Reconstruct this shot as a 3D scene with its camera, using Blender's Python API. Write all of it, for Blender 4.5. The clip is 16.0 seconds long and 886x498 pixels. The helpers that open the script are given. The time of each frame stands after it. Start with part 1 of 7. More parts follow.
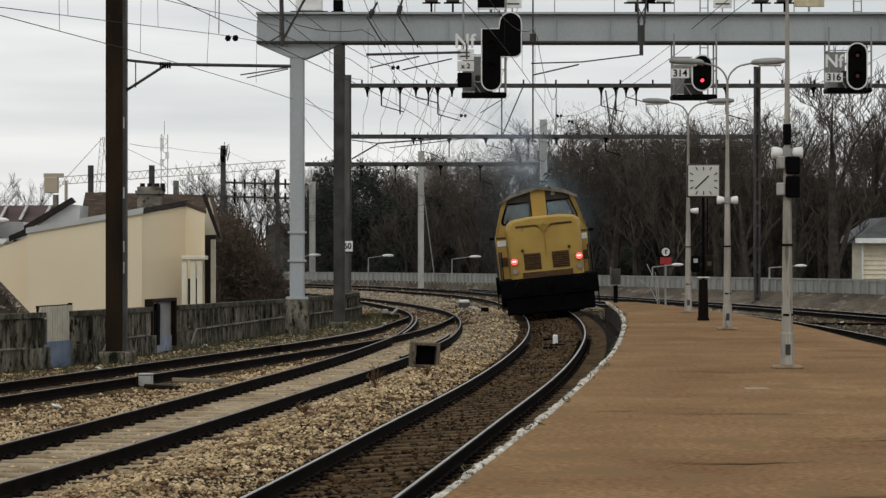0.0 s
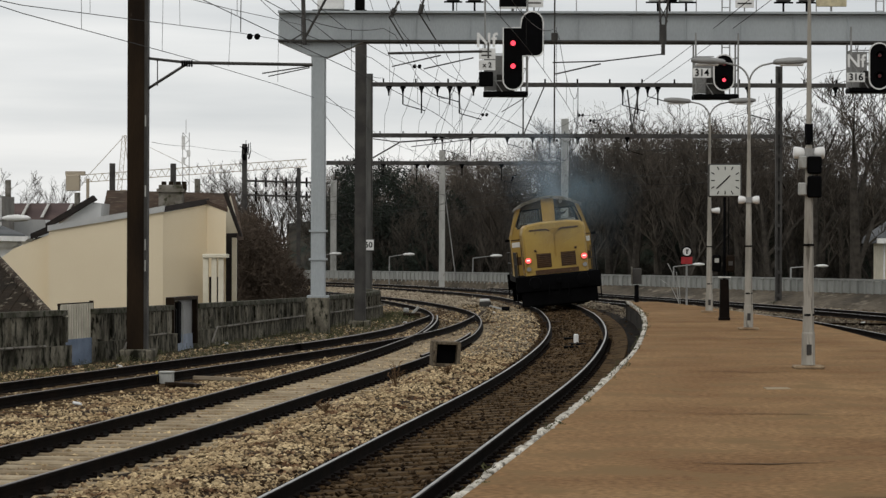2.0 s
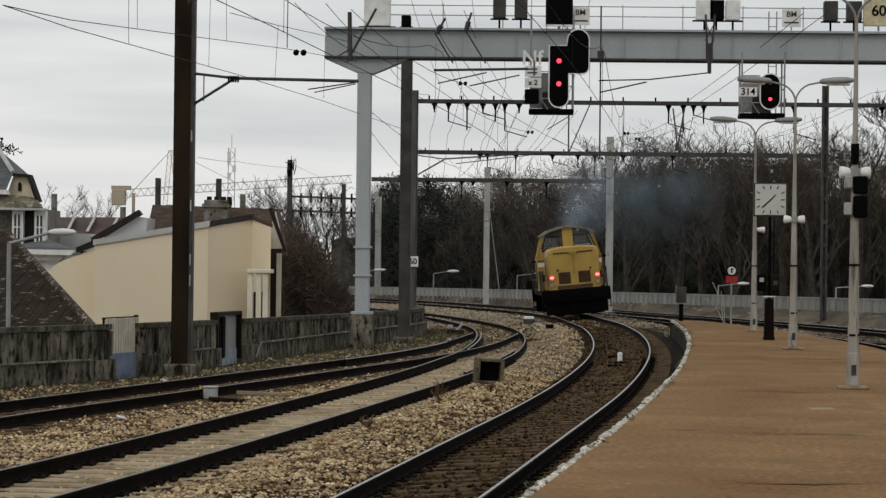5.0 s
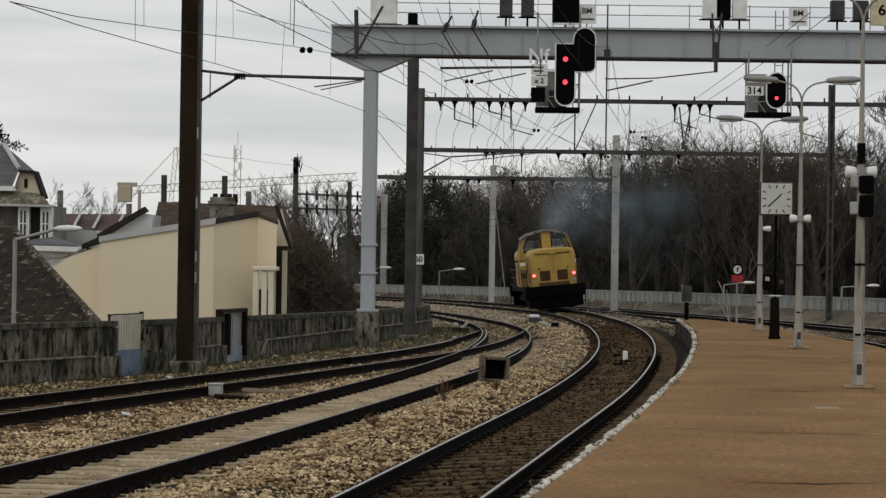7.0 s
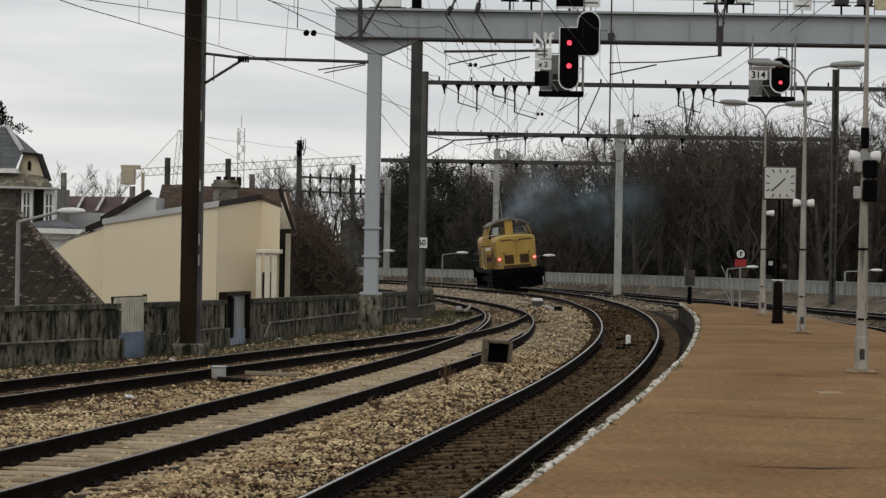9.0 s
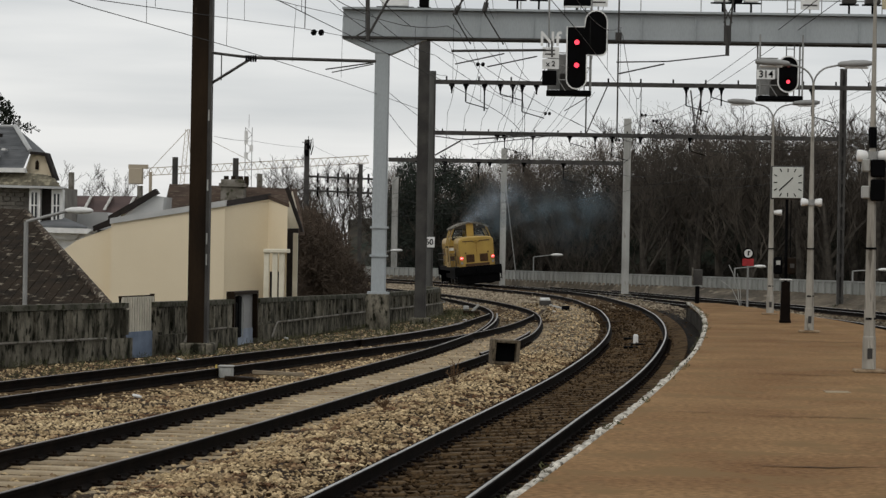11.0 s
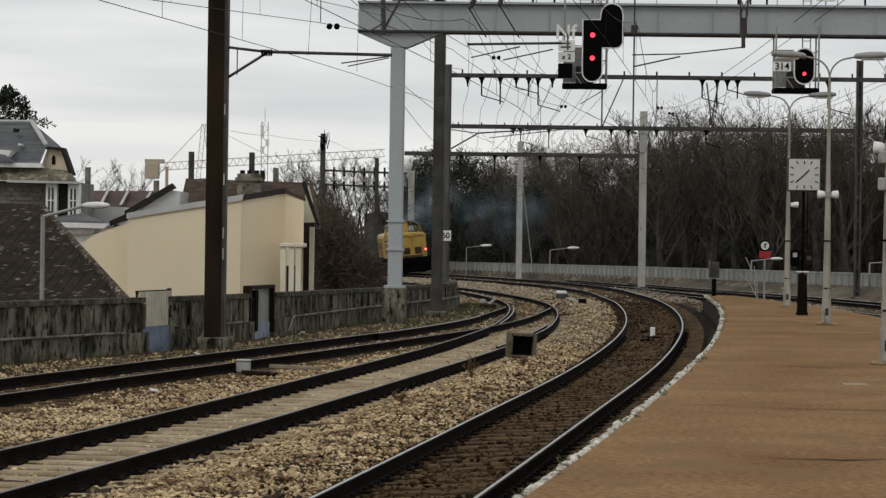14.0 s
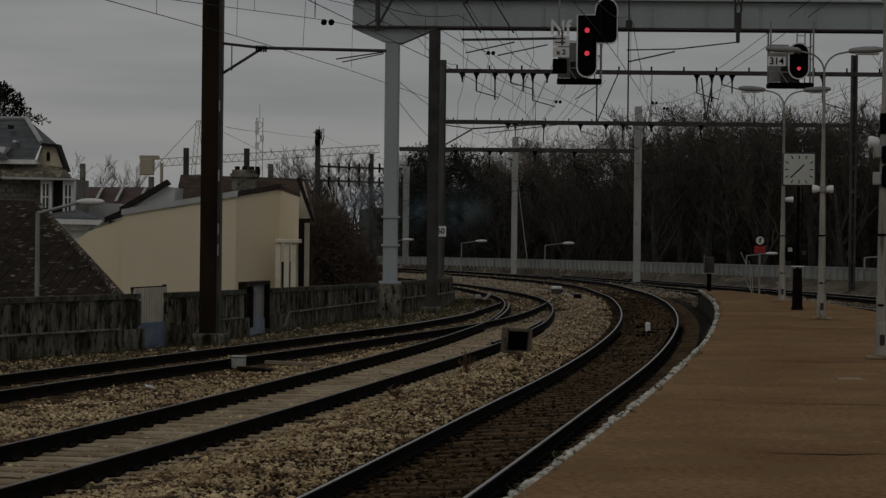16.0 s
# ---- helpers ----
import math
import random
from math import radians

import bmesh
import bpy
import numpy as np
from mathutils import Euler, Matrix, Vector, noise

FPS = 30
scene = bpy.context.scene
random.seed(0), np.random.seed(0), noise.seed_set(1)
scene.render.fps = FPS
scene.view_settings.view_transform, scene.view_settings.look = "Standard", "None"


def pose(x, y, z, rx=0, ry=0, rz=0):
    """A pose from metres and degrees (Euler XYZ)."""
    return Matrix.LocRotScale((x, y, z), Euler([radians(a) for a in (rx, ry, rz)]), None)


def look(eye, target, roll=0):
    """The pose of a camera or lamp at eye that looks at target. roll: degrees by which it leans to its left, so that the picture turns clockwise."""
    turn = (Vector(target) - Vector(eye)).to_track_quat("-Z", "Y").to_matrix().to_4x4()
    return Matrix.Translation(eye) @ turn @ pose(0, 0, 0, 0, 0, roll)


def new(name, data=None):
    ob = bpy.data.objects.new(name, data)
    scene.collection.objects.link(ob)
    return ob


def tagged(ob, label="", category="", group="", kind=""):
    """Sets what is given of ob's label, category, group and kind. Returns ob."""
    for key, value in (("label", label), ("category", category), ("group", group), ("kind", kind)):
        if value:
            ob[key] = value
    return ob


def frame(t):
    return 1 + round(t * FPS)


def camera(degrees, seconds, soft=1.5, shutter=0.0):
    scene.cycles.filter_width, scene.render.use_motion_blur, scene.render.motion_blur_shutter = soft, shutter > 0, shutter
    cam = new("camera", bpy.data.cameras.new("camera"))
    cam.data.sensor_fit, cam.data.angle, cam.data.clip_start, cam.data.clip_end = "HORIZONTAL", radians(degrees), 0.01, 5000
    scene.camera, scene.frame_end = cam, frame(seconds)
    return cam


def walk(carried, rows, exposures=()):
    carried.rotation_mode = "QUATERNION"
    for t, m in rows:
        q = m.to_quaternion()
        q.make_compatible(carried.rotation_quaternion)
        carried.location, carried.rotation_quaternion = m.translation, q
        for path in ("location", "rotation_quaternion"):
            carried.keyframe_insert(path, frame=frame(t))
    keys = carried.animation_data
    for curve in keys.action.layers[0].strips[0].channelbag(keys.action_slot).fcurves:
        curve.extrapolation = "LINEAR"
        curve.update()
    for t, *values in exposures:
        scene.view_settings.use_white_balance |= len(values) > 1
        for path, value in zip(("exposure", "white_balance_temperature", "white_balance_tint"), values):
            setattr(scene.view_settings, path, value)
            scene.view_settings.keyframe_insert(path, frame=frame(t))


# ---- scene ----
LENS = 20.21
EYE = (0.0, 0.0, 2.25)
cam = camera(LENS, 16.0, soft=1.38)
TURNS = [
    (0.0, 90.001, -0.014, -0.001),
    (0.5, 89.826, 0.021, 0.057),
    (1.0, 89.920, -0.046, 0.008),
    (1.5, 89.915, -0.109, 0.259),
    (2.0, 89.976, -0.186, 0.483),
    (2.5, 90.018, -0.239, 0.695),
    (3.0, 90.051, -0.414, 1.038),
    (3.5, 90.108, -0.503, 1.197),
    (4.0, 90.215, -0.527, 1.393),
    (6.5, 90.406, -0.761, 1.608),
    (7.0, 90.310, -0.850, 1.636),
    (7.5, 90.076, -0.861, 1.476),
    (8.0, 89.966, -0.910, 1.617),
    (8.5, 89.755, -1.024, 1.570),
    (9.0, 89.928, -1.012, 1.711),
    (11.5, 89.896, -1.010, 2.001),
    (12.0, 89.742, -0.991, 2.170),
    (12.5, 89.579, -0.885, 2.044),
    (13.0, 89.775, -0.812, 2.218),
    (13.5, 89.741, -0.765, 2.376),
    (14.0, 89.756, -0.797, 2.262),
    (14.5, 89.508, -0.723, 2.186),
    (15.0, 89.618, -0.645, 2.147),
    (15.5, 89.776, -0.658, 2.222),
    (16.0, 89.656, -0.655, 2.148)]
walk(cam, [(t, pose(*EYE, a, b, c)) for t, a, b, c in TURNS],
     exposures=[(0, 0.04), (4.0, -0.05), (7.0, -0.15), (9.0, -0.08), (12.0, -0.05), (15.0, -0.03), (15.5, -0.6), (16.0, -1.68)])

# ---- world and sun: a closed, bright overcast sky ----
world = bpy.data.worlds.new("overcast")
scene.world = world
world.use_nodes = True
wn, wl = world.node_tree.nodes, world.node_tree.links
wn.clear()
w_out = wn.new("ShaderNodeOutputWorld")
w_bg = wn.new("ShaderNodeBackground")
sky = wn.new("ShaderNodeTexSky")
sky.sky_type, sky.sun_disc = "NISHITA", False
sky.sun_elevation, sky.sun_rotation = radians(32), radians(200)
sky_dim = wn.new("ShaderNodeVectorMath")
sky_dim.operation = "SCALE"
sky_dim.inputs["Scale"].default_value = 0.1
w_co = wn.new("ShaderNodeTexCoord")
w_map = wn.new("ShaderNodeMapping")
w_map.inputs["Scale"].default_value = (1.6, 1.6, 16.0)
w_noise = wn.new("ShaderNodeTexNoise")
w_noise.inputs["Scale"].default_value = 2.3
w_noise.inputs["Detail"].default_value = 5.0
w_noise.inputs["Roughness"].default_value = 0.48
w_ramp = wn.new("ShaderNodeValToRGB")
w_ramp.color_ramp.elements[0].position, w_ramp.color_ramp.elements[0].color = 0.33, (0.63, 0.65, 0.665, 1)
w_ramp.color_ramp.elements[1].position, w_ramp.color_ramp.elements[1].color = 0.62, (0.88, 0.88, 0.87, 1)
w_mix = wn.new("ShaderNodeMixRGB")
w_mix.inputs[0].default_value = 0.94
wl.new(w_co.outputs["Generated"], w_map.inputs["Vector"])
wl.new(w_map.outputs[0], w_noise.inputs["Vector"])
wl.new(w_noise.outputs[0], w_ramp.inputs[0])
wl.new(sky.outputs[0], sky_dim.inputs[0])
wl.new(sky_dim.outputs[0], w_mix.inputs[1])
wl.new(w_ramp.outputs[0], w_mix.inputs[2])
wl.new(w_mix.outputs[0], w_bg.inputs[0])
w_bg.inputs[1].default_value = 1.0
wl.new(w_bg.outputs[0], w_out.inputs[0])

sun_data = bpy.data.lights.new("sun", "SUN")
sun_data.energy, sun_data.angle, sun_data.color = 0.6, radians(25), (1.0, 0.96, 0.9)
sun = new("sun", sun_data)
sun.matrix_world = look((0, 0, 0), (0.35, 0.75, -0.75))

# ---- materials ----
MATS = {}


def material(name, colour, other=None, scale=6.0, rough=0.8, metal=0.0, bump=0.2, fine=60.0, spot=None, spots=0.62,
             stretch=(1, 1, 1), per=0.0, spec=0.3, grime=0.25):
    """A surface of two colours mixed by a coarse noise, with fine grain, optional stains and relief, in metres."""
    m = bpy.data.materials.new(name)
    m.use_nodes = True
    n, l = m.node_tree.nodes, m.node_tree.links
    p = n["Principled BSDF"]
    co = n.new("ShaderNodeTexCoord")
    mp = n.new("ShaderNodeMapping")
    mp.inputs["Scale"].default_value = stretch
    geo = n.new("ShaderNodeNewGeometry")
    l.new(co.outputs["Object"] if 0 < per < 0.05 else geo.outputs["Position"], mp.inputs["Vector"])
    a = n.new("ShaderNodeTexNoise")
    a.inputs["Scale"].default_value, a.inputs["Detail"].default_value = scale, 6.0
    b = n.new("ShaderNodeTexNoise")
    b.inputs["Scale"].default_value, b.inputs["Detail"].default_value = fine, 3.0
    l.new(mp.outputs[0], a.inputs["Vector"])
    l.new(mp.outputs[0], b.inputs["Vector"])
    other = other or tuple(c * 0.7 for c in colour)
    ramp = n.new("ShaderNodeValToRGB")
    ramp.color_ramp.elements[0].position, ramp.color_ramp.elements[0].color = 0.33, (*other, 1)
    ramp.color_ramp.elements[1].position, ramp.color_ramp.elements[1].color = 0.66, (*colour, 1)
    l.new(a.outputs[0], ramp.inputs[0])
    last = ramp.outputs[0]
    g = n.new("ShaderNodeMixRGB")
    g.blend_type = "OVERLAY"
    g.inputs[0].default_value = grime
    l.new(last, g.inputs[1])
    l.new(b.outputs[0], g.inputs[2])
    last = g.outputs[0]
    if spot:
        c = n.new("ShaderNodeTexNoise")
        c.inputs["Scale"].default_value, c.inputs["Detail"].default_value = scale * 2.7, 8.0
        l.new(mp.outputs[0], c.inputs["Vector"])
        r2 = n.new("ShaderNodeValToRGB")
        r2.color_ramp.elements[0].position, r2.color_ramp.elements[1].position = spots - 0.06, spots + 0.06
        l.new(c.outputs[0], r2.inputs[0])
        k = n.new("ShaderNodeMixRGB")
        k.inputs[2].default_value = (*spot, 1)
        l.new(r2.outputs[0], k.inputs[0])
        l.new(last, k.inputs[1])
        last = k.outputs[0]
    if per:
        ob = n.new("ShaderNodeObjectInfo")
        isl = n.new("ShaderNodeMath")
        isl.operation = "ADD"
        l.new(ob.outputs["Random"], isl.inputs[0])
        l.new(geo.outputs["Random Per Island"], isl.inputs[1])
        mr = n.new("ShaderNodeMapRange")
        mr.inputs["From Max"].default_value = 2.0
        mr.inputs["To Min"].default_value, mr.inputs["To Max"].default_value = 1 - per, 1 + per
        l.new(isl.outputs[0], mr.inputs["Value"])
        hv = n.new("ShaderNodeHueSaturation")
        l.new(mr.outputs[0], hv.inputs["Value"])
        l.new(last, hv.inputs["Color"])
        last = hv.outputs[0]
    l.new(last, p.inputs["Base Color"])
    p.inputs["Roughness"].default_value, p.inputs["Metallic"].default_value = rough, metal
    p.inputs["Specular IOR Level"].default_value = spec
    if bump:
        bp = n.new("ShaderNodeBump")
        bp.inputs["Strength"].default_value, bp.inputs["Distance"].default_value = bump, 0.02
        l.new(b.outputs[0], bp.inputs["Height"])
        l.new(bp.outputs[0], p.inputs["Normal"])
    MATS[name] = m
    return m


def glow(name, colour, strength):
    m = bpy.data.materials.new(name)
    m.use_nodes = True
    p = m.node_tree.nodes["Principled BSDF"]
    p.inputs["Base Color"].default_value = (*colour, 1)
    p.inputs["Emission Color"].default_value = (*colour, 1)
    p.inputs["Emission Strength"].default_value = strength
    return m


# near-black brown puts the shade of the gaps between stones into the bed
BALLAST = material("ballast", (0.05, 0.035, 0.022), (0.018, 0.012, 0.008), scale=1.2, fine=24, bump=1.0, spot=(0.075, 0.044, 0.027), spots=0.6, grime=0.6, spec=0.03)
STONE = material("ballast_stone", (0.56, 0.435, 0.258), (0.325, 0.23, 0.125), spot=(0.14, 0.08, 0.045), spots=0.575, scale=0.7, fine=40, bump=0.3, per=0.85, grime=0.3, spec=0.06)
STONE3 = material("grey_ballast_stone", (0.3, 0.255, 0.185), (0.17, 0.14, 0.1), spot=(0.09, 0.065, 0.045), spots=0.57, scale=0.5, fine=40, bump=0.3, per=0.8, grime=0.3, spec=0.05)
STONE2 = material("rusty_ballast_stone", (0.095, 0.06, 0.03), (0.014, 0.009, 0.006), scale=0.9, fine=40, bump=0.3, per=0.85, grime=0.3, spec=0.03)
EARTH = material("earth", (0.14, 0.11, 0.07), (0.06, 0.055, 0.03), scale=0.8, fine=18, bump=0.8, spot=(0.07, 0.09, 0.03), grime=0.5, spec=0.06)
TARMAC = material("platform_tarmac", (0.265, 0.164, 0.08), (0.178, 0.098, 0.046), scale=0.6, fine=20, bump=0.6, spot=(0.195, 0.124, 0.06), spots=0.58, stretch=(0.8, 0.8, 1), grime=0.8, rough=0.92, spec=0.04)
KERB = material("kerb_stone", (0.6, 0.57, 0.5), (0.36, 0.33, 0.28), scale=4, fine=30, spot=(0.12, 0.11, 0.09), spots=0.6, per=0.3, spec=0.06)
RAIL = material("rail_side", (0.011, 0.0075, 0.0055), (0.005, 0.004, 0.0035), scale=3, rough=0.85, bump=0.2, spec=0.04)
RAILDULL = material("dull_rail_head", (0.22, 0.2, 0.185), (0.13, 0.115, 0.1), scale=1.0, rough=0.45, metal=0.5, bump=0.0)
RAILTOP = material("rail_head", (0.42, 0.41, 0.385), (0.3, 0.29, 0.27), scale=3, rough=0.36, metal=0.7, bump=0.0)
SLEEPER = material("sleeper_wood", (0.125, 0.082, 0.042), (0.03, 0.02, 0.011), scale=3, fine=30, per=0.35, stretch=(1, 5, 5), bump=0.6, spec=0.06)
SLEEPER2 = material("sleeper_concrete", (0.385, 0.315, 0.215), (0.22, 0.165, 0.1), scale=2, fine=30, per=0.2, bump=0.4, spec=0.06)
CONCRETE = material("old_concrete", (0.205, 0.187, 0.146), (0.03, 0.028, 0.02), scale=2.2, fine=22, spot=(0.014, 0.014, 0.009), spots=0.56, stretch=(1.5, 1.5, 0.6), bump=0.6, grime=0.6, spec=0.05)
CAPSTONE = material("wall_cap", (0.24, 0.225, 0.2), (0.1, 0.09, 0.07), scale=2, fine=30, spot=(0.05, 0.05, 0.03), bump=0.5, spec=0.06)
MOSSCAP = material("mossy_wall_top", (0.13, 0.123, 0.1), (0.05, 0.048, 0.036), scale=2.4, fine=30, spot=(0.035, 0.038, 0.022), spots=0.55, bump=0.6, spec=0.05)
TROUGH = material("weathered_trough", (0.19, 0.155, 0.11), (0.085, 0.066, 0.045), scale=5, fine=30, spot=(0.05, 0.04, 0.028), spots=0.58, bump=0.6, spec=0.05)
PALE = material("pale_concrete", (0.40, 0.40, 0.375), (0.29, 0.29, 0.27), scale=2, fine=40, spot=(0.2, 0.19, 0.16), spots=0.68, stretch=(1, 1, 0.3))
FENCE = material("grey_parapet", (0.3, 0.306, 0.284), (0.205, 0.21, 0.194), scale=1.0, fine=20, stretch=(1, 1, 0.3), per=0.12)
GREYSTEEL = material("grey_steel", (0.37, 0.4, 0.41), (0.32, 0.345, 0.355), scale=0.9, fine=30, rough=0.5, stretch=(1, 1, 0.3), bump=0.05, spot=(0.22, 0.225, 0.22), spots=0.72, grime=0.15)
GALV = material("galvanised", (0.3, 0.3, 0.29), (0.22, 0.22, 0.21), scale=1.5, rough=0.55, metal=0.2)
BROWNSTEEL = material("rusty_brown_steel", (0.026, 0.0165, 0.009), (0.012, 0.008, 0.005), scale=2, fine=30, spot=(0.16, 0.13, 0.11), spots=0.72, stretch=(1, 1, 0.25), rough=0.6, spec=0.06)
MIDSTEEL = material("grey_green_steel", (0.1, 0.1, 0.092), (0.05, 0.05, 0.046), scale=2, rough=0.6, stretch=(2, 2, 0.3))
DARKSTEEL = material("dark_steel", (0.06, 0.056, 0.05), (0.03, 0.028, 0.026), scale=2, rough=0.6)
BLACK = material("black_paint", (0.003, 0.003, 0.0035), (0.002, 0.002, 0.002), scale=4, rough=0.7, bump=0.05, spec=0.04)
WHITE = material("white_paint", (0.78, 0.78, 0.76), (0.62, 0.62, 0.6), scale=4, rough=0.5, bump=0.05)
WIRE = material("copper_wire", (0.02, 0.018, 0.016), (0.012, 0.012, 0.012), rough=0.6, bump=0, spec=0.1)
YELLOW = material("yellow_loco_paint", (0.41, 0.272, 0.062), (0.34, 0.215, 0.05), scale=1.2, fine=40, spot=(0.2, 0.13, 0.04), spots=0.7, rough=0.4, bump=0.05, per=0.01)
CREAM = material("cream_render", (0.74, 0.64, 0.465), (0.70, 0.60, 0.43), scale=0.4, fine=30, rough=0.9, bump=0.15, grime=0.12)
ROOFTILE = material("brown_roof_tile", (0.026, 0.018, 0.011), (0.011, 0.008, 0.005), scale=1.5, fine=20, spot=(0.24, 0.21, 0.16), spots=0.66, per=0.3, bump=0.5, spec=0.06)
DIAL = material("clock_dial", (0.52, 0.53, 0.49), (0.47, 0.48, 0.44), scale=2, rough=0.4, bump=0.0, grime=0.1)
BASEPLATE = material("rusty_pale_base", (0.34, 0.26, 0.17), (0.17, 0.115, 0.07), scale=5, fine=30, bump=0.3, spec=0.05)
LAMPPOST = material("weathered_post_concrete", (0.38, 0.36, 0.315), (0.22, 0.205, 0.175), scale=3, fine=30, spot=(0.12, 0.11, 0.09), spots=0.64, stretch=(2, 2, 0.25), bump=0.4, spec=0.1)
SLATE = material("slate", (0.13, 0.135, 0.14), (0.085, 0.09, 0.095), scale=1.5, fine=20, per=0.15, stretch=(1, 1, 4))
BARK = material("bark", (0.066, 0.058, 0.049), (0.03, 0.027, 0.023), scale=3, fine=20, bump=0.4, spec=0.05)
TWIG = material("bare_twigs", (0.097, 0.083, 0.069), (0.05, 0.043, 0.036), scale=0.25, bump=0, spec=0.05)
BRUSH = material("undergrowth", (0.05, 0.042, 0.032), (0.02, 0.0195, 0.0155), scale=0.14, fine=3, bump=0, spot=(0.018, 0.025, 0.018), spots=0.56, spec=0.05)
REDGLOW = glow("tail_light_red", (1.0, 0.085, 0.085), 1.5)
HOTRED = glow("hot_red", (1.0, 0.3, 0.28), 3.0)
SIGRED = glow("signal_red", (1.0, 0.06, 0.10), 1.6)
LENSOFF = material("dark_lens", (0.13, 0.02, 0.02), rough=0.2, bump=0)


# ---- building helpers ----
class Shape:
    """Collects vertices and faces of one mesh."""

    def __init__(self):
        self.v, self.f = [], []

    def add(self, verts, faces):
        o = len(self.v)
        self.v += [tuple(p) for p in verts]
        self.f += [tuple(o + i for i in f) for f in faces]
        return self

    def box(self, x, y, z, sx, sy, sz, m=None, c=0.0):
        """A box about (x, y, z) with its edges cut by c, turned by m about its centre."""
        hx, hy, hz = sx / 2, sy / 2, sz / 2
        if c <= 0:
            pts = [Vector((a * hx, b * hy, d * hz)) for d in (-1, 1) for a, b in ((-1, -1), (1, -1), (1, 1), (-1, 1))]
            fs = [(3, 2, 1, 0), (4, 5, 6, 7), (0, 1, 5, 4), (1, 2, 6, 5), (2, 3, 7, 6), (3, 0, 4, 7)]
        else:
            bm = bmesh.new()
            bmesh.ops.create_cube(bm, size=1.0, matrix=Matrix.Diagonal((sx, sy, sz, 1)))
            bmesh.ops.bevel(bm, geom=bm.edges[:], offset=c, segments=1, affect="EDGES")
            bm.verts.index_update()
            pts = [w.co.copy() for w in bm.verts]
            fs = [tuple(w.index for w in f.verts) for f in bm.faces]
            bm.free()
        m = m or Matrix.Identity(4)
        return self.add([m @ p + Vector((x, y, z)) for p in pts], fs)

    def tube(self, p0, p1, r0, r1=None, n=8, caps=True):
        p0, p1 = Vector(p0), Vector(p1)
        r1 = r0 if r1 is None else r1
        d = (p1 - p0).normalized()
        u = d.orthogonal().normalized()
        w = d.cross(u)
        ring = [(math.cos(2 * math.pi * i / n), math.sin(2 * math.pi * i / n)) for i in range(n)]
        pts = [p0 + (u * a + w * b) * r0 for a, b in ring] + [p1 + (u * a + w * b) * r1 for a, b in ring]
        fs = [(i, (i + 1) % n, n + (i + 1) % n, n + i) for i in range(n)]
        if caps:
            fs += [tuple(range(n - 1, -1, -1)), tuple(range(n, 2 * n))]
        return self.add(pts, fs)

    def path(self, pts, r, n=6):
        """One bent tube along the points; r: a radius, or one for each point."""
        pts = [Vector(p) for p in pts]
        rows = []
        for i, p in enumerate(pts):
            d = (pts[min(i + 1, len(pts) - 1)] - pts[max(i - 1, 0)]).normalized()
            u = d.cross(Vector((0.31, 0.17, 0.93))).normalized()
            w = d.cross(u)
            q = r[i] if isinstance(r, list) else r
            rows.append([p + (u * math.cos(2 * math.pi * k / n) + w * math.sin(2 * math.pi * k / n)) * q for k in range(n)])
        return self.sweep(rows)

    def prism(self, outline, m, depth):
        """An outline (x, z) pushed along y by depth, then set by the pose m."""
        k = len(outline)
        pts = [m @ Vector((a, 0, b)) for a, b in outline] + [m @ Vector((a, depth, b)) for a, b in outline]
        fs = [tuple(range(k)), tuple(range(2 * k - 1, k - 1, -1))] + [(i, i + k, (i + 1) % k + k, (i + 1) % k) for i in range(k)]
        return self.add(pts, fs)

    def sweep(self, rows, closed=True):
        """A skin over rows of equally many points; closed: each row is a ring."""
        k = len(rows[0])
        pts = [p for r in rows for p in r]
        fs = []
        for j in range(len(rows) - 1):
            for i in range(k if closed else k - 1):
                a, b = j * k + i, j * k + (i + 1) % k
                fs.append((a, b, b + k, a + k))
        if closed:
            fs += [tuple(range(k - 1, -1, -1)), tuple(range((len(rows) - 1) * k, len(rows) * k))]
        return self.add(pts, fs)

    def data(self, name, mat, smooth=False):
        me = bpy.data.meshes.new(name)
        me.from_pydata(self.v, [], self.f)
        me.materials.append(mat)
        if smooth:
            me.polygons.foreach_set("use_smooth", [True] * len(me.polygons))
        me.update()
        return me


def part(name, shape, mat, parent=None, label="", at=None, smooth=False):
    """ONE mesh object under a thing or a part, or a thing of its own."""
    ob = new(name, shape.data(name, mat, smooth))
    ob.parent = parent
    if at is not None:
        ob.matrix_basis = at
    return tagged(ob, label)


def thing(name, label, category, at=None, group="", kind=""):
    ob = new(name)
    ob.empty_display_size = 0.2
    if at is not None:
        ob.matrix_basis = at
    return tagged(ob, label, category, group, kind)


# ---- the plan: levels and lines ----
def level(y):
    """The height of the rails' foot plane, which falls gently into the distance."""
    return -0.0064 * max(0.0, y - 80.0)


def line(points):
    """A smooth line x(y) through points (y, x), straight on beyond both ends."""
    ys, xs = [p[0] for p in points], [p[1] for p in points]
    n = len(ys)
    sl = [(xs[min(i + 1, n - 1)] - xs[max(i - 1, 0)]) / (ys[min(i + 1, n - 1)] - ys[max(i - 1, 0)]) for i in range(n)]

    def at(y):
        if y <= ys[0]:
            return xs[0] + sl[0] * (y - ys[0])
        if y >= ys[-1]:
            return xs[-1] + sl[-1] * (y - ys[-1])
        i = max(j for j in range(n - 1) if ys[j] <= y)
        h = ys[i + 1] - ys[i]
        u = (y - ys[i]) / h
        return (xs[i] * (2 * u ** 3 - 3 * u * u + 1) + sl[i] * h * (u ** 3 - 2 * u * u + u)
                + xs[i + 1] * (3 * u * u - 2 * u ** 3) + sl[i + 1] * h * (u ** 3 - u * u))
    return at


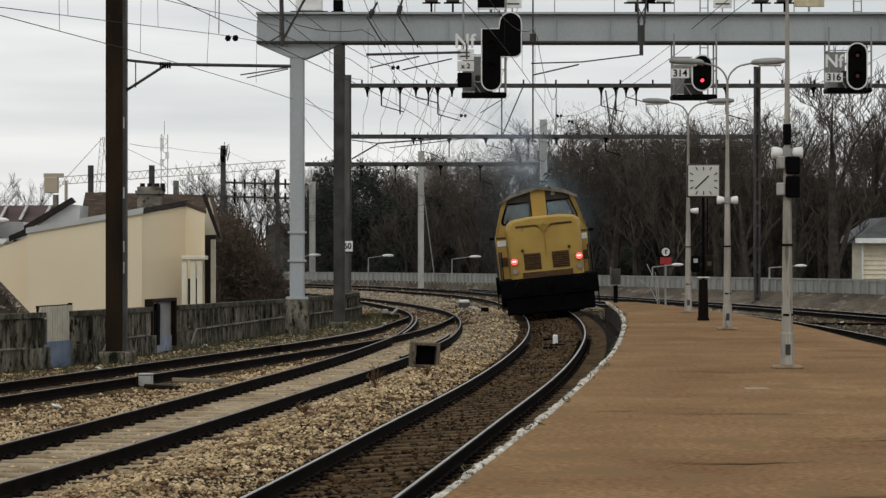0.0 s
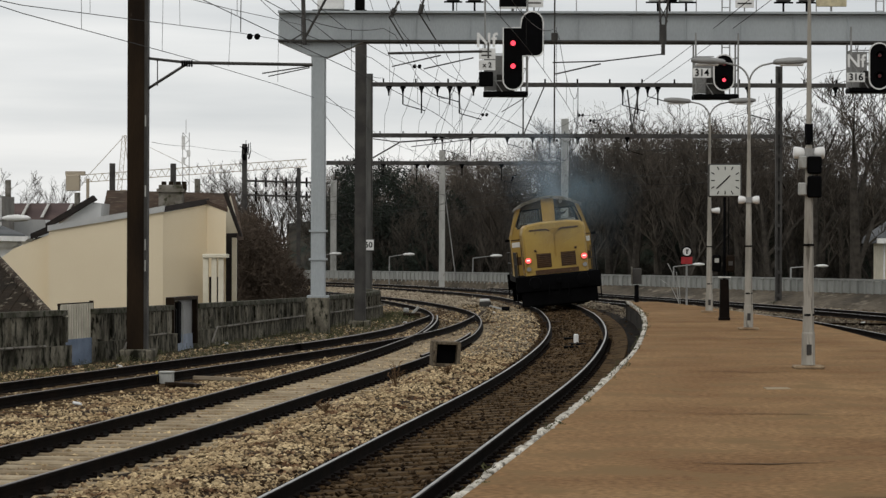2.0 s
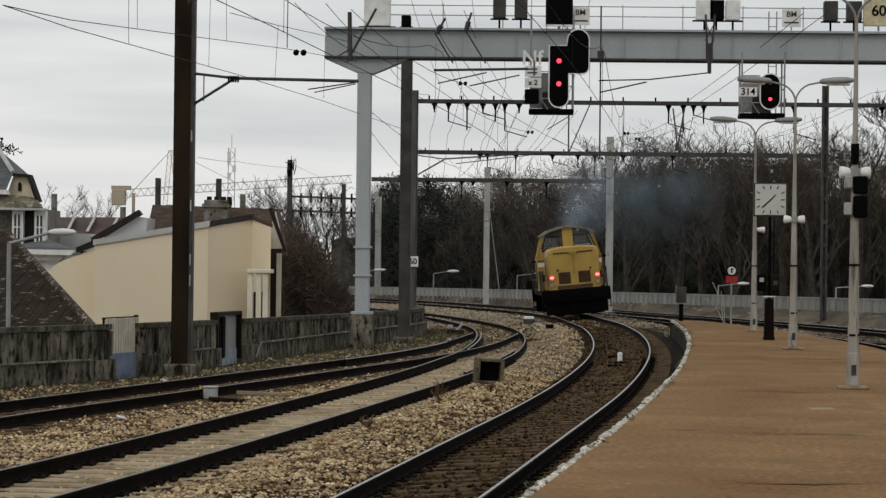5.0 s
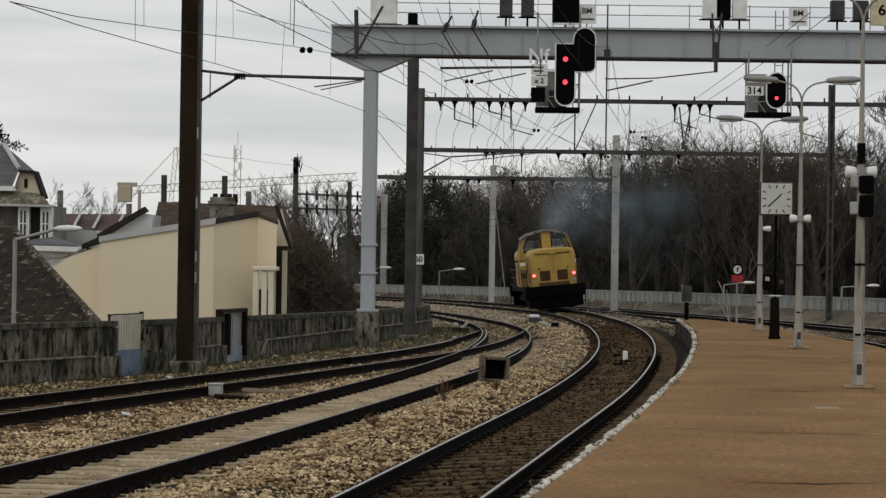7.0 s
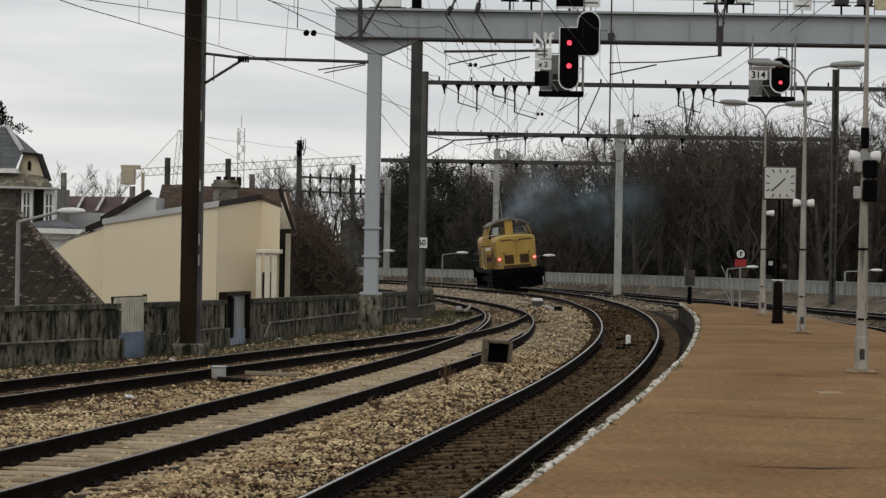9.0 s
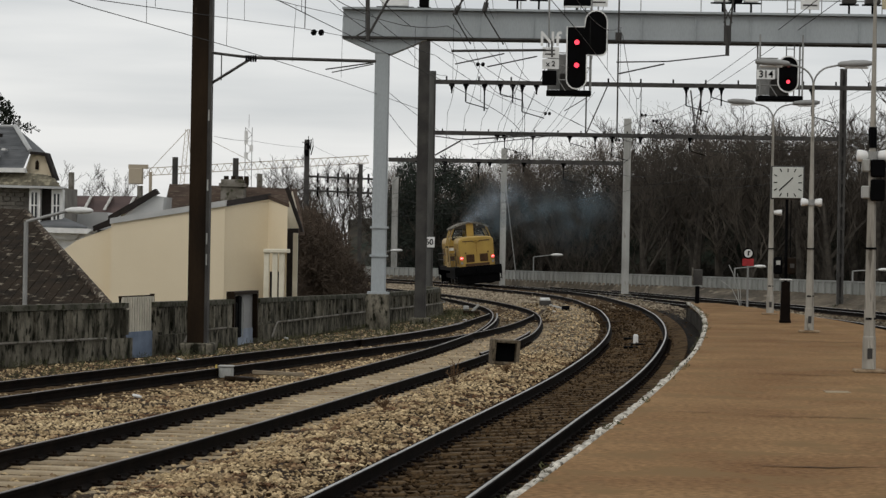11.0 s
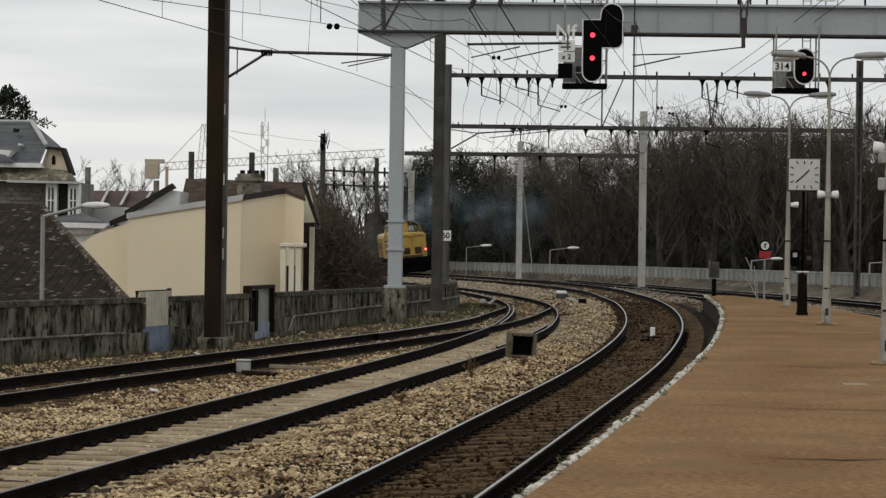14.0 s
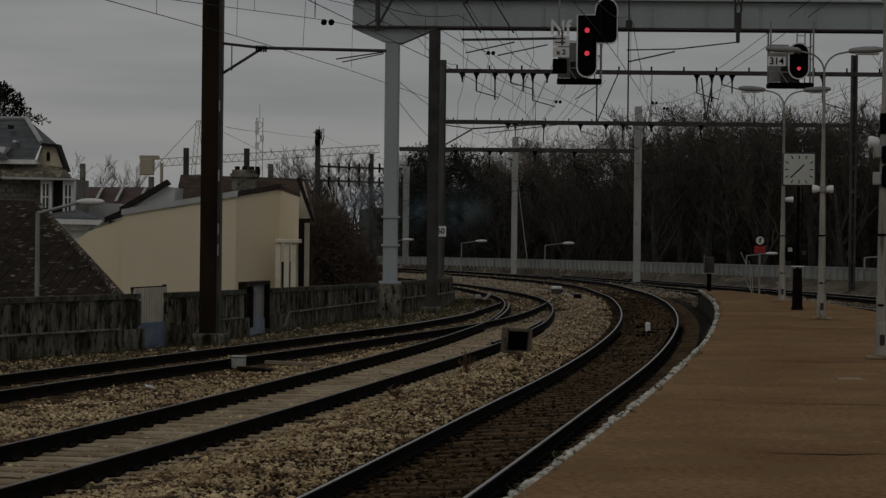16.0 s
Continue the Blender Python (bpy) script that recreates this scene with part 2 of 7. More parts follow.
track_a = line([(10, -2.55), (20, -1.35), (30, -0.2), (42, 1.16), (52, 2.08), (62, 2.79), (72, 3.25), (83, 3.5), (96, 3.62), (109, 3.4), (121, 3.14), (134, 2.38), (150, 0.58), (167, -2.18), (184, -5.42), (208, -11.5), (230, -18.9)])
track_b = line([(10, -7.0), (20, -5.6), (30, -4.15), (44, -2.4), (51, -1.6), (57, -1.05), (66, -0.45), (79, -0.22), (93, -0.62), (106, -1.7), (122, -3.6), (140, -6.6), (160, -10.8)])
track_c = line([(20, -12.0), (34, -8.3), (38.4, -7.4), (45, -5.95), (54, -4.0), (62, -2.4), (70, -1.3), (80, -0.55), (86, -0.35)])
track_d = line([(40, 10.6), (63.5, 10.45), (76, 10.2), (88, 9.6), (100, 8.7), (112, 7.6), (134, 5.3), (150, 3.7), (167, 1.4), (184, -1.6), (208, -7.4), (230, -14.6)])
track_e = line([(40, 17.5), (63, 16.6), (85, 15.0), (107, 12.9), (122, 11.0), (134, 9.3), (150, 7.1), (167, 4.9), (184, 2.0), (208, -3.8), (230, -11.0)])
wall_line = line([(20, -18.5), (46.4, -10.1), (51.1, -8.35), (60, -6.75), (72, -5.08), (81, -3.75), (88, -3.2), (93, -3.3), (99, -4.2)])
back_line = line([(60, 27.0), (95, 21.0), (116, 17.0), (135, 13.0), (152, 9.5), (178, 3.0), (205, -5.0), (230, -16.0)])
edge_line = line([(8, -1.32), (15.6, -0.30), (19, 0.16), (23.6, 0.75), (27, 1.18), (32.4, 1.81), (41.4, 2.78), (49.7, 3.53), (57.4, 4.13), (64.7, 4.61), (74, 5.05), (80, 5.23)])
edge_right = line([(8, 7.6), (43.7, 7.75), (57, 8.0), (66, 7.6), (75, 6.85), (80, 6.2)])
PLATFORM_END = 80.0


def heading(f, y):
    return math.atan2(f(y + 0.25) - f(y - 0.25), 0.5)


def beside(f, y, off, z=0.0):
    """A point off metres to the right of the line f."""
    a = heading(f, y)
    return Vector((f(y) + off * math.cos(a), y - off * math.sin(a), z))


# ---- ground: one sheet to the horizon ----
def spread(lo, hi, step, far, grow=1.35):
    """Grid lines, dense from lo to hi and growing wider out to far on both sides."""
    mid = list(np.arange(lo, hi + step / 2, step))
    out, s = [], step
    while lo - sum(out) > -far:
        s *= grow
        out.append(s)
    left = [lo - sum(out[:i + 1]) for i in range(len(out))][::-1]
    out, s = [], step
    while hi + sum(out) < far:
        s *= grow
        out.append(s)
    return left + mid + [hi + sum(out[:i + 1]) for i in range(len(out))]


def bed(x, y):
    """The height of the ballast bed."""
    z = level(y) - 0.2
    a, b = track_a(y), track_b(y)
    c = cant(y)
    z += c * min(1.0, max(0.0, (x - a + 0.75) / 1.5)) * (1.0 if x < a + 3 else 0.0)
    mid = (a + b) / 2
    w = max(0.4, (a - b) / 2 - 1.25)
    z += 0.12 * math.exp(-((x - mid) / w) ** 2) if y < 110 else 0
    return z


def cant(y):
    return 0.1 + 0.05 * min(1.0, max(0.0, (y - 30) / 40))


def earth_level(x, y):
    left = wall_line(y) - 0.6 if y < 100 else wall_line(99) - 0.2 * (y - 99) - 0.6
    right = back_line(y) + 0.8
    z = level(min(y, 240)) - 0.45
    if x < left:
        z -= min(4.0, (left - x) * 1.5)
    elif x > right and y > 60:
        z -= min(3.0, (x - right) * 0.8)
    return z


gx, gyy = spread(-30, 32, 1.0, 2600), spread(-6, 250, 2.0, 3000)
gyy = [v for v in gyy if v > -400]
s = Shape()
rows = [[(x, y, earth_level(x, y) + 0.06 * noise.noise((x * 0.3, y * 0.3, 0))) for x in gx] for y in gyy]
s.sweep(rows, closed=False)
tagged(part("ground", s, EARTH), "dark weedy earth with patches of moss", "ground", kind="structure")

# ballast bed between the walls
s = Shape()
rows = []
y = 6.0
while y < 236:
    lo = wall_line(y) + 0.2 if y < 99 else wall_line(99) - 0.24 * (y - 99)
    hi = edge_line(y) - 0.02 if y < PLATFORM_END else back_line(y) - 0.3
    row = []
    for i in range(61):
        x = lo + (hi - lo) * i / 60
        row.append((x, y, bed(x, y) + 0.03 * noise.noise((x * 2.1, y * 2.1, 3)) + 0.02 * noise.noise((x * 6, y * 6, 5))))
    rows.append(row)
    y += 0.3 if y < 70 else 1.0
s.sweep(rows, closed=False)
tagged(part("ballast_bed", s, BALLAST), "ballast bed between the tracks, coloured dark for the shade between its stones", "ballast", kind="structure")
s = Shape()
rows = []
for y in np.arange(6, PLATFORM_END + 4, 1.0):
    lo, hi = edge_right(min(y, PLATFORM_END)) + 0.02, back_line(y) - 0.3
    rows.append([(lo + (hi - lo) * i / 40, y, bed(30, y) + 0.03 * noise.noise((i * 0.9, y, 3))) for i in range(41)])
s.sweep(rows, closed=False)
tagged(part("ballast_bed", s, BALLAST), "brownish ballast bed beyond the platform, coloured dark for the shade between its stones", "ballast", kind="structure")

# dark ballast between the main track and the platform: oil, and the platform wall's shade in its colour
OILY_SHADED = material("oily_ballast", (0.011, 0.0085, 0.0065), (0.0045, 0.004, 0.0035), scale=3.5, fine=26, bump=1.0, spot=(0.035, 0.024, 0.015), spots=0.6, grime=0.6, spec=0.03)
s = Shape()
rows = []
for y in np.arange(8, 96, 0.3):
    lo, hi = track_a(y) + 0.84, (edge_line(y) + 0.02 if y < PLATFORM_END else track_a(y) + 1.9)
    rows.append([(lo + (hi - lo) * i / 9, y, level(y) + cant(y) - 0.172 + 0.02 * noise.noise((i * 1.7, y * 2.3, 8)) + 0.02 * noise.noise((i * 5, y * 7, 2))) for i in range(10)])
s.sweep(rows, closed=False)
tagged(part("oily_ballast", s, OILY_SHADED), "black ballast along the platform foot, coloured by oil and painted wall shade", "ballast", kind="structure")

# the shoulder that rises from the outer track to the foot of the parapet
SHOULDER = material("gritty_shoulder", (0.125, 0.104, 0.077), (0.05, 0.042, 0.032), scale=0.9, fine=7, bump=1.0, spot=(0.2, 0.17, 0.13), spots=0.63, stretch=(0.6, 0.25, 1), grime=0.6, spec=0.04)
s = Shape()
rows = []
for y in np.arange(62, 226, 1.0):
    lo, hi = track_e(y) + 1.25, back_line(y) - 0.04
    lo = min(max(lo, hi - 2.3), hi - 0.4)
    rows.append([(lo + (hi - lo) * u, y, level(y) - 0.24 + 0.72 * u ** 0.8 + 0.05 * noise.noise((u * 5, y * 0.7, 4)) * (0 < u < 1)) for u in np.linspace(0, 1, 9)])
s.sweep(rows, closed=False)
tagged(part("shoulder", s, SHOULDER), "grey brown gritty shoulder at the foot of the parapet", "ground", kind="structure")

# ---- railway tracks ----
RAILFORM = [(-0.07, -0.17), (0.07, -0.17), (0.07, -0.155), (0.012, -0.13), (0.012, -0.045), (0.036, -0.035), (0.036, -0.004), (-0.036, -0.004), (-0.036, -0.035), (-0.012, -0.045), (-0.012, -0.13), (-0.07, -0.155)]
sleeper_mesh = Shape().box(0, 0, 0, 2.6, 0.26, 0.14, c=0.015).data("sleeper", SLEEPER)
sleeper_mesh2 = Shape().box(0, 0, 0, 2.4, 0.27, 0.14, c=0.02).data("sleeper", SLEEPER2)
chair_mesh = Shape().box(-0.75, 0, 0.085, 0.34, 0.16, 0.035, c=0.01).box(0.75, 0, 0.085, 0.34, 0.16, 0.035, c=0.01).tube((-0.86, 0.03, 0.09), (-0.86, 0.03, 0.13), 0.025, n=6).tube((-0.64, -0.03, 0.09), (-0.64, -0.03, 0.13), 0.025, n=6).tube((0.64, 0.03, 0.09), (0.64, 0.03, 0.13), 0.025, n=6).tube((0.86, -0.03, 0.09), (0.86, -0.03, 0.13), 0.025, n=6).data("rail_chair", RAIL)


def sweep_rail(f, off, y0, y1, lift, form, step=1.0):
    sh, rows = Shape(), []
    for y in np.arange(y0, y1 + step / 2, step):
        p = beside(f, y, off)
        a = heading(f, y)
        z = level(y) + lift(y)
        rows.append([(p.x + u * math.cos(a), p.y - u * math.sin(a), z + v) for u, v in form])
    return sh.sweep(rows)


def railway(f, y0, y1, near, label, lift=None, mesh=None, chairs=False, head=None):
    """Two rails on sleepers; the sleepers up to near are pieces, the rest one joined part."""
    lift = lift or (lambda y: 0.0)
    tr = tagged(new("railway_track"), label, "railway track", "tracks", "structure")
    for off in (-0.755, 0.755):
        h = (lambda y: lift(y)) if off > 0 else (lambda y: 0.0)
        r = part("rail", sweep_rail(f, off, y0, y1, h, RAILFORM), RAIL, tr, "dark rusty steel rail")
        part("rail_head", sweep_rail(f, off, y0, y1, h, [(-0.017, -0.004), (0.017, -0.004), (0.014, 0.002), (-0.014, 0.002)]), head or RAILTOP, r, "worn running surface")
    far = Shape()
    y = y0 + 0.3
    while y < y1:
        a, c = heading(f, y), lift(y)
        tilt = math.atan2(c, 1.5)
        m = Matrix.Translation((f(y), y, level(y) + c / 2 - 0.235)) @ Euler((0, -tilt, -a + random.uniform(-0.012, 0.012))).to_matrix().to_4x4()
        if y < near:
            ob = new("sleeper", mesh or sleeper_mesh)
            ob.parent, ob.matrix_basis = tr, m
            if chairs and y < 62:
                k = new("rail_chair", chair_mesh)
                k.parent, k.matrix_basis = ob, Matrix.Identity(4)
        else:
            far.box(*m.translation, 2.5, 0.26, 0.14, m=m.to_3x3().to_4x4())
        y += 0.6 * math.cos(a) + random.uniform(-0.01, 0.01)
    if far.v:
        tagged(part("sleepers", far, SLEEPER, tr), kind="stuff")
    return tr


railway(track_a, 8, 232, 100, "curved track with worn bright rails on dark wooden sleepers", cant, chairs=True)
railway(track_b, 8, 160, 80, "curved track with rusty rails on pale dusty sleepers", mesh=sleeper_mesh2, chairs=True, head=RAILDULL)
railway(track_c, 20, 84, 70, "siding track with dark rails joining at a turnout", head=RAILDULL)
railway(track_d, 40, 232, 60, "curved track with dark rails beyond the platform")
railway(track_e, 40, 232, 60, "outer curved track along the grey parapet")

for f_, off_, y0_, y1_ in ((track_b, 0.62, 52, 66), (track_b, -0.62, 66, 84), (track_c, -0.64, 58, 72)):
    gr = tagged(part("guard_rail", sweep_rail(f_, off_, y0_, y1_, lambda y: 0.01, RAILFORM), RAIL), "short dark guard rail at the turnout", "rail", "guard rails")
    part("rail_head", sweep_rail(f_, off_, y0_, y1_, lambda y: 0.01, [(-0.024, -0.004), (0.024, -0.004), (0.02, 0.002), (-0.02, 0.002)]), RAILDULL, gr)

# ---- platform ----
s = Shape()
rows = []
ys = [-8.0, 0.0] + list(np.arange(6, PLATFORM_END + 0.1, 1.0))
for y in ys:
    lo, hi = edge_line(y) + 0.1, edge_right(y)
    row = [(lo, y, -0.5)]
    row += [(lo + (hi - lo) * i / 24, y, 0.545 + (0.02 * noise.noise((i * 0.35, y * 0.25, 1)) if 0 < i < 24 else 0)) for i in range(25)]
    rows.append(row + [(hi, y, -0.5)])
s.sweep(rows)
platform = tagged(part("platform", s, TARMAC), "reddish brown worn tarmac platform with pale stone edges", "platform", kind="structure")


def kerb(f, side, y0, y1, group_label):
    y = y0
    while y < y1:
        a = heading(f, y + 0.5)
        n = 0.97 + random.uniform(-0.03, 0.02)
        m = Matrix.Translation((f(y + 0.5) + side * 0.055, y + 0.5, 0.465 + random.uniform(-0.01, 0.012))) @ Matrix.Rotation(-a + random.uniform(-0.012, 0.012), 4, "Z")
        ob = new("kerb_stone", kerb_meshes[random.randrange(6)])
        ob.parent, ob.matrix_basis = platform, m
        y += 1.0 * math.cos(a)


kerb_meshes = []
for k in range(6):
    sh = Shape()
    for q in range(5):
        sh.box(0.012 * math.sin(q * 2.3 + k * 1.7), -0.38 + q * 0.19, 0.045, 0.075, 0.187, 0.08, c=0.02)
    sh.v = [(p[0] + 0.045 * noise.noise((p[0] * 9, p[1] * 5, k)), p[1], p[2] + 0.016 * noise.noise((p[0] * 5, p[1] * 4, k + 9))) for p in sh.v]
    kerb_meshes.append(sh.data("kerb_stone", KERB))
kerb(edge_line, 1, 8, 80, "")
s = Shape()
for y in np.arange(7, PLATFORM_END, 1.0):
    p, q = edge_line(y) + 0.03, edge_line(y + 1) + 0.03
    s.add([(p, y, -0.4), (q, y + 1, -0.4), (q, y + 1, 0.38), (p, y, 0.38), (p + 0.09, y, -0.4), (q + 0.09, y + 1, -0.4), (q + 0.09, y + 1, 0.38), (p + 0.09, y, 0.38)],
          [(0, 1, 2, 3), (7, 6, 5, 4), (3, 2, 6, 7), (0, 4, 5, 1), (0, 3, 7, 4), (1, 5, 6, 2)])
FACE = material("sooty_platform_face", (0.06, 0.053, 0.044), (0.018, 0.016, 0.014), scale=2, fine=20, stretch=(1, 1, 0.5), spot=(0.11, 0.1, 0.085), spots=0.66, bump=0.6, spec=0.04)
part("platform_face", s, FACE, platform, "dark stained concrete platform face")
s = Shape()
p0, p1 = edge_line(PLATFORM_END), edge_right(PLATFORM_END)
s.box((p0 + p1) / 2, PLATFORM_END + 0.15, 0.06, p1 - p0, 0.28, 0.94, c=0.02)
part("platform_end", s, FACE, platform, "sooty stone end of the platform")

SEAM = material("tarmac_crack", (0.125, 0.074, 0.038), (0.075, 0.046, 0.025), scale=6, spec=0.05)
PATCH = material("tarmac_patch", (0.17, 0.115, 0.07), (0.115, 0.075, 0.045), scale=2, fine=22, bump=0.4, spec=0.05)
rs = random.Random(21)
for k in range(84):
    y = 15 + 62 * rs.random() ** 1.5
    lo, hi = edge_line(y) + 0.4, edge_right(y) - 0.3
    x0 = rs.uniform(lo, hi - 0.6)
    x1 = min(hi, x0 + rs.uniform(0.4, 3.2))
    n = max(4, int((x1 - x0) / 0.12))
    rows, w, yy = [], rs.uniform(0.006, 0.03) * (1 + y / 60), y
    for i in range(n + 1):
        yy += rs.uniform(-0.06, 0.06)
        h = w * (0.4 + 0.8 * rs.random()) * math.sin(math.pi * (i + 0.4) / (n + 0.8))
        x = x0 + (x1 - x0) * i / n
        z = 0.548 + 0.02 * noise.noise(((x - edge_line(yy) - 0.13) / max(0.1, edge_right(yy) - edge_line(yy) - 0.13) * 24 * 0.35, yy * 0.25, 1)) + 0.004
        rows.append([(x, yy - h, z), (x, yy + h, z)])
    part("crack", Shape().sweep(rows, closed=False), SEAM, platform)

# ---- concrete wall on the left, with gate and service opening ----
wall_left = tagged(new("wall_west"), "low dark stained concrete wall with ribbed panels and a pale cap", "wall", kind="structure")


def wall_top(y):
    return 0.93 - 0.2 * min(1, max(0, (y - 50) / 25)) + level(y)


def wall_piece(name, f, y0, y1, z0, z1, thick, mat, parent, out=0.0):
    sh, rows = Shape(), []
    n = max(1, int((y1 - y0) / 0.7))
    for i in range(n + 1):
        y = y0 + (y1 - y0) * i / n
        a = heading(f, y)
        c, d = math.cos(a), -math.sin(a)
        b, t = (z0(y) if callable(z0) else z0), (z1(y) if callable(z1) else z1)
        o0, o1 = out - thick / 2, out + thick / 2
        rows.append([(f(y) + o * c, y + o * d, z) for o, z in ((o0, b), (o1, b), (o1, t), (o0, t))])
    return part(name, sh.sweep(rows), mat, parent)


def wall_run(y0, y1, step):
    y = y0
    while y < y1 - 0.05:
        e = min(y + step, y1)
        wall_piece("panel", wall_line, y + 0.02, e - 0.02, lambda v: level(v) - 0.5, lambda v: wall_top(v) - 0.09 + 0.01 * math.sin(v * 3), 0.18, CONCRETE, wall_left)
        r = (y + e) / 2
        for q in (y + 0.12, r):
            wall_piece("rib", wall_line, q, q + 0.12, lambda v: level(v) + 0.28, lambda v: wall_top(v) - 0.12, 0.06, CONCRETE, wall_left, out=0.12)
        wall_piece("cap", wall_line, y, e - 0.012, lambda v: wall_top(v) - 0.088, lambda v: wall_top(v) + 0.02, 0.27, MOSSCAP, wall_left)
        wall_piece("plinth", wall_line, y, e - 0.01, lambda v: level(v) - 0.5, lambda v: level(v) + 0.22, 0.14, CONCRETE, wall_left, out=0.16)
        y = e


wall_run(30, 51.3, 2.1)
wall_run(52.9, 58.6, 1.9)
wall_run(60.9, 99, 2.0)

# service pipe along the wall
for y0, y1 in ((30, 50.8), (54.0, 58.2), (61.5, 96)):
    pts = [beside(wall_line, y0, 0.3, level(y0) - 0.1)]
    pts += [beside(wall_line, y, 0.3, level(y) + 0.25) for y in np.arange(y0 + 0.5, y1, 1.5)]
    tagged(part("cable_pipe", Shape().path(pts, 0.026), CAPSTONE), "pale grey cable pipe fixed along the wall", "pipe", "cable pipes")

# parapet at the back
wall_back = tagged(new("wall_north"), "long pale grey ribbed parapet behind the tracks", "wall", kind="structure")
y = 70.0
while y < 228:
    e = y + 2.0
    wall_piece("panel", back_line, y + 0.015, e - 0.015, lambda v: level(v) - 0.5, lambda v: level(v) + 1.02, 0.12, FENCE, wall_back)
    y = e
y = 70.0
sh = Shape()
while y < 228:
    p = beside(back_line, y, -0.1, level(y) + 0.5)
    sh.box(p.x, p.y, p.z, 0.1, 0.12, 1.1, m=Matrix.Rotation(-heading(back_line, y), 4, "Z"))
    y += 1.0
tagged(part("ribs", sh, FENCE, wall_back), kind="stuff")
wall_piece("rail", back_line, 70, 228, lambda v: level(v) + 1.03, lambda v: level(v) + 1.12, 0.2, FENCE, wall_back)

# ---- the signal gantry ----
GY = 70.0


def long_box(s, a, b, h, d, z):
    """A beam from x = a to b, h high and d deep with its top at z, at the gantry's line."""
    return s.box((a + b) / 2, 0, z - h / 2, b - a, d, h)


gantry = thing("signal_gantry", "light grey steel girder gantry spanning the tracks with signals", "gantry", pose(0, GY, 0.07))
GX0, GX1 = -5.23, 17.5
s = Shape()
long_box(s, GX0, GX1, 0.74, 0.05, 8.77)
s.box((GX0 + GX1) / 2, 0.55, 8.4, GX1 - GX0, 0.05, 0.74)
part("girder", s, GREYSTEEL, gantry, "grey riveted plate girder")
s = Shape()
long_box(s, GX0 - 0.02, GX1, 0.06, 0.9, 8.84)
part("top_flange", s.add([], []), GREYSTEEL, gantry).location = (0, 0.25, 0)
s = Shape()
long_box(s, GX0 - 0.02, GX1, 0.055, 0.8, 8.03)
# darker steel than the girder carries the shade on its underside
part("bottom_flange", s, DARKSTEEL, gantry, "bottom flange in dark steel for the shade under the girder").location = (0, 0.27, 0)
for k in range(15):
    part("stiffener", Shape().box(GX0 + 0.8 + k * 1.52, -0.045, 8.4, 0.03, 0.06, 0.7), GREYSTEEL, gantry)
# tapered hammerhead and leg on the left
mast_x = -4.12
s = Shape().prism([(GX0, 7.97), (mast_x - 0.25, 7.6), (mast_x + 0.27, 7.55), (mast_x + 1.25, 7.97)], pose(0, 0.02, 0), 0.5)
part("hammerhead", s, GREYSTEEL, gantry, "tapered bracket under the girder")
for x, base, nm in ((mast_x, 0.75, "leg"), (16.6, -0.3, "leg")):
    s = Shape().box(x, 0.27, (7.72 + base) / 2, 0.40, 0.45, 7.72 - base, c=0.03)
    leg = part(nm, s, GREYSTEEL, gantry)
    for z, w in ((1.85, 0.5), (2.65, 0.5), (base + 0.05, 0.6)):
        part("collar", Shape().box(x, 0.27, z, w, w + 0.04, 0.06), GREYSTEEL, leg)
    if x < 0:
        part("footing", Shape().box(x, 0.27, base / 2 - 0.2, 0.66, 0.7, base + 0.44, c=0.03), CONCRETE, leg, "stained concrete footing in the wall")
# walkway rails along the top
s = Shape()
for z in (9.27, 9.55):
    s.tube((GX0 + 1.6, 0.6, z), (GX1, 0.6, z), 0.014, n=5)
for k in range(12):
    s.tube((GX0 + 1.6 + k * 1.7, 0.6, 8.8), (GX0 + 1.6 + k * 1.7, 0.6, 9.6), 0.014, n=5)
part("handrail", s, GALV, gantry)


def pill(w, h, n=10):
    """The outline of a signal head with round ends."""
    r = w / 2
    pts = [(r * math.cos(a), h / 2 - r + r * math.sin(a)) for a in np.linspace(0, math.pi, n)]
    return pts + [(r * math.cos(a), -h / 2 + r + r * math.sin(a)) for a in np.linspace(math.pi, 2 * math.pi, n)]


def rim(s, outline, y0, y1, grow):
    """A thin raised frame along an outline."""
    cx, cz = sum(p[0] for p in outline) / len(outline), sum(p[1] for p in outline) / len(outline)
    k = len(outline)
    outer = []
    for i in range(k):
        a, b = Vector(outline[i - 1]), Vector(outline[(i + 1) % k])
        d = (b - a).normalized()
        outer.append((outline[i][0] + d.y * grow, outline[i][1] - d.x * grow))
    rows = []
    for i in range(k + 1):
        j = i % k
        rows.append([(outline[j][0], y0, outline[j][1]), (outer[j][0], y0, outer[j][1]), (outer[j][0], y1, outer[j][1]), (outline[j][0], y1, outline[j][1])])
    pts = [p for r in rows for p in r]
    fs = [(4 * i + a, 4 * i + (a + 1) % 4, 4 * i + 4 + (a + 1) % 4, 4 * i + 4 + a) for i in range(k) for a in range(4)]
    return s.add(pts, fs)


def lens_at(s, x, z, r, y=-0.01):
    return s.tube((x, y, z), (x, y - 0.05, z), r, n=14)


def text(name, words, size, mat, parent, at):
    cu = bpy.data.curves.new(name, "FONT")
    cu.body, cu.size, cu.align_x, cu.align_y, cu.extrude = words, size, "CENTER", "CENTER", 0.004
    cu.offset = size * 0.018
    dg = bpy.data.objects.new("tmp", cu)
    scene.collection.objects.link(dg)
    me = bpy.data.meshes.new_from_object(dg.evaluated_get(bpy.context.evaluated_depsgraph_get()))
    bpy.data.objects.remove(dg)
    me.materials.append(mat)
    ob = new(name, me)
    ob.parent, ob.matrix_basis = parent, at
    return ob


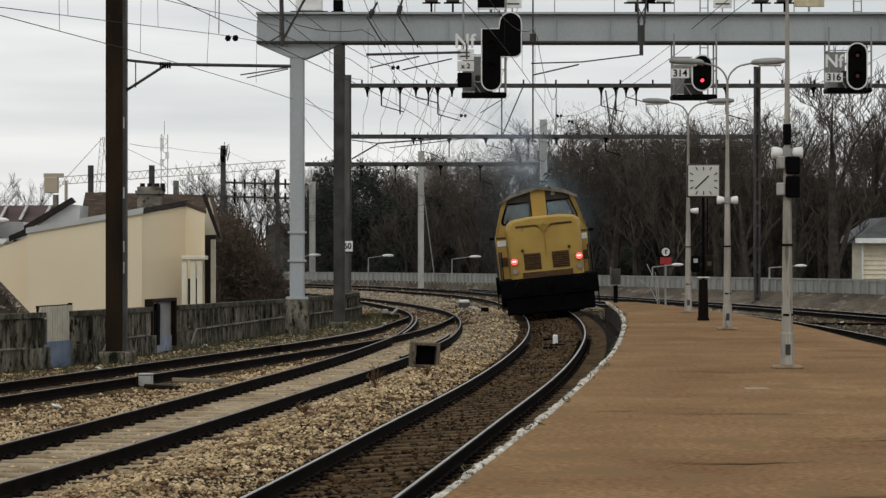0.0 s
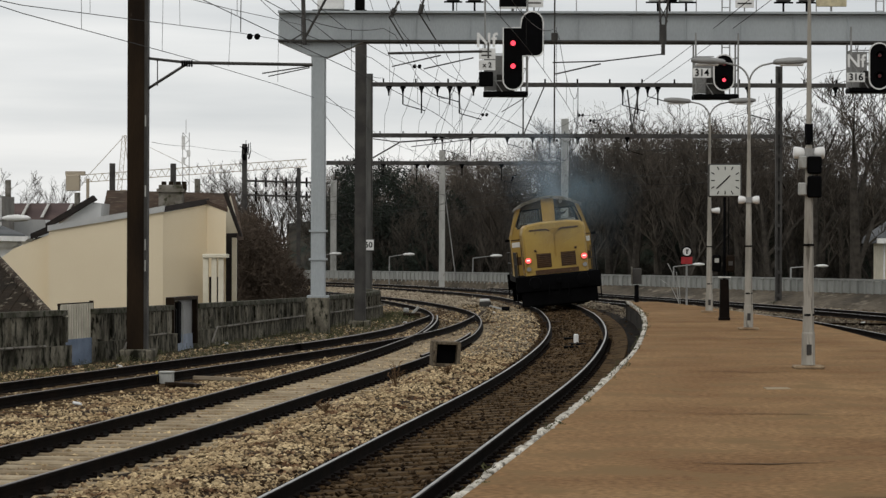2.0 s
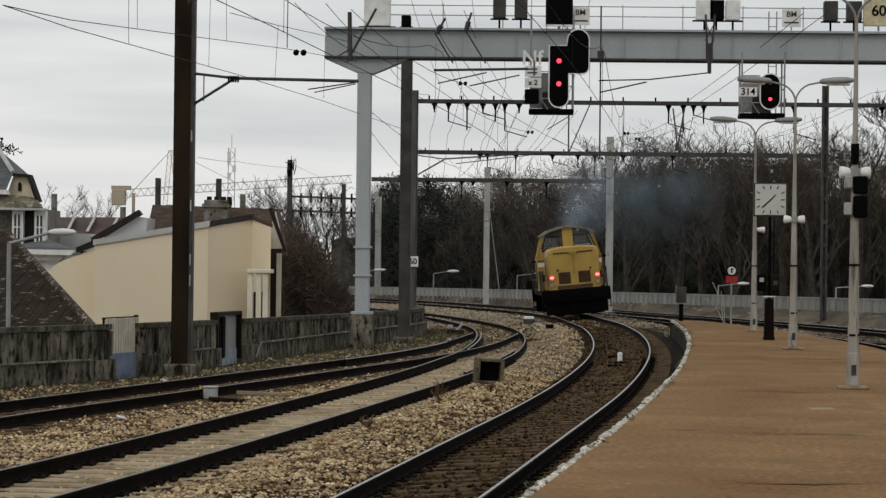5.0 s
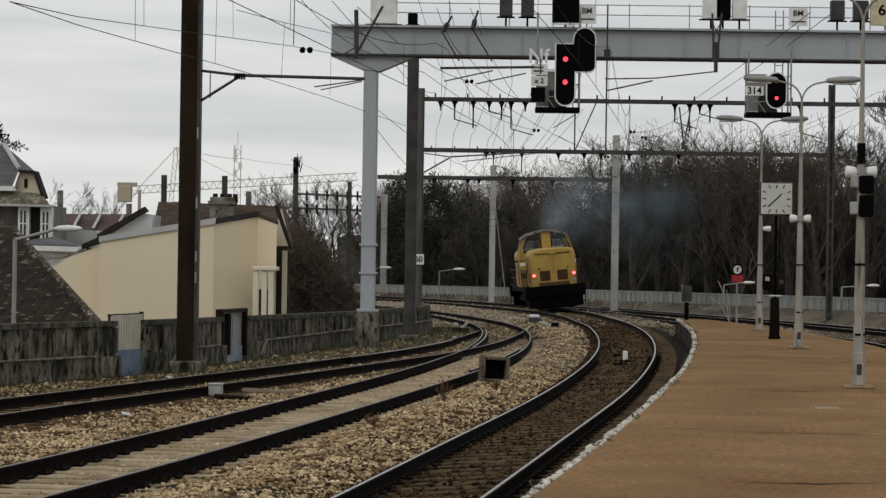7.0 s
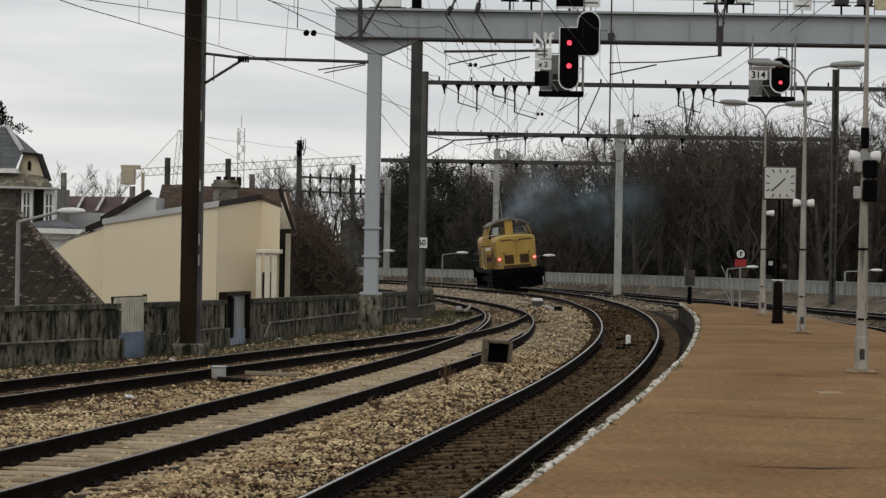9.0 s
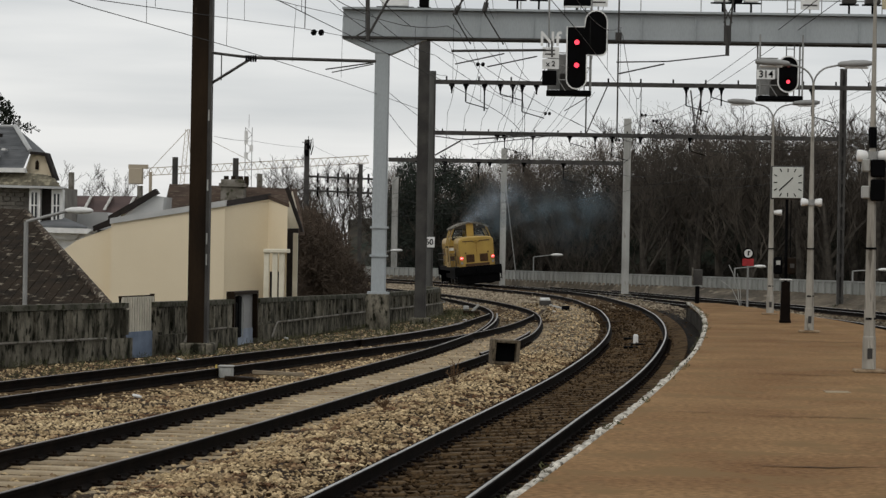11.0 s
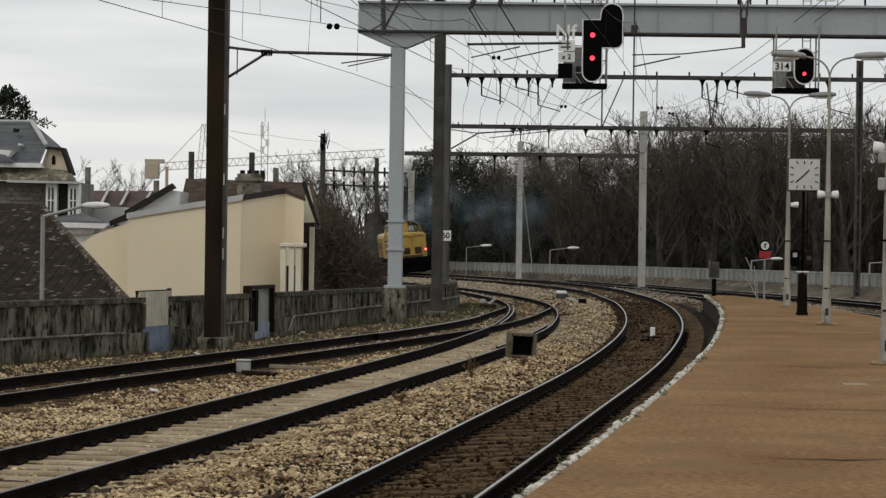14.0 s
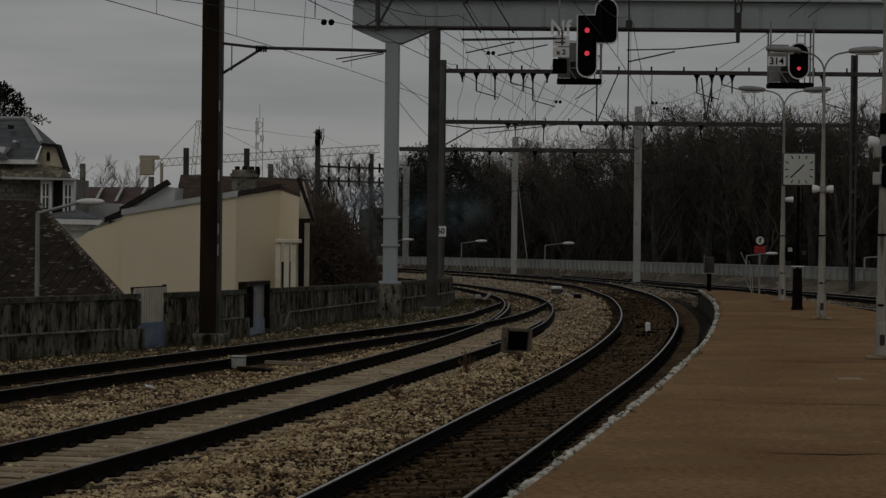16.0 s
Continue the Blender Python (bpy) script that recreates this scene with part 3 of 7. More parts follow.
UPRIGHT = pose(0, 0, 0, 90, 0, 0)


LENS_VANES = []


def signal(x, z, wide, lit, label, tall=1.25):
    """A signal head in its cage under the girder; wide: with a round lobe at its upper right."""
    sg = thing("railway_signal", label, "railway signal", pose(x, GY - 0.75, z + 0.08), "signals on the gantry")
    if wide:
        w, h = 0.52, 1.5
        out = []
        out += [(-0.26, 0.62), (0.22, 0.62)]
        out += [(0.53 + 0.29 * math.cos(a), 0.78 + 0.29 * math.sin(a)) for a in np.linspace(math.pi, 0, 9)]
        out += [(0.82 - 0.17 + 0.17 * math.cos(a), 0.03 + 0.17 * math.sin(a)) for a in np.linspace(0, -math.pi / 2, 5)]
        out += [(0.26, -0.14)]
        out += [(0.26 * math.cos(a), -0.82 + 0.26 * math.sin(a)) for a in np.linspace(0, -math.pi, 9)]
        out = out[::-1]
        lights = ((0.0, 0.2), (0.0, -0.44))
    else:
        out = pill(0.52, tall)
        lights = ((0.0, -0.22 * tall), (0.0, 0.24 * tall))
    part("backplate", Shape().prism(out, pose(0, 0, 0), 0.09), BLACK, sg, "black signal board")
    part("border", rim(Shape(), out, -0.012, 0.05, 0.035), WHITE, sg, "white border")
    for i, (u, v) in enumerate(lights):
        l = part("lamp", lens_at(Shape(), u, v, 0.07 if wide else 0.05), SIGRED if i < lit else LENSOFF, sg, "red signal light" if i < lit else "unlit lens")
        hood = Shape()
        for a0, a1 in zip(np.linspace(0.3, math.pi - 0.3, 7)[:-1], np.linspace(0.3, math.pi - 0.3, 7)[1:]):
            hood.add([(u + 0.12 * math.cos(a), yy, v + 0.12 * math.sin(a)) for a in (a0, a1) for yy in (0, -0.16)], [(0, 1, 3, 2)])
        part("hood", hood, BLACK, l)
        if wide:
            # added vane, no part of the signal: covers the glowing lens until switch-on
            vane = part("shutter", Shape().tube((0, 0, -0.09), (0, -0.012, -0.09), 0.086, n=14).box(0, -0.006, 0, 0.1, 0.012, 0.02), BLACK, l, "added black vane that hides the light until it comes on")
            LENS_VANES.append((vane, (u, -0.075, v + 0.09)))
    # cage, hangers and plate
    cw, cx = (0.62, -0.45) if not wide else (0.55, -0.35)
    lo = -0.66 if not wide else -1.2
    s = Shape()
    s.box(-0.2, 0.42, lo, 1.25, 0.8, 0.13, c=0.02)
    part("platform", s, BLACK, sg, "dark service platform")
    hi_ = 1.1 if not wide else 1.5
    cage = part("cage", Shape().tube((-0.78, 0.05, lo), (-0.78, 0.05, hi_), 0.025, n=6), GALV, sg, "galvanised cage of thin bars")
    for px, py in ((-0.78, 0.8), (0.4, 0.05), (0.4, 0.8)):
        part("post", Shape().tube((px, py, lo), (px, py, hi_), 0.025, n=6), GALV, cage)
    for zz in (lo + 0.35, lo + 0.75, lo + 1.1):
        for a_, b_ in (((-0.78, 0.05), (-0.78, 0.8)), ((-0.78, 0.8), (0.4, 0.8)), ((0.4, 0.8), (0.4, 0.05)), ((-0.78, 0.03), (-0.28, 0.03))):
            part("bar", Shape().tube((*a_, zz), (*b_, zz), 0.016, n=5), GALV, cage)
    for px in (-0.66, -0.54, -0.42):
        part("bar", Shape().tube((px, 0.8, lo), (px, 0.8, lo + 1.1), 0.012, n=5), GALV, cage)
    for x0_, x1_ in ((-0.78, -0.3), (-0.3, -0.78)):
        part("brace", Shape().tube((x0_, 0.02, lo + 0.05), (x1_, 0.02, lo + 0.75), 0.014, n=5), GALV, cage)
    s = Shape()
    for px in (0.02, 0.24):
        s.tube((px, 0.75, lo), (px, 0.75, 2.3), 0.018, n=5)
    for k in range(9):
        s.tube((0.02, 0.75, lo + 0.3 + k * 0.28), (0.24, 0.75, lo + 0.3 + k * 0.28), 0.012, n=5)
    part("ladder", s, GALV, sg)
    part("mesh_panel", Shape().box(-0.5, 0.78, lo + 0.62, 0.56, 0.02, 1.0), GALV, sg, "grey perforated panel")
    part("case", Shape().box(-0.2, 0.45, lo + 0.3, 0.5, 0.35, 0.5, c=0.02), DARKSTEEL, sg, "dark relay case")
    return sg


def plate(sg, x, z, w, h, words, size, mat=None):
    p = part("plate", Shape().box(x, -0.05, z, w, 0.02, h, c=0.004), mat or WHITE, sg, "white enamel plate")
    if words:
        t = text("lettering", words, size, BLACK, p, pose(x, -0.065, z, 90, 0, 0))
        t["label"] = "black letters"
    else:
        s = Shape()
        for k in range(2):
            s.box(x - w * 0.05, -0.064, z + h * (0.2 - 0.35 * k), w * 0.6, 0.006, h * 0.13)
        part("print", s, DARKSTEEL, p, "small unreadable print")
    return p


s1 = signal(1.35, 7.68, True, 2, "black two-light signal with a round lobe showing two red lights")
plate(s1, -0.72, -0.1, 0.46, 0.3, "", 0.2)
plate(s1, -0.72, -0.42, 0.46, 0.28, "x 2", 0.2)
part("letter_board", text("letters", "Nf", 0.56, WHITE, s1, pose(-0.75, -0.05, 0.26, 90, 0, 0)).data and Shape().box(-0.75, 0.0, -0.8, 0.4, 0.2, 0.4, c=0.02), BLACK, s1, "black lamp box")
s2 = signal(7.22, 7.08, False, 1, "oval black signal with white border and one red light", 0.96)
plate(s2, -0.62, -0.02, 0.5, 0.26, "314", 0.27)
s3 = signal(11.54, 7.27, False, 0, "oval black signal with white border beside a lettered plate")
text("letters", "Nf", 0.5, WHITE, s3, pose(-0.66, -0.05, 0.12, 90, 0, 0))
plate(s3, -0.66, -0.32, 0.5, 0.26, "316", 0.27)

# cabinets, boards and plates standing on the girder
def top_box(x, z, w, h, mat, label, name="equipment_case", d=0.35):
    """A case on short feet on the girder's top."""
    c = thing(name, label, "case", pose(x, GY + 0.2, 8.91), "cases on the gantry")
    part("body", Shape().box(0, 0, z - 8.84, w, d, h, c=0.02), mat, c)
    part("stand", Shape().tube((0, 0, 0), (0, 0, z - 8.84 - h / 2), 0.03, n=6).box(0, 0, z - 8.84 - h / 2 - 0.02, w * 1.4, 0.08, 0.04), BLACK, c)
    return c


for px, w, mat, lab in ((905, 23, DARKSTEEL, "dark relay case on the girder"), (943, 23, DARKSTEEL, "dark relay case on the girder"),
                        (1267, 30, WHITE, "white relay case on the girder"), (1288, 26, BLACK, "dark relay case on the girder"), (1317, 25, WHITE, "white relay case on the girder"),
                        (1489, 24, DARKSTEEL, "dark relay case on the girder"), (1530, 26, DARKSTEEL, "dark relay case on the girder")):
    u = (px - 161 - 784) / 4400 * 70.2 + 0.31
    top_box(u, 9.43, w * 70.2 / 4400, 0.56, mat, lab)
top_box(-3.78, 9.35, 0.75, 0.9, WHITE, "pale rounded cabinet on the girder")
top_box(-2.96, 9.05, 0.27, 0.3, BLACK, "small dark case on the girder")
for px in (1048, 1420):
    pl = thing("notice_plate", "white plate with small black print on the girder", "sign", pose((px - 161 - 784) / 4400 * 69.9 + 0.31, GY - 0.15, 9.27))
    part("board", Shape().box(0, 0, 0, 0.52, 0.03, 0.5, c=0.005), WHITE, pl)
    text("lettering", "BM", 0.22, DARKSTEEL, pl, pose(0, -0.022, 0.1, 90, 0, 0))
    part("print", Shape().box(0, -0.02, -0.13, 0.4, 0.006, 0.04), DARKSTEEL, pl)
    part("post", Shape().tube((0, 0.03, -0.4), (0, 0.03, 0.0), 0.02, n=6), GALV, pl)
pl = thing("speed_board", "yellowish speed board with black figures on the girder", "sign", pose(10.29, GY - 0.15, 9.48))
part("board", Shape().box(0, 0, 0, 0.85, 0.04, 0.85, c=0.02), material("cream_board", (0.62, 0.55, 0.36), rough=0.6), pl)
text("figures", "60", 0.42, BLACK, pl, pose(0, -0.03, 0.0, 90, 0, 0))
part("post", Shape().tube((0, 0.04, -0.55), (0, 0.04, 0), 0.03, n=6), GALV, pl)
# upper black head on the girder over the first signal
hd = thing("upper_signal", "black signal head standing on the girder", "railway signal", pose(1.35, GY - 0.3, 9.52))
part("backplate", Shape().box(0, 0.1, 0.12, 0.76, 0.2, 1.3, c=0.02), BLACK, hd)
part("border", Shape().box(0, 0.02, -0.53, 0.8, 0.08, 0.05), WHITE, hd, "white lower edge")
part("bracket", Shape().tube((0, 0.25, -0.65), (0, 0.25, 0.2), 0.04, n=6), GALV, hd)

# ---- masts and portals of the overhead line ----
def h_mast(name, x, y, base, top, w, mat, label, twin=True, group="masts"):
    """A mast of two channels with battens between them."""
    b = level(y) + base
    m = thing(name, label, "mast", pose(x, y, b), group)
    h = top - b
    if twin == "plate":
        part("front_plate", Shape().box(-0.04, -w * 0.4, h / 2, w * 0.86, 0.03, h, c=0.005), mat, m, "flat rusty face plate")
        # the right side takes dark steel, painting in the mast's unlit side
        part("side_channel", Shape().box(w / 2 - 0.02, 0, h / 2, 0.04, w * 0.8, h).box(w / 2 - 0.05, -w * 0.38, h / 2, 0.06, 0.02, h), DARKSTEEL, m, "side channel in dark steel for the shaded side")
        part("rear_plate", Shape().box(-0.02, w * 0.4, h / 2, w * 0.9, 0.03, h), mat, m)
        part("left_channel", Shape().box(-w / 2 + 0.02, 0, h / 2, 0.04, w * 0.8, h), mat, m)
        for zz in (2.0, 2.45, 3.6, 5.1) if mat == BROWNSTEEL else ():
            part("label_plate", Shape().box(w / 2 - 0.04, -w * 0.41 - 0.004, zz, 0.03, 0.012, 0.24), PALE, m, "small pale plate")
    elif twin:
        for sx in (-1, 1):
            s = Shape().box(sx * (w / 2 - 0.035), 0, h / 2, 0.03, w * 0.8, h).box(sx * (w / 2 - 0.07), -w * 0.4, h / 2, 0.1, 0.02, h).box(sx * (w / 2 - 0.07), w * 0.4, h / 2, 0.1, 0.02, h)
            part("channel", s, mat, m)
        part("web", Shape().box(0, w * 0.1, h / 2, w * 0.9, 0.02, h), mat, m)
        k = 0.5
        while k < h:
            part("batten", Shape().box(0, -w * 0.43, k, w * 0.96, 0.015, 0.16), mat, m)
            k += 1.1
    else:
        part("shaft", Shape().box(0, 0, h / 2, w, 0.03, h).box(0, -w / 2, h / 2, w, 0.03, h).box(0, w / 2, h / 2, w, 0.03, h).box(0, 0, h / 2, 0.04, w, h), mat, m)
    part("foot", Shape().box(0, 0, 0.06, w + 0.3, w + 0.3, 0.3, c=0.03), CONCRETE, m, "concrete foot")
    return m


def insulator(s, p, n=4, r=0.06, step=0.055):
    """A string of discs hanging down from p."""
    for k in range(n):
        s.tube((p[0], p[1], p[2] - k * step), (p[0], p[1], p[2] - k * step - 0.03), r, r * 0.6, n=8)
    return s


brown = h_mast("catenary_mast", -6.99, 53.3, -0.15, 10.2, 0.42, BROWNSTEEL, "tall rusty brown steel mast beside the concrete wall", twin="plate")
# bracket arm of the brown mast
arm = thing("bracket_arm", "dark tubular bracket arm with stays and insulators", "catenary bracket", pose(brown.location.x, 53.3, 0))
ax = -brown.location.x
part("arm", Shape().tube((0.2, 0, 6.30), (-5.95 + ax, 0, 6.21), 0.03).tube((-5.95 + ax, 0, 6.21), (-3.26 + ax, 0, 6.17), 0.035), DARKSTEEL, arm)
part("strut", Shape().tube((0.2, 0, 5.65), (-5.95 + ax, 0, 6.19), 0.03).tube((-6.59 + ax, 0, 6.30), (-6.59 + ax, 0, 5.71), 0.012), DARKSTEEL, arm)
s = Shape()
for k in range(5):
    u = -6.07 + ax + 0.05 * k
    s.tube((u, 0, 6.19), (u + 0.03, 0, 6.19), 0.075, n=10)
part("insulator", s, BLACK, arm, "dark disc insulator")
part("steady_arm", Shape().tube((-3.32 + ax, 0, 6.14), (-4.35 + ax, 0.1, 5.99), 0.014).tube((-3.32 + ax, 0, 6.11), (-4.23 + ax, 0.3, 5.94), 0.012), DARKSTEEL, arm)

PORTALS = [  # line y, left mast x, right mast x, beam height
    (100.0, -3.86, 19.5, 8.82),
    (140.0, -5.35, 17.69 , 8.58),
    (172.0, -9.54, 6.92, 8.11)]


def portal(y, x0, x1, z, droppers):
    """A slim beam across the tracks with hanging insulator droppers."""
    p = thing("portal_beam", "slim dark steel portal beam hung with insulators", "portal", pose(0, y, 0), "portals")
    k = y / 100
    part("beam", Shape().box((x0 + x1) / 2, 0, z, x1 - x0, 0.16, 0.17 * k), DARKSTEEL, p)
    for i, x in enumerate(droppers):
        s = Shape()
        s.tube((x, 0, z - 0.06), (x, 0, z - 0.16), 0.125 * k, 0.11 * k, n=8).tube((x, 0, z - 0.16), (x, 0, z - 0.36), 0.075 * k, 0.03 * k, n=8)
        s.tube((x, 0, z - 0.35), (x, 0, z - 0.45 - 0.35 * (i % 3)), 0.03)
        if i % 2:
            s.tube((x, 0, z - 0.45 - 0.35 * (i % 3)), (x + 0.9, 0, z - 0.7 - 0.35 * (i % 3)), 0.02)
        part("dropper", s, BLACK, p)
    s = Shape()
    for i in range(int((x1 - x0) / 1.3)):
        s.tube((x0 + 0.6 + i * 1.3, 0, z), (x0 + 0.6 + i * 1.3, 0, z + 0.24), 0.035, n=6)
    part("studs", s, BLACK, p)
    return p


def px_list(y, *a):
    return [(v - 784) / 4400 * y for v in a]


portal(*PORTALS[0], px_list(100, 650, 675, 708, 736, 758, 775, 800, 1064, 1090, 1108, 1126, 1285, 1440))
portal(*PORTALS[1], px_list(140, 732, 745, 795, 860, 905, 935, 985, 1072))
portal(*PORTALS[2], px_list(172, 592, 640, 700, 720, 780, 850))
h_mast("catenary_mast", -3.18, 76.5, -0.2, 8.56, 0.33, DARKSTEEL, "dark steel mast carrying the portal beam", twin="plate")
h_mast("catenary_mast", PORTALS[0][1], 100, -0.2, 9.25, 0.34, MIDSTEEL, "grey steel mast with a speed sign", twin="plate")
h_mast("catenary_mast", 14.91, 118, -0.2, 10.91, 0.34, DARKSTEEL, "dark steel mast beyond the platform")
for px, top, yy, w in ((962, 212, 146, 0.42), (745, 268, 186, 0.44), (553, 322, 226, 0.55)):
    h_mast("catenary_mast", (px - 784) / 4400 * yy, yy, -0.2, 2.25 + (441 - top) / 4400 * yy, w, PALE, "pale grey mast by the parapet", twin=False)
part_s = Shape().tube((-1.52, 186.00, 6.94), (-0.59, 186.00, -0.12), 0.04)
tagged(part("stay", part_s, GALV), "thin steel stay leaning from a pale mast", "stay")
sg = thing("speed_sign", "small white sign with black figures on a mast", "sign", pose(-3.83, 99.78, 2.36))
part("board", Shape().box(0, 0, 0, 0.42, 0.03, 0.42, c=0.005), WHITE, sg)
text("figures", "60", 0.32, BLACK, sg, pose(0.0, -0.022, 0, 90, 0, 0))


# ---- platform furniture ----
def lamp_post(x, y, label, extras):
    """A tapered concrete post with two curved arms and long lantern heads."""
    lp = thing("platform_lamp", label, "lamp post", pose(x, y, 0.545), "platform lamps")
    part("base", Shape().box(0, 0, 0.02, 0.42, 0.42, 0.05, c=0.015), BASEPLATE, lp, "worn square base plate")
    s = Shape()
    rows = []
    for z, r in ((0.05, 0.118), (0.5, 0.112), (0.52, 0.1), (2.2, 0.074), (3.9, 0.044), (5.1, 0.031), (5.3, 0.026)):
        rows.append([(r * math.cos(a), r * math.sin(a), z) for a in np.linspace(0, 2 * math.pi, 4, endpoint=False) + 0.45])
    post = part("post", s.sweep(rows), LAMPPOST, lp, "pale tapered concrete post with dark streaks")
    part("hatch", Shape().box(0, -0.088, 0.27, 0.07, 0.03, 0.15, c=0.005), DARKSTEEL, post, "small dark hatch")
    for z in (0.75, 1.75):
        part("strap", Shape().tube((0, 0, z), (0, 0, z + 0.03), 0.085, n=10), BLACK, post)
    for sx in (-1, 1):
        pts = [Vector((0, 0, 5.2)) + Vector((sx * 0.42 * (1 - math.cos(a)), 0, 0.42 * math.sin(a))) for a in np.linspace(0, 1.25, 7)]
        pts.append(pts[-1] + Vector((sx * 0.28, 0, 0.06)))
        arm = part("arm", Shape().path(pts, 0.02), GALV, lp)
        e = pts[-1]
        rows = []
        for k, (u, w, h) in enumerate(((-0.06, 0.05, 0.04), (0.0, 0.09, 0.06), (0.25, 0.13, 0.085), (0.5, 0.12, 0.08), (0.66, 0.07, 0.04))):
            rows.append([(e.x + sx * u, w * math.cos(a), e.z + 0.01 * k + h * math.sin(a)) for a in np.linspace(0, 2 * math.pi, 10, endpoint=False)])
        head = part("lantern", Shape().sweep(rows), GALV, arm, "long grey lantern head", smooth=True)
        part("diffuser", Shape().box(e.x + sx * 0.33, 0, e.z - 0.05, 0.5, 0.14, 0.05, c=0.02), WHITE, arm, "pale diffuser")
    for kind, z in extras:
        if kind == "speakers":
            for sx in (-1, 1):
                rows = []
                for u, r in ((0.03, 0.035), (0.08, 0.065), (0.16, 0.085), (0.21, 0.085), (0.22, 0.07)):
                    rows.append([(sx * u, r * math.cos(a), z + r * math.sin(a)) for a in np.linspace(0, 2 * math.pi, 12, endpoint=False)])
                part("loudspeaker", Shape().sweep(rows), WHITE, lp, "round white loudspeaker", smooth=True)
            part("clamp", Shape().tube((0, 0, z - 0.06), (0, 0, z + 0.06), 0.09, n=10), GALV, lp)
        elif kind == "speaker":
            rows = []
            for u, r in ((0.0, 0.05), (0.1, 0.07), (0.2, 0.08), (0.22, 0.07)):
                rows.append([(0.05 + u, r * math.cos(a), z + r * math.sin(a)) for a in np.linspace(0, 2 * math.pi, 12, endpoint=False)])
            part("loudspeaker", Shape().sweep(rows), WHITE, lp, "round white loudspeaker", smooth=True)
        elif kind == "boxes":
            for dz, h_ in ((0.16, 0.25), (-0.15, 0.31)):
                part("cable_box", Shape().box(0.07, -0.03, z + dz, 0.2, 0.2, h_, c=0.02), BLACK, lp, "black cable box")
            for dz in (0.2, -0.18):
                part("junction_box", Shape().box(-0.1, -0.05, z + dz, 0.11, 0.12, 0.18, c=0.015), PALE, lp, "pale junction box")
            part("sleeve", Shape().tube((0, 0, z + 0.45), (0, 0, z + 0.75), 0.06, n=8), BLACK, lp)
    return lp


lamp_post(4.93, 35.6, "pale concrete platform lamp with loudspeakers and cable boxes", [("speakers", 3.63 - 0.545), ("boxes", 3.29 - 0.545)])
lamp_post(6.03, 52.7, "pale concrete platform lamp with two small loudspeakers", [("speakers", 3.29 - 0.545)])
lamp_post(6.59, 66.8, "pale concrete platform lamp with one loudspeaker", [("speaker", 3.28 - 0.545)])

clock = thing("platform_clock", "square white station clock on a dark post", "clock", pose(6.22, 59.4, 0.545))
cz = 3.88 - 0.545
part("base", Shape().sweep([[(a * w, b * w, z) for a, b in ((-1, -1), (1, -1), (1, 1), (-1, 1))] for z, w in ((0, 0.13), (0.06, 0.13), (0.07, 0.115), (0.5, 0.105), (0.98, 0.095))]), RAIL, clock, "dark rusty tapered pedestal")
part("post", Shape().tube((0, 0, 0.9), (0, 0, cz), 0.035, n=10).tube((0.1, 0.02, 1.0), (0.1, 0.02, cz), 0.012), BLACK, clock)
part("collar", Shape().box(0, 0, 1.03, 0.28, 0.24, 0.03, c=0.01), WHITE, clock, "white flange")
part("case", Shape().box(0, 0, cz, 0.8, 0.16, 0.8, c=0.03), DARKSTEEL, clock, "dark grey case")
face = part("face", Shape().box(0, -0.075, cz, 0.73, 0.03, 0.73, c=0.008), DIAL, clock, "white dial")
for k in range(12):
    a = k * math.pi / 6
    r = 0.29 / max(abs(math.sin(a)), abs(math.cos(a))) if k % 3 else 0.29
    r = min(r, 0.335)
    part("hour_mark", Shape().box(0, 0, 0, 0.022, 0.008, 0.085, m=None), BLACK, face, at=Matrix.Translation((r * math.sin(a), -0.095, cz + r * math.cos(a))) @ Matrix.Rotation(a, 4, "Y"))
for name, deg, ln in (("hour_pointer", 45, 0.17), ("minute_pointer", 227, 0.28)):
    part(name, Shape().box(0, 0, ln / 2 - 0.03, 0.026, 0.006, ln + 0.06), BLACK, face, at=Matrix.Translation((0, -0.1, cz)) @ Matrix.Rotation(radians(deg), 4, "Y"))
for sx, nm, lab in ((-0.2, "indicator", "black indicator with a white square"), (0.13, "indicator", "grey indicator box")):
    b = part(nm, Shape().box(sx, -0.06, 1.36, 0.2, 0.22, 0.4, c=0.03), BLACK if sx < 0 else BROWNSTEEL, clock, lab)
    part("window", Shape().box(sx, -0.18, 1.43 if sx < 0 else 1.36, 0.1, 0.02, 0.1), PALE if sx < 0 else DARKSTEEL, b)

sgn = thing("warning_sign", "round white sign above a red plate on a thin post", "sign", pose(6.76, 75.5, 0.545))
part("post", Shape().tube((0, 0, 0), (0, 0, 1.55), 0.03), GALV, sgn)
part("red_plate", Shape().box(0, -0.04, 1.35, 0.34, 0.02, 0.22, c=0.005), material("sign_red", (0.42, 0.03, 0.035), rough=0.5, bump=0), sgn, "red plate")
d = part("disc", Shape().tube((0, -0.03, 1.62), (0, -0.06, 1.62), 0.17, n=20), BLACK, sgn, "black ringed disc")
part("disc_face", Shape().tube((0, -0.061, 1.62), (0, -0.07, 1.62), 0.125, n=20), WHITE, d)
part("mark", Shape().box(0, -0.074, 1.62, 0.04, 0.008, 0.14).box(0.03, -0.074, 1.67, 0.06, 0.008, 0.03), BLACK, d)

bx = thing("trackside_cabinet", "dark grey box on a short black post at the platform end", "cabinet", pose(5.49, 79, 0.545))
part("post", Shape().tube((0, 0, 0), (0, 0, 0.55), 0.07), BLACK, bx)
part("box", Shape().box(0, 0, 0.83, 0.3, 0.25, 0.5, c=0.02), DARKSTEEL, bx)
part("lid", Shape().box(-0.16, -0.02, 0.86, 0.03, 0.28, 0.54), CAPSTONE, bx)

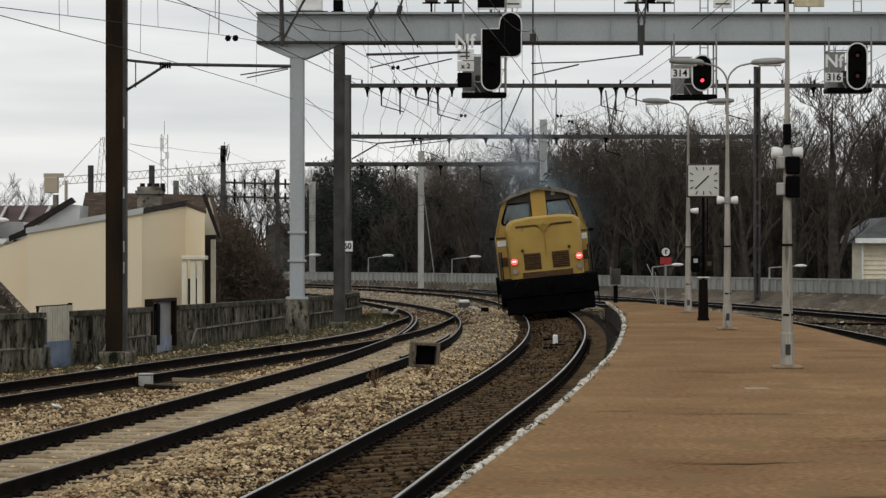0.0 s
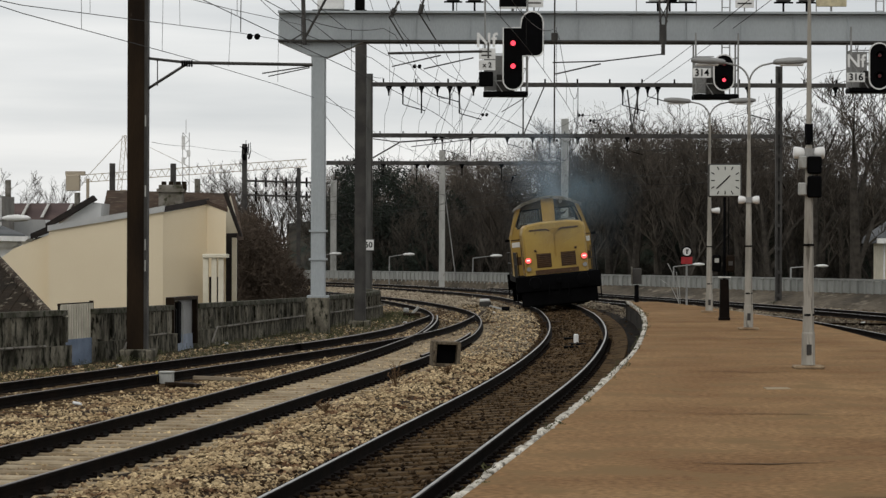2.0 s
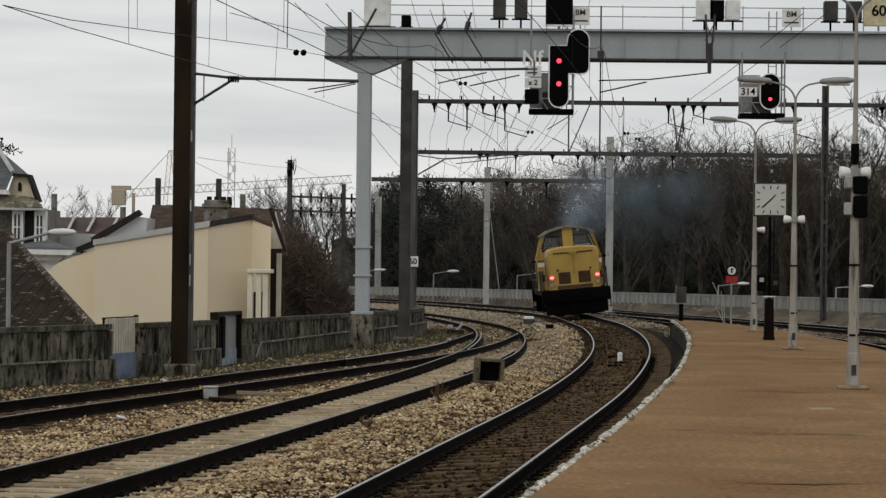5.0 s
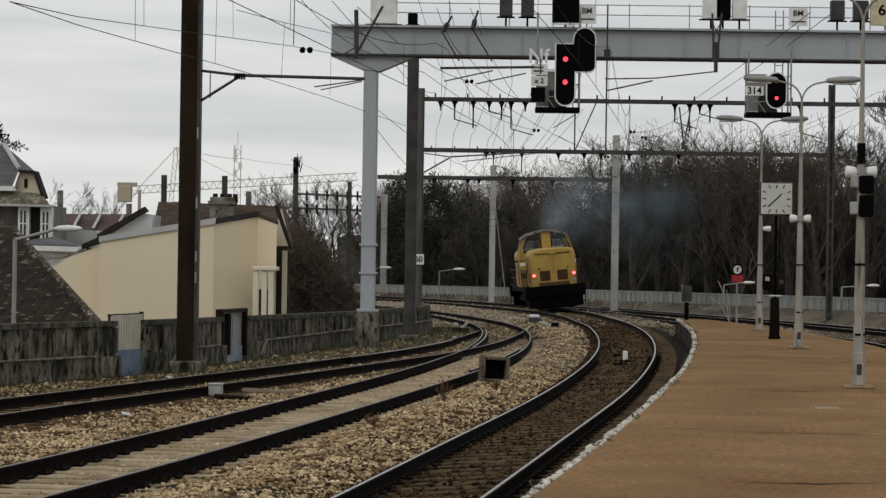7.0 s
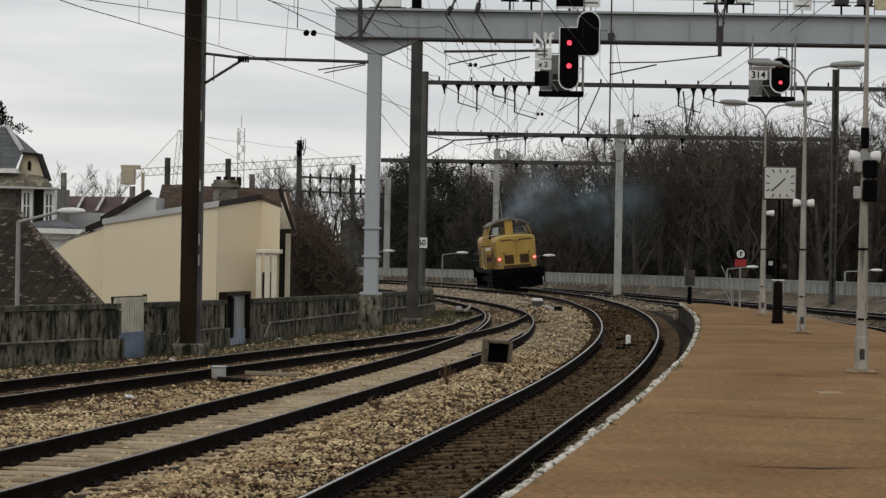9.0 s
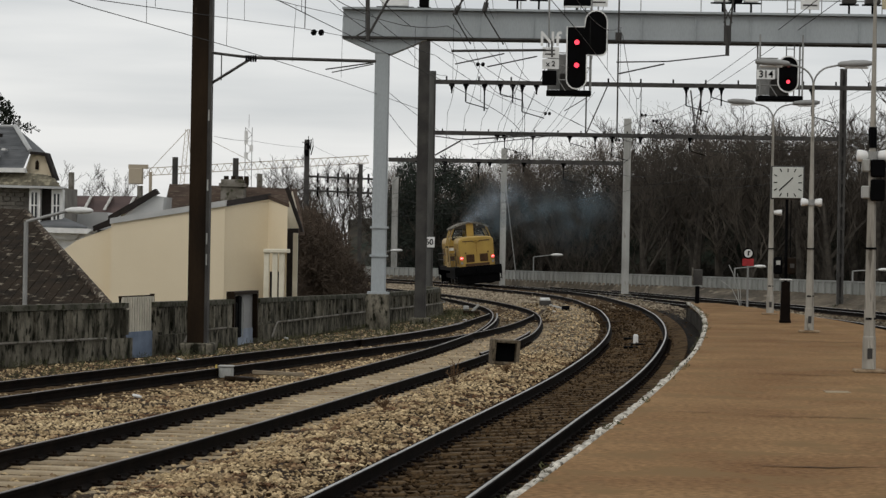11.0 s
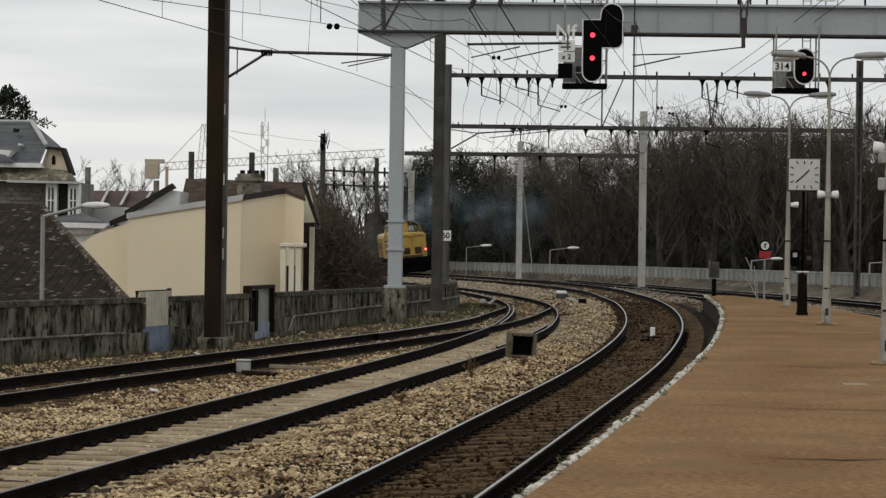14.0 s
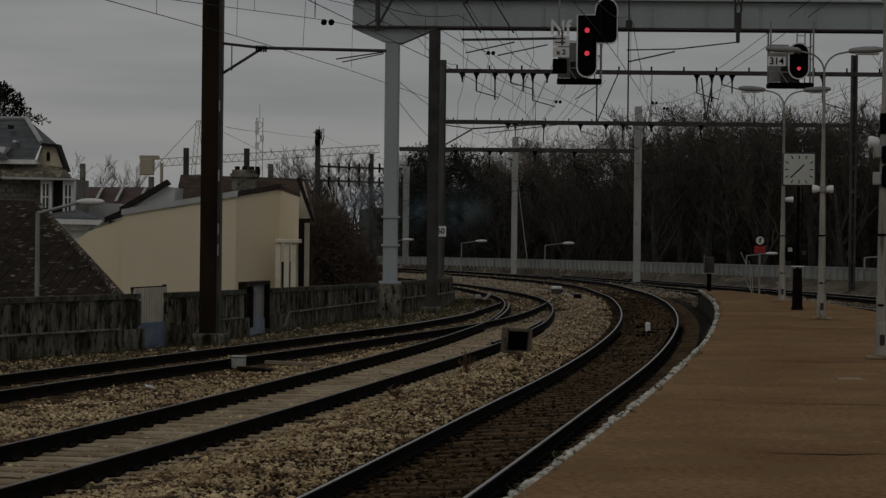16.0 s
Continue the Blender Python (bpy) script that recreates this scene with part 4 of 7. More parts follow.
# dark hollow concrete box beside the track
cb = thing("concrete_trough", "weathered square concrete box with a dark opening", "trough", pose(-0.38, 49.5, bed(-0.4, 49.5) + 0.04, 0, 3, 9))
s = Shape()
s.box(-0.24, 0, 0.24, 0.07, 0.5, 0.5, c=0.012).box(0.24, 0, 0.24, 0.07, 0.5, 0.5, c=0.012).box(0, 0, 0.46, 0.41, 0.5, 0.06, c=0.012).box(0, 0, 0.02, 0.41, 0.5, 0.06, c=0.012)
part("shell", s, TROUGH, cb, "brown weathered concrete shell")
# solid black block stands in for the shade in the hollow
part("back", Shape().box(0, 0.1, 0.24, 0.4, 0.26, 0.37), BLACK, cb, "black block for the shaded inside")
wb = thing("junction_box", "small pale concrete box with a yellow edge", "junction box", pose(-5.26, 44, bed(-5, 44)))
part("body", Shape().box(0, 0, 0.12, 0.24, 0.26, 0.2, c=0.02), PALE, wb)
part("lid", Shape().box(0, 0, 0.235, 0.27, 0.29, 0.03, c=0.01), PALE, wb)
part("edge_strip", Shape().box(-0.165, -0.1, 0.13, 0.03, 0.05, 0.26), material("yellow_strip", (0.6, 0.45, 0.12)), wb)
mk = thing("track_marker", "small white marker between the rails", "marker", pose(2.78, 61.5, bed(2.78, 61.5) - 0.02))
part("body", Shape().box(0, 0, 0.14, 0.12, 0.1, 0.28, c=0.02), WHITE, mk)
for i, (px, yy, w) in enumerate(((985, 60.2, 0.42), (980, 58.6, 0.5), (975, 64.5, 0.4))):
    pd = thing("rail_pad", "flat dark rubber pad between the rails", "pad", pose((px - 784) / 4400 * yy, yy, bed((px - 784) / 4400 * yy, yy) + 0.03), "pads")
    part("pad", Shape().box(0, 0, 0.02, w, 0.2, 0.06, c=0.01), BLACK, pd)
pm = thing("point_machine", "switch machine with white lid and rods beside the turnout", "point machine", pose(0.90, 104, bed(1, 104)))
part("body", Shape().box(0, 0, 0.12, 0.5, 0.9, 0.26, c=0.03), DARKSTEEL, pm)
part("lid", Shape().box(-0.02, 0, 0.3, 0.42, 0.6, 0.12, c=0.03), WHITE, pm)
part("rod", Shape().tube((0.2, -0.6, 0.06), (0.75, -9, 0.1), 0.05), PALE, pm)
part("motor", Shape().tube((0.55, -9, 0.12), (0.85, -9, 0.12), 0.14, n=10), BLACK, pm)
pm2 = thing("point_lever", "rusty point lever beside the siding", "lever", pose(-1.84, 88, bed(-2, 88)))
part("body", Shape().box(0, 0, 0.1, 0.6, 0.4, 0.2, c=0.03), BROWNSTEEL, pm2)
part("arm", Shape().tube((0, 0, 0.15), (0.25, 0, 0.42), 0.05).box(-0.2, 0, 0.3, 0.2, 0.2, 0.15, c=0.03), PALE, pm2)

# ---- the locomotive ----
loco = thing("locomotive", "yellow diesel shunting locomotive with glowing red tail lights", "locomotive")
loco.scale = (1.05, 1, 1)
part("underframe", Shape().box(0, 0, 1.17, 2.9, 11.0, 0.3, c=0.04).box(0, 0, 0.72, 2.3, 3.4, 0.66, c=0.06), BLACK, loco, "black underframe and fuel tank")
for sy in (-1, 1):
    # the two lower plates are added, black for the shaded undercarriage behind
    bb = part("buffer_beam", Shape().box(0, sy * 5.45, 1.0, 3.12, 0.16, 0.62, c=0.03).box(0, sy * 5.4, 0.42, 2.8, 0.1, 0.56, c=0.03).box(0, sy * 5.3, 0.2, 2.1, 0.1, 0.2), BLACK, loco)
    for sx in (-1, 1):
        s = Shape().tube((sx * 0.875, sy * 5.5, 1.04), (sx * 0.875, sy * 5.95, 1.04), 0.1, n=12)
        s.tube((sx * 0.875, sy * 5.95, 1.04), (sx * 0.875, sy * 6.03, 1.04), 0.23, 0.22, n=18)
        part("buffer", s, BLACK, bb)
        st = Shape()
        for k in range(3):
            st.box(sx * 1.38, sy * 5.2, 0.38 + k * 0.3, 0.36, 0.26, 0.03)
        st.box(sx * 1.54, sy * 5.2, 0.75, 0.03, 0.3, 0.9)
        part("step", st, BLACK, bb)
        part("handrail", Shape().tube((sx * 1.42, sy * 5.45, 1.3), (sx * 1.42, sy * 5.45, 2.25), 0.018).tube((sx * 1.42, sy * 5.45, 2.25), (sx * 1.42, sy * 4.9, 2.25), 0.018), BLACK, bb)
    part("coupler", Shape().box(0, sy * 5.65, 1.04, 0.16, 0.3, 0.2, c=0.03).tube((0, sy * 5.75, 1.0), (0, sy * 5.75, 0.55), 0.035).path([(0.35, sy * 5.55, 0.95), (0.37, sy * 5.62, 0.6), (0.3, sy * 5.6, 0.42)], 0.03).path([(-0.35, sy * 5.55, 0.95), (-0.37, sy * 5.62, 0.6), (-0.3, sy * 5.6, 0.42)], 0.03), BLACK, bb, "screw coupler and brake hoses")
    for sx in (-1, 1):
        part("rail_guard", Shape().box(sx * 0.75, sy * 5.2, 0.2, 0.3, 0.05, 0.3), BLACK, bb)
WHEELS = []
for by in (-3.0, 3.0):
    bg = part("bogie", Shape().box(-1.05, by, 0.62, 0.14, 3.1, 0.34, c=0.03).box(1.05, by, 0.62, 0.14, 3.1, 0.34, c=0.03).box(0, by, 0.6, 2.0, 0.5, 0.3, c=0.03), BLACK, loco)
    for wy in (-1.1, 1.1):
        s = Shape().tube((-0.9, 0, 0), (0.9, 0, 0), 0.08, n=10)
        for sx in (-1, 1):
            s.tube((sx * 0.69, 0, 0), (sx * 0.82, 0, 0), 0.475, n=28).tube((sx * 0.66, 0, 0), (sx * 0.69, 0, 0), 0.505, n=28)
        WHEELS.append((part("wheelset", s, DARKSTEEL, bg), by + wy))


def hood(y0, y1):
    """A rounded engine hood between two ends."""
    out = [(-1.15, 1.32), (-1.17, 3.0), (-1.13, 3.17), (-1.0, 3.28), (-0.5, 3.35), (0.5, 3.35), (1.0, 3.28), (1.13, 3.17), (1.17, 3.0), (1.15, 1.32)]
    rows = []
    for y, k in ((y0, 0.92), (y0 + 0.04, 0.965), (y0 + 0.09, 0.99), (y0 + 0.16, 1.0), (y1, 1.0)):
        rows.append([(a * k, y, 1.32 + (b - 1.32) * (0.96 + 0.04 * (k - 0.92) / 0.08)) for a, b in out])
    return Shape().sweep(rows)


RY, CY0, CY1 = -5.3, -2.3, 0.1
hd1 = part("rear_hood", hood(RY, CY0), YELLOW, loco, "yellow engine hood with rounded edges")
hd2 = part("front_hood", hood(CY1, 5.2), YELLOW, loco)
BROWN = material("grille_brown", (0.085, 0.042, 0.014), (0.045, 0.022, 0.009), scale=8, rough=0.6)
DUSTY = material("dusty_yellow", (0.33, 0.2, 0.035), (0.22, 0.135, 0.025), scale=3, rough=0.6)
for sx in (-1, 1):
    g = part("grille", Shape().box(sx * 0.45, RY - 0.012, 1.86, 0.54, 0.03, 0.54), BROWN, hd1, "brown slatted grille")
    for k in range(7):
        part("slat", Shape().box(sx * 0.45, RY - 0.035, 1.64 + 0.073 * k, 0.5, 0.03, 0.022, m=Matrix.Rotation(0.5, 4, "X")), BROWN, g)
    part("handle", Shape().tube((sx * 0.78, RY - 0.05, 2.24), (sx * 0.7, RY - 0.05, 2.26), 0.045), BROWN, hd1)
    lm = part("tail_light", Shape().tube((sx * 1.03, RY + 0.1, 1.9), (sx * 1.03, RY - 0.07, 1.9), 0.13, n=18), DUSTY, hd1, "round lamp housing")
    part("lens", Shape().tube((sx * 1.03, RY - 0.071, 1.9), (sx * 1.03, RY - 0.085, 1.9), 0.105, n=18), REDGLOW, lm, "glowing red lens")
    part("bulb", Shape().box(sx * 1.03, RY - 0.088, 1.91, 0.13, 0.006, 0.05, c=0.002), HOTRED, lm, "bright filament row")
    lw = part("white_lamp", Shape().tube((sx * 1.03, RY + 0.1, 1.57), (sx * 1.03, RY - 0.05, 1.57), 0.11, n=14), DUSTY, hd1, "round unlit lamp housing")
    part("lens", Shape().tube((sx * 1.03, RY - 0.051, 1.57), (sx * 1.03, RY - 0.06, 1.57), 0.085, n=14), GALV, lw)
    mo = [(sx * (0.12 + 0.78 * u), RY - 0.012, 2.98 + 0.07 * min(1.0, u * 5)) for u in (0, 0.08, 0.16, 0.24, 0.6, 1.0)]
    part("moustache_bar", Shape().path(mo, 0.034, n=5), BROWN, hd1, "dark curved bar")
    for yy, ob in ((-4.5, hd1), (-3.3, hd1), (0.9, hd2), (2.1, hd2), (3.3, hd2), (4.5, hd2)):
        gd = part("side_door", Shape().box(sx * 1.165, yy, 2.15, 0.03, 1.05, 1.5), DUSTY, ob)
        part("louvre", Shape().box(sx * 1.185, yy, 2.3 if yy > -4 else 1.8, 0.02, 0.7, 0.5), BROWN, gd)
    # walkway railing beside both hoods
    for y0_, y1_ in ((RY + 0.1, CY0), (CY1, 5.2)):
        r = Shape()
        for zz in (1.8, 2.25):
            r.tube((sx * 1.46, y0_, zz), (sx * 1.46, y1_, zz), 0.018, n=5)
        for yy in np.linspace(y0_, y1_, 4):
            r.tube((sx * 1.46, yy, 1.3), (sx * 1.46, yy, 2.25), 0.018, n=5)
        part("railing", r, DARKSTEEL, loco, "thin dark walkway railing")
part("badge", Shape().tube((0, RY + 0.02, 2.98), (0, RY - 0.04, 2.98), 0.11, n=18).prism([(-0.22, 3.07), (-0.04, 2.84), (0.04, 2.84), (0.22, 3.07), (0.13, 3.07), (0, 2.92), (-0.13, 3.07)], pose(0, RY - 0.045, 0), 0.03), DUSTY, hd1, "round badge with two wings")
part("door_seam", Shape().box(0, RY - 0.008, 2.4, 0.05, 0.02, 0.85), DUSTY, hd1)
part("lower_grille", Shape().box(0, RY - 0.01, 1.42, 1.6, 0.04, 0.17), BROWN, hd1, "low dark grille")
part("exhaust", Shape().tube((0, 0.9, 3.3), (0, 0.9, 3.95), 0.16, n=12), BLACK, hd2)

GLASS = bpy.data.materials.new("cab_glass")
GLASS.use_nodes = True
gp = GLASS.node_tree.nodes["Principled BSDF"]
gp.inputs["Base Color"].default_value, gp.inputs["Roughness"].default_value = (0.9, 0.93, 0.92, 1), 0.03
gp.inputs["Transmission Weight"].default_value = 1.0
gp.inputs["IOR"].default_value = 1.25
LINING = material("cab_lining", (0.62, 0.62, 0.58), (0.45, 0.45, 0.42), scale=3, rough=0.7)
CEIL = material("cab_ceiling", (0.05, 0.042, 0.03), (0.03, 0.026, 0.02), scale=3, rough=0.7)
cabin = part("cab", Shape().prism([(-1.48, 1.3), (-1.51, 2.78), (1.51, 2.78), (1.48, 1.3)], pose(0, CY0, 0), CY1 - CY0), YELLOW, loco, "yellow driver's cab with wide windows")
for y in (CY0, CY1 - 0.07):
    s = Shape()
    for sx in (-1, 1):
        # the corner post leans in and its window corner is rounded
        post = [(1.51, 2.78), (1.15, 3.98), (1.03, 3.98), (1.22, 3.5), (1.29, 3.3), (1.27, 3.2), (1.2, 3.14), (1.2, 2.78)]
        s.prism([(sx * a, b) for a, b in (post if sx > 0 else post[::-1])], pose(0, y, 0), 0.07)
    s.prism([(-0.24, 2.78), (-0.24, 4.27), (0.24, 4.27), (0.24, 2.78)], pose(0, y, 0), 0.07)
    s.prism([(-1.22, 2.78), (-1.22, 3.15), (1.22, 3.15), (1.22, 2.78)], pose(0, y + 0.002, 0), 0.066)
    wf = part("window_frame", s, YELLOW, cabin)
    # dark panel paints in the shaded ceiling at the top of the windows
    part("brow", Shape().prism([(-1.2, 3.9), (-1.17, 4.05), (-0.6, 4.29), (0.6, 4.29), (1.17, 4.05), (1.2, 3.9)], pose(0, y + 0.004, 0), 0.06), CEIL, wf, "dark panel for the shaded cab ceiling above the panes")
    for sx in (-1, 1):
        part("pane", Shape().prism([(sx * 0.24, 3.15), (sx * 0.24, 3.9), (sx * 1.06, 3.9), (sx * 1.26, 3.25), (sx * 1.18, 3.15)], pose(0, y + 0.03, 0), 0.01), GLASS, wf, "clear window pane").visible_shadow = False
        rr = [(sx * a, b) for a, b in ((0.25, 3.16), (0.25, 3.9), (1.03, 3.9), (1.2, 3.45), (1.25, 3.28), (1.23, 3.2), (1.17, 3.16))]
        if sx < 0:
            rr = rr[::-1]
        part("seal", rim(Shape(), rr[::-1], y - 0.012, y + 0.01, -0.045), BLACK, wf, "black rubber seal")
    part("lamp_ring", Shape().tube((0.5, y - 0.02, 4.12), (0.5, y + 0.01, 4.12), 0.07, n=12), GALV, wf)
for sx in (-1, 1):
    for yy in (CY0 + 0.1, (CY0 + CY1) / 2, CY1 - 0.1):
        s = Shape().add([(sx * 1.51, yy - 0.1, 2.78), (sx * 1.51, yy + 0.1, 2.78), (sx * 1.17, yy + 0.1, 3.99), (sx * 1.17, yy - 0.1, 3.99), (sx * 1.44, yy - 0.1, 2.78), (sx * 1.44, yy + 0.1, 2.78), (sx * 1.1, yy + 0.1, 3.99), (sx * 1.1, yy - 0.1, 3.99)],
              [(0, 1, 2, 3), (7, 6, 5, 4), (0, 3, 7, 4), (1, 5, 6, 2), (3, 2, 6, 7), (0, 4, 5, 1)])
        part("side_pillar", s, YELLOW, cabin)
    part("number_patch", Shape().box(sx * 1.33, CY0 - 0.01, 2.55, 0.3, 0.02, 0.2), WHITE, cabin, "pale patch on the cab")
    part("cab_grille", Shape().box(sx * 1.31, CY0 - 0.012, 1.9, 0.26, 0.02, 0.32), BROWN, cabin)
    part("waist_strip", Shape().box(sx * 1.31, CY0 - 0.015, 2.74, 0.38, 0.03, 0.05), BROWN, cabin, "dark waist strip")
    part("grab_rail", Shape().tube((sx * 1.56, CY0 + 0.1, 1.4), (sx * 1.56, CY0 + 0.1, 2.7), 0.02), DARKSTEEL, cabin)
    part("mirror", Shape().box(sx * 1.63, CY0 + 0.1, 2.74, 0.18, 0.03, 0.09), BLACK, cabin)
    part("side_grille", Shape().box(sx * 1.505, CY0 + 1.2, 2.1, 0.02, 0.9, 0.9), DUSTY, cabin)
out = [(-1.28, 3.9), (-1.27, 3.98), (-0.92, 4.19), (-0.46, 4.33), (0, 4.39), (0.46, 4.33), (0.92, 4.19), (1.27, 3.98), (1.28, 3.9), (1.18, 3.93), (0.83, 4.1), (0.00, 4.3), (-0.83, 4.1), (-1.18, 3.93)]
part("roof", Shape().prism(out[::-1], pose(0, CY0 - 0.14, 0), CY1 - CY0 + 0.28), CAPSTONE, loco, "grey curved cab roof")
part("desk", Shape().box(-0.45, -0.55, 3.05, 1.1, 0.5, 0.62, c=0.05).box(0.75, -0.4, 3.12, 0.7, 0.4, 0.66, c=0.05), LINING, cabin, "pale control desk")
for sx in (-1, 1):
    part("cab_seat", Shape().box(sx * 0.95, -1.5, 3.05, 0.42, 0.16, 0.6, c=0.07), CEIL, cabin, "dark empty seat")
# ---- smoke ----
def smoke(name, colour, thick):
    """Thin smoke: noisy, and thinning out from the middle of a wisp to its rim."""
    m = bpy.data.materials.new(name)
    m.use_nodes = True
    n, l = m.node_tree.nodes, m.node_tree.links
    n.clear()
    out, mix, clear_, body = n.new("ShaderNodeOutputMaterial"), n.new("ShaderNodeMixShader"), n.new("ShaderNodeBsdfTransparent"), n.new("ShaderNodeBsdfDiffuse")
    body.inputs[0].default_value = (*colour, 1)
    co, tex, amount = n.new("ShaderNodeTexCoord"), n.new("ShaderNodeTexNoise"), n.new("ShaderNodeMapRange")
    tex.inputs["Scale"].default_value, tex.inputs["Detail"].default_value = 0.8, 4.0
    amount.inputs["From Min"].default_value, amount.inputs["From Max"].default_value = 0.3, 0.75
    amount.inputs["To Min"].default_value, amount.inputs["To Max"].default_value = 0.0, thick
    shift, length, fade, both = n.new("ShaderNodeVectorMath"), n.new("ShaderNodeVectorMath"), n.new("ShaderNodeMapRange"), n.new("ShaderNodeMath")
    shift.operation, length.operation, both.operation, fade.interpolation_type = "MULTIPLY_ADD", "LENGTH", "MULTIPLY", "SMOOTHERSTEP"
    shift.inputs[1].default_value, shift.inputs[2].default_value = (2, 0, 2), (-1, 0, -1)
    fade.inputs["From Min"].default_value, fade.inputs["From Max"].default_value = 0.0, 0.92
    fade.inputs["To Min"].default_value, fade.inputs["To Max"].default_value = 1.0, 0.0
    l.new(co.outputs["Generated"], shift.inputs[0])
    l.new(shift.outputs[0], length.inputs[0])
    l.new(length.outputs["Value"], fade.inputs["Value"])
    l.new(co.outputs["Object"], tex.inputs["Vector"])
    l.new(tex.outputs[0], amount.inputs["Value"])
    l.new(amount.outputs[0], both.inputs[0])
    l.new(fade.outputs[0], both.inputs[1])
    l.new(both.outputs[0], mix.inputs[0])
    l.new(clear_.outputs[0], mix.inputs[1])
    l.new(body.outputs[0], mix.inputs[2])
    l.new(mix.outputs[0], out.inputs[0])
    return m


SMOKE = smoke("thin_smoke", (0.31, 0.37, 0.43), 0.5)
HAZE = smoke("spent_smoke", (0.165, 0.235, 0.28), 0.44)


def puff(rad, k, mat, label):
    pf = thing("smoke_puff", label, "smoke", group="exhaust smoke")
    bm = bmesh.new()
    bmesh.ops.create_icosphere(bm, subdivisions=4, radius=rad)
    bmesh.ops.delete(bm, geom=[v for v in bm.verts if v.co.y > 0.05 * rad], context="VERTS")
    for v in bm.verts:
        v.co *= 1 + 0.3 * noise.noise(v.co * 0.9 + Vector((k * 7, 0, 0))) + 0.12 * noise.noise(v.co * 2.3 + Vector((k, 0, 5)))
        v.co.y *= 0.5
    me = bpy.data.meshes.new("wisp")
    bm.to_mesh(me)
    bm.free()
    me.polygons.foreach_set("use_smooth", [True] * len(me.polygons))
    me.materials.append(mat)
    ob = new("wisp", me)
    ob.parent = pf
    ob.visible_shadow = False
    return pf


PUFFS = [(puff(0.9 + 0.6 * k, k, SMOKE, "thin bluish grey puff of diesel exhaust smoke"), k) for k in range(4)]
TRAIL = [(puff(1.9 + 0.55 * k, k + 10, HAZE, "faint blue haze of spent exhaust smoke drifting over the track"), k) for k in range(3)]


def loco_y(t):
    """How far along the line the locomotive's middle is."""
    return 82.8 + 5.3 + 6.2 * t + 0.17 * t * t


def motions():
    """The locomotive drives off round the bend; its smoke trails behind."""
    rows = []
    for i in range(33):
        t = i * 0.5
        y = loco_y(t)
        a = math.atan2(track_a(y + 3) - track_a(y - 3), 6.0)
        tilt = math.atan2(cant(y), 1.5)
        m = Matrix.Translation((track_a(y), y, level(y) + cant(y) / 2 + min(0.1, 0.002 * (y - 88)))) @ Matrix.Rotation(-0.75 * a, 4, "Z") @ Matrix.Rotation(-tilt, 4, "Y") @ Matrix.Translation((0.12, 0, 0))
        rows.append((t, m))
    walk(loco, rows)
    for ob, y0 in WHEELS:
        turn = []
        for i in range(321):
            t = min(16.0, i * 0.05)
            turn.append((t, Matrix.Translation((0, y0, 0.475)) @ Matrix.Rotation(-(loco_y(t) - loco_y(0)) / 0.475, 4, "X")))
        walk(ob, turn)
    for pf, k in PUFFS:
        rows = []
        for i in range(33):
            t = i * 0.5
            y = loco_y(t) + 0.9 + 0.3 * k
            x = track_a(y) + 1.5 * k * (-0.42 + 0.62 * min(t, 4) / 4 + 0.06 * max(0, t - 4))
            z = level(y) + 4.45 + 0.75 * k ** 0.85 + 0.15 * math.sin(t * 0.7 + k)
            rows.append((t, pose(x, y, z, 0, 12 * math.sin(0.35 * t + k), 0)))
        walk(pf, rows)
    for pf, k in TRAIL:
        rows = []
        for i in range(33):
            t = i * 0.5
            u = min(1.0, t / 4.5)
            lag = (1.0 + 1.5 * k) * u - (0.2 + 0.2 * k) * (1 - u)
            y = loco_y(t - lag) + 1.5
            x = track_a(y) + max(0.0, lag) * (1.15 - 0.9 * min(1.0, t / 13)) * min(1.0, t / 6.5)
            rows.append((t, pose(x, y, level(y) + 3.4 + 1.5 * u - 0.8 * min(1.0, t / 13) + 0.1 * lag + 0.4 * math.sin(k * 2.1), 0, 10 * math.sin(0.3 * t + k), 0)))
        walk(pf, rows)
    # the signal turns to red once the train has passed: the added vanes uncover its lenses and fold up under the hoods
    for ob, at_ in LENS_VANES:
        walk(ob, [(t, pose(*at_, turn, 0, 0)) for t, turn in ((0, 0), (1.2, 0), (1.35, -86), (16, -86))])


# small scraps and covers
cv = thing("cover_plate", "flat pale metal cover set in the platform", "cover", pose(3.82, 30.3, 0.552))
part("plate", Shape().box(0, 0, 0.0, 0.3, 0.36, 0.016, c=0.004), SLEEPER2, cv)
for q in ((14.93, 123.00, 0.01), (14.61, 98.00, 0.04), (13.16, 82.00, 0.03), (-7.04, 64.00, 0.11), (-5.92, 62.00, 0.05), (-6.92, 50.00, -0.01), (1.13, 92.00, -0.01), (-5.91, 38.00, 0.01), (-2.76, 66.00, -0.14), (-1.89, 80.00, -0.10)):
    x_, y_ = q[0], q[1]
    z_ = bed(x_, y_) if x_ < 6 else bed(30, y_)
    lt = thing("litter_scrap", "crumpled pale scrap lying on the ballast", "litter", pose(x_, y_, z_ + 0.05, 10, 12, random.uniform(0, 180)), "scraps")
    part("sheet", Shape().box(0, 0, 0, 0.13, 0.1, 0.04, c=0.012), WHITE, lt)


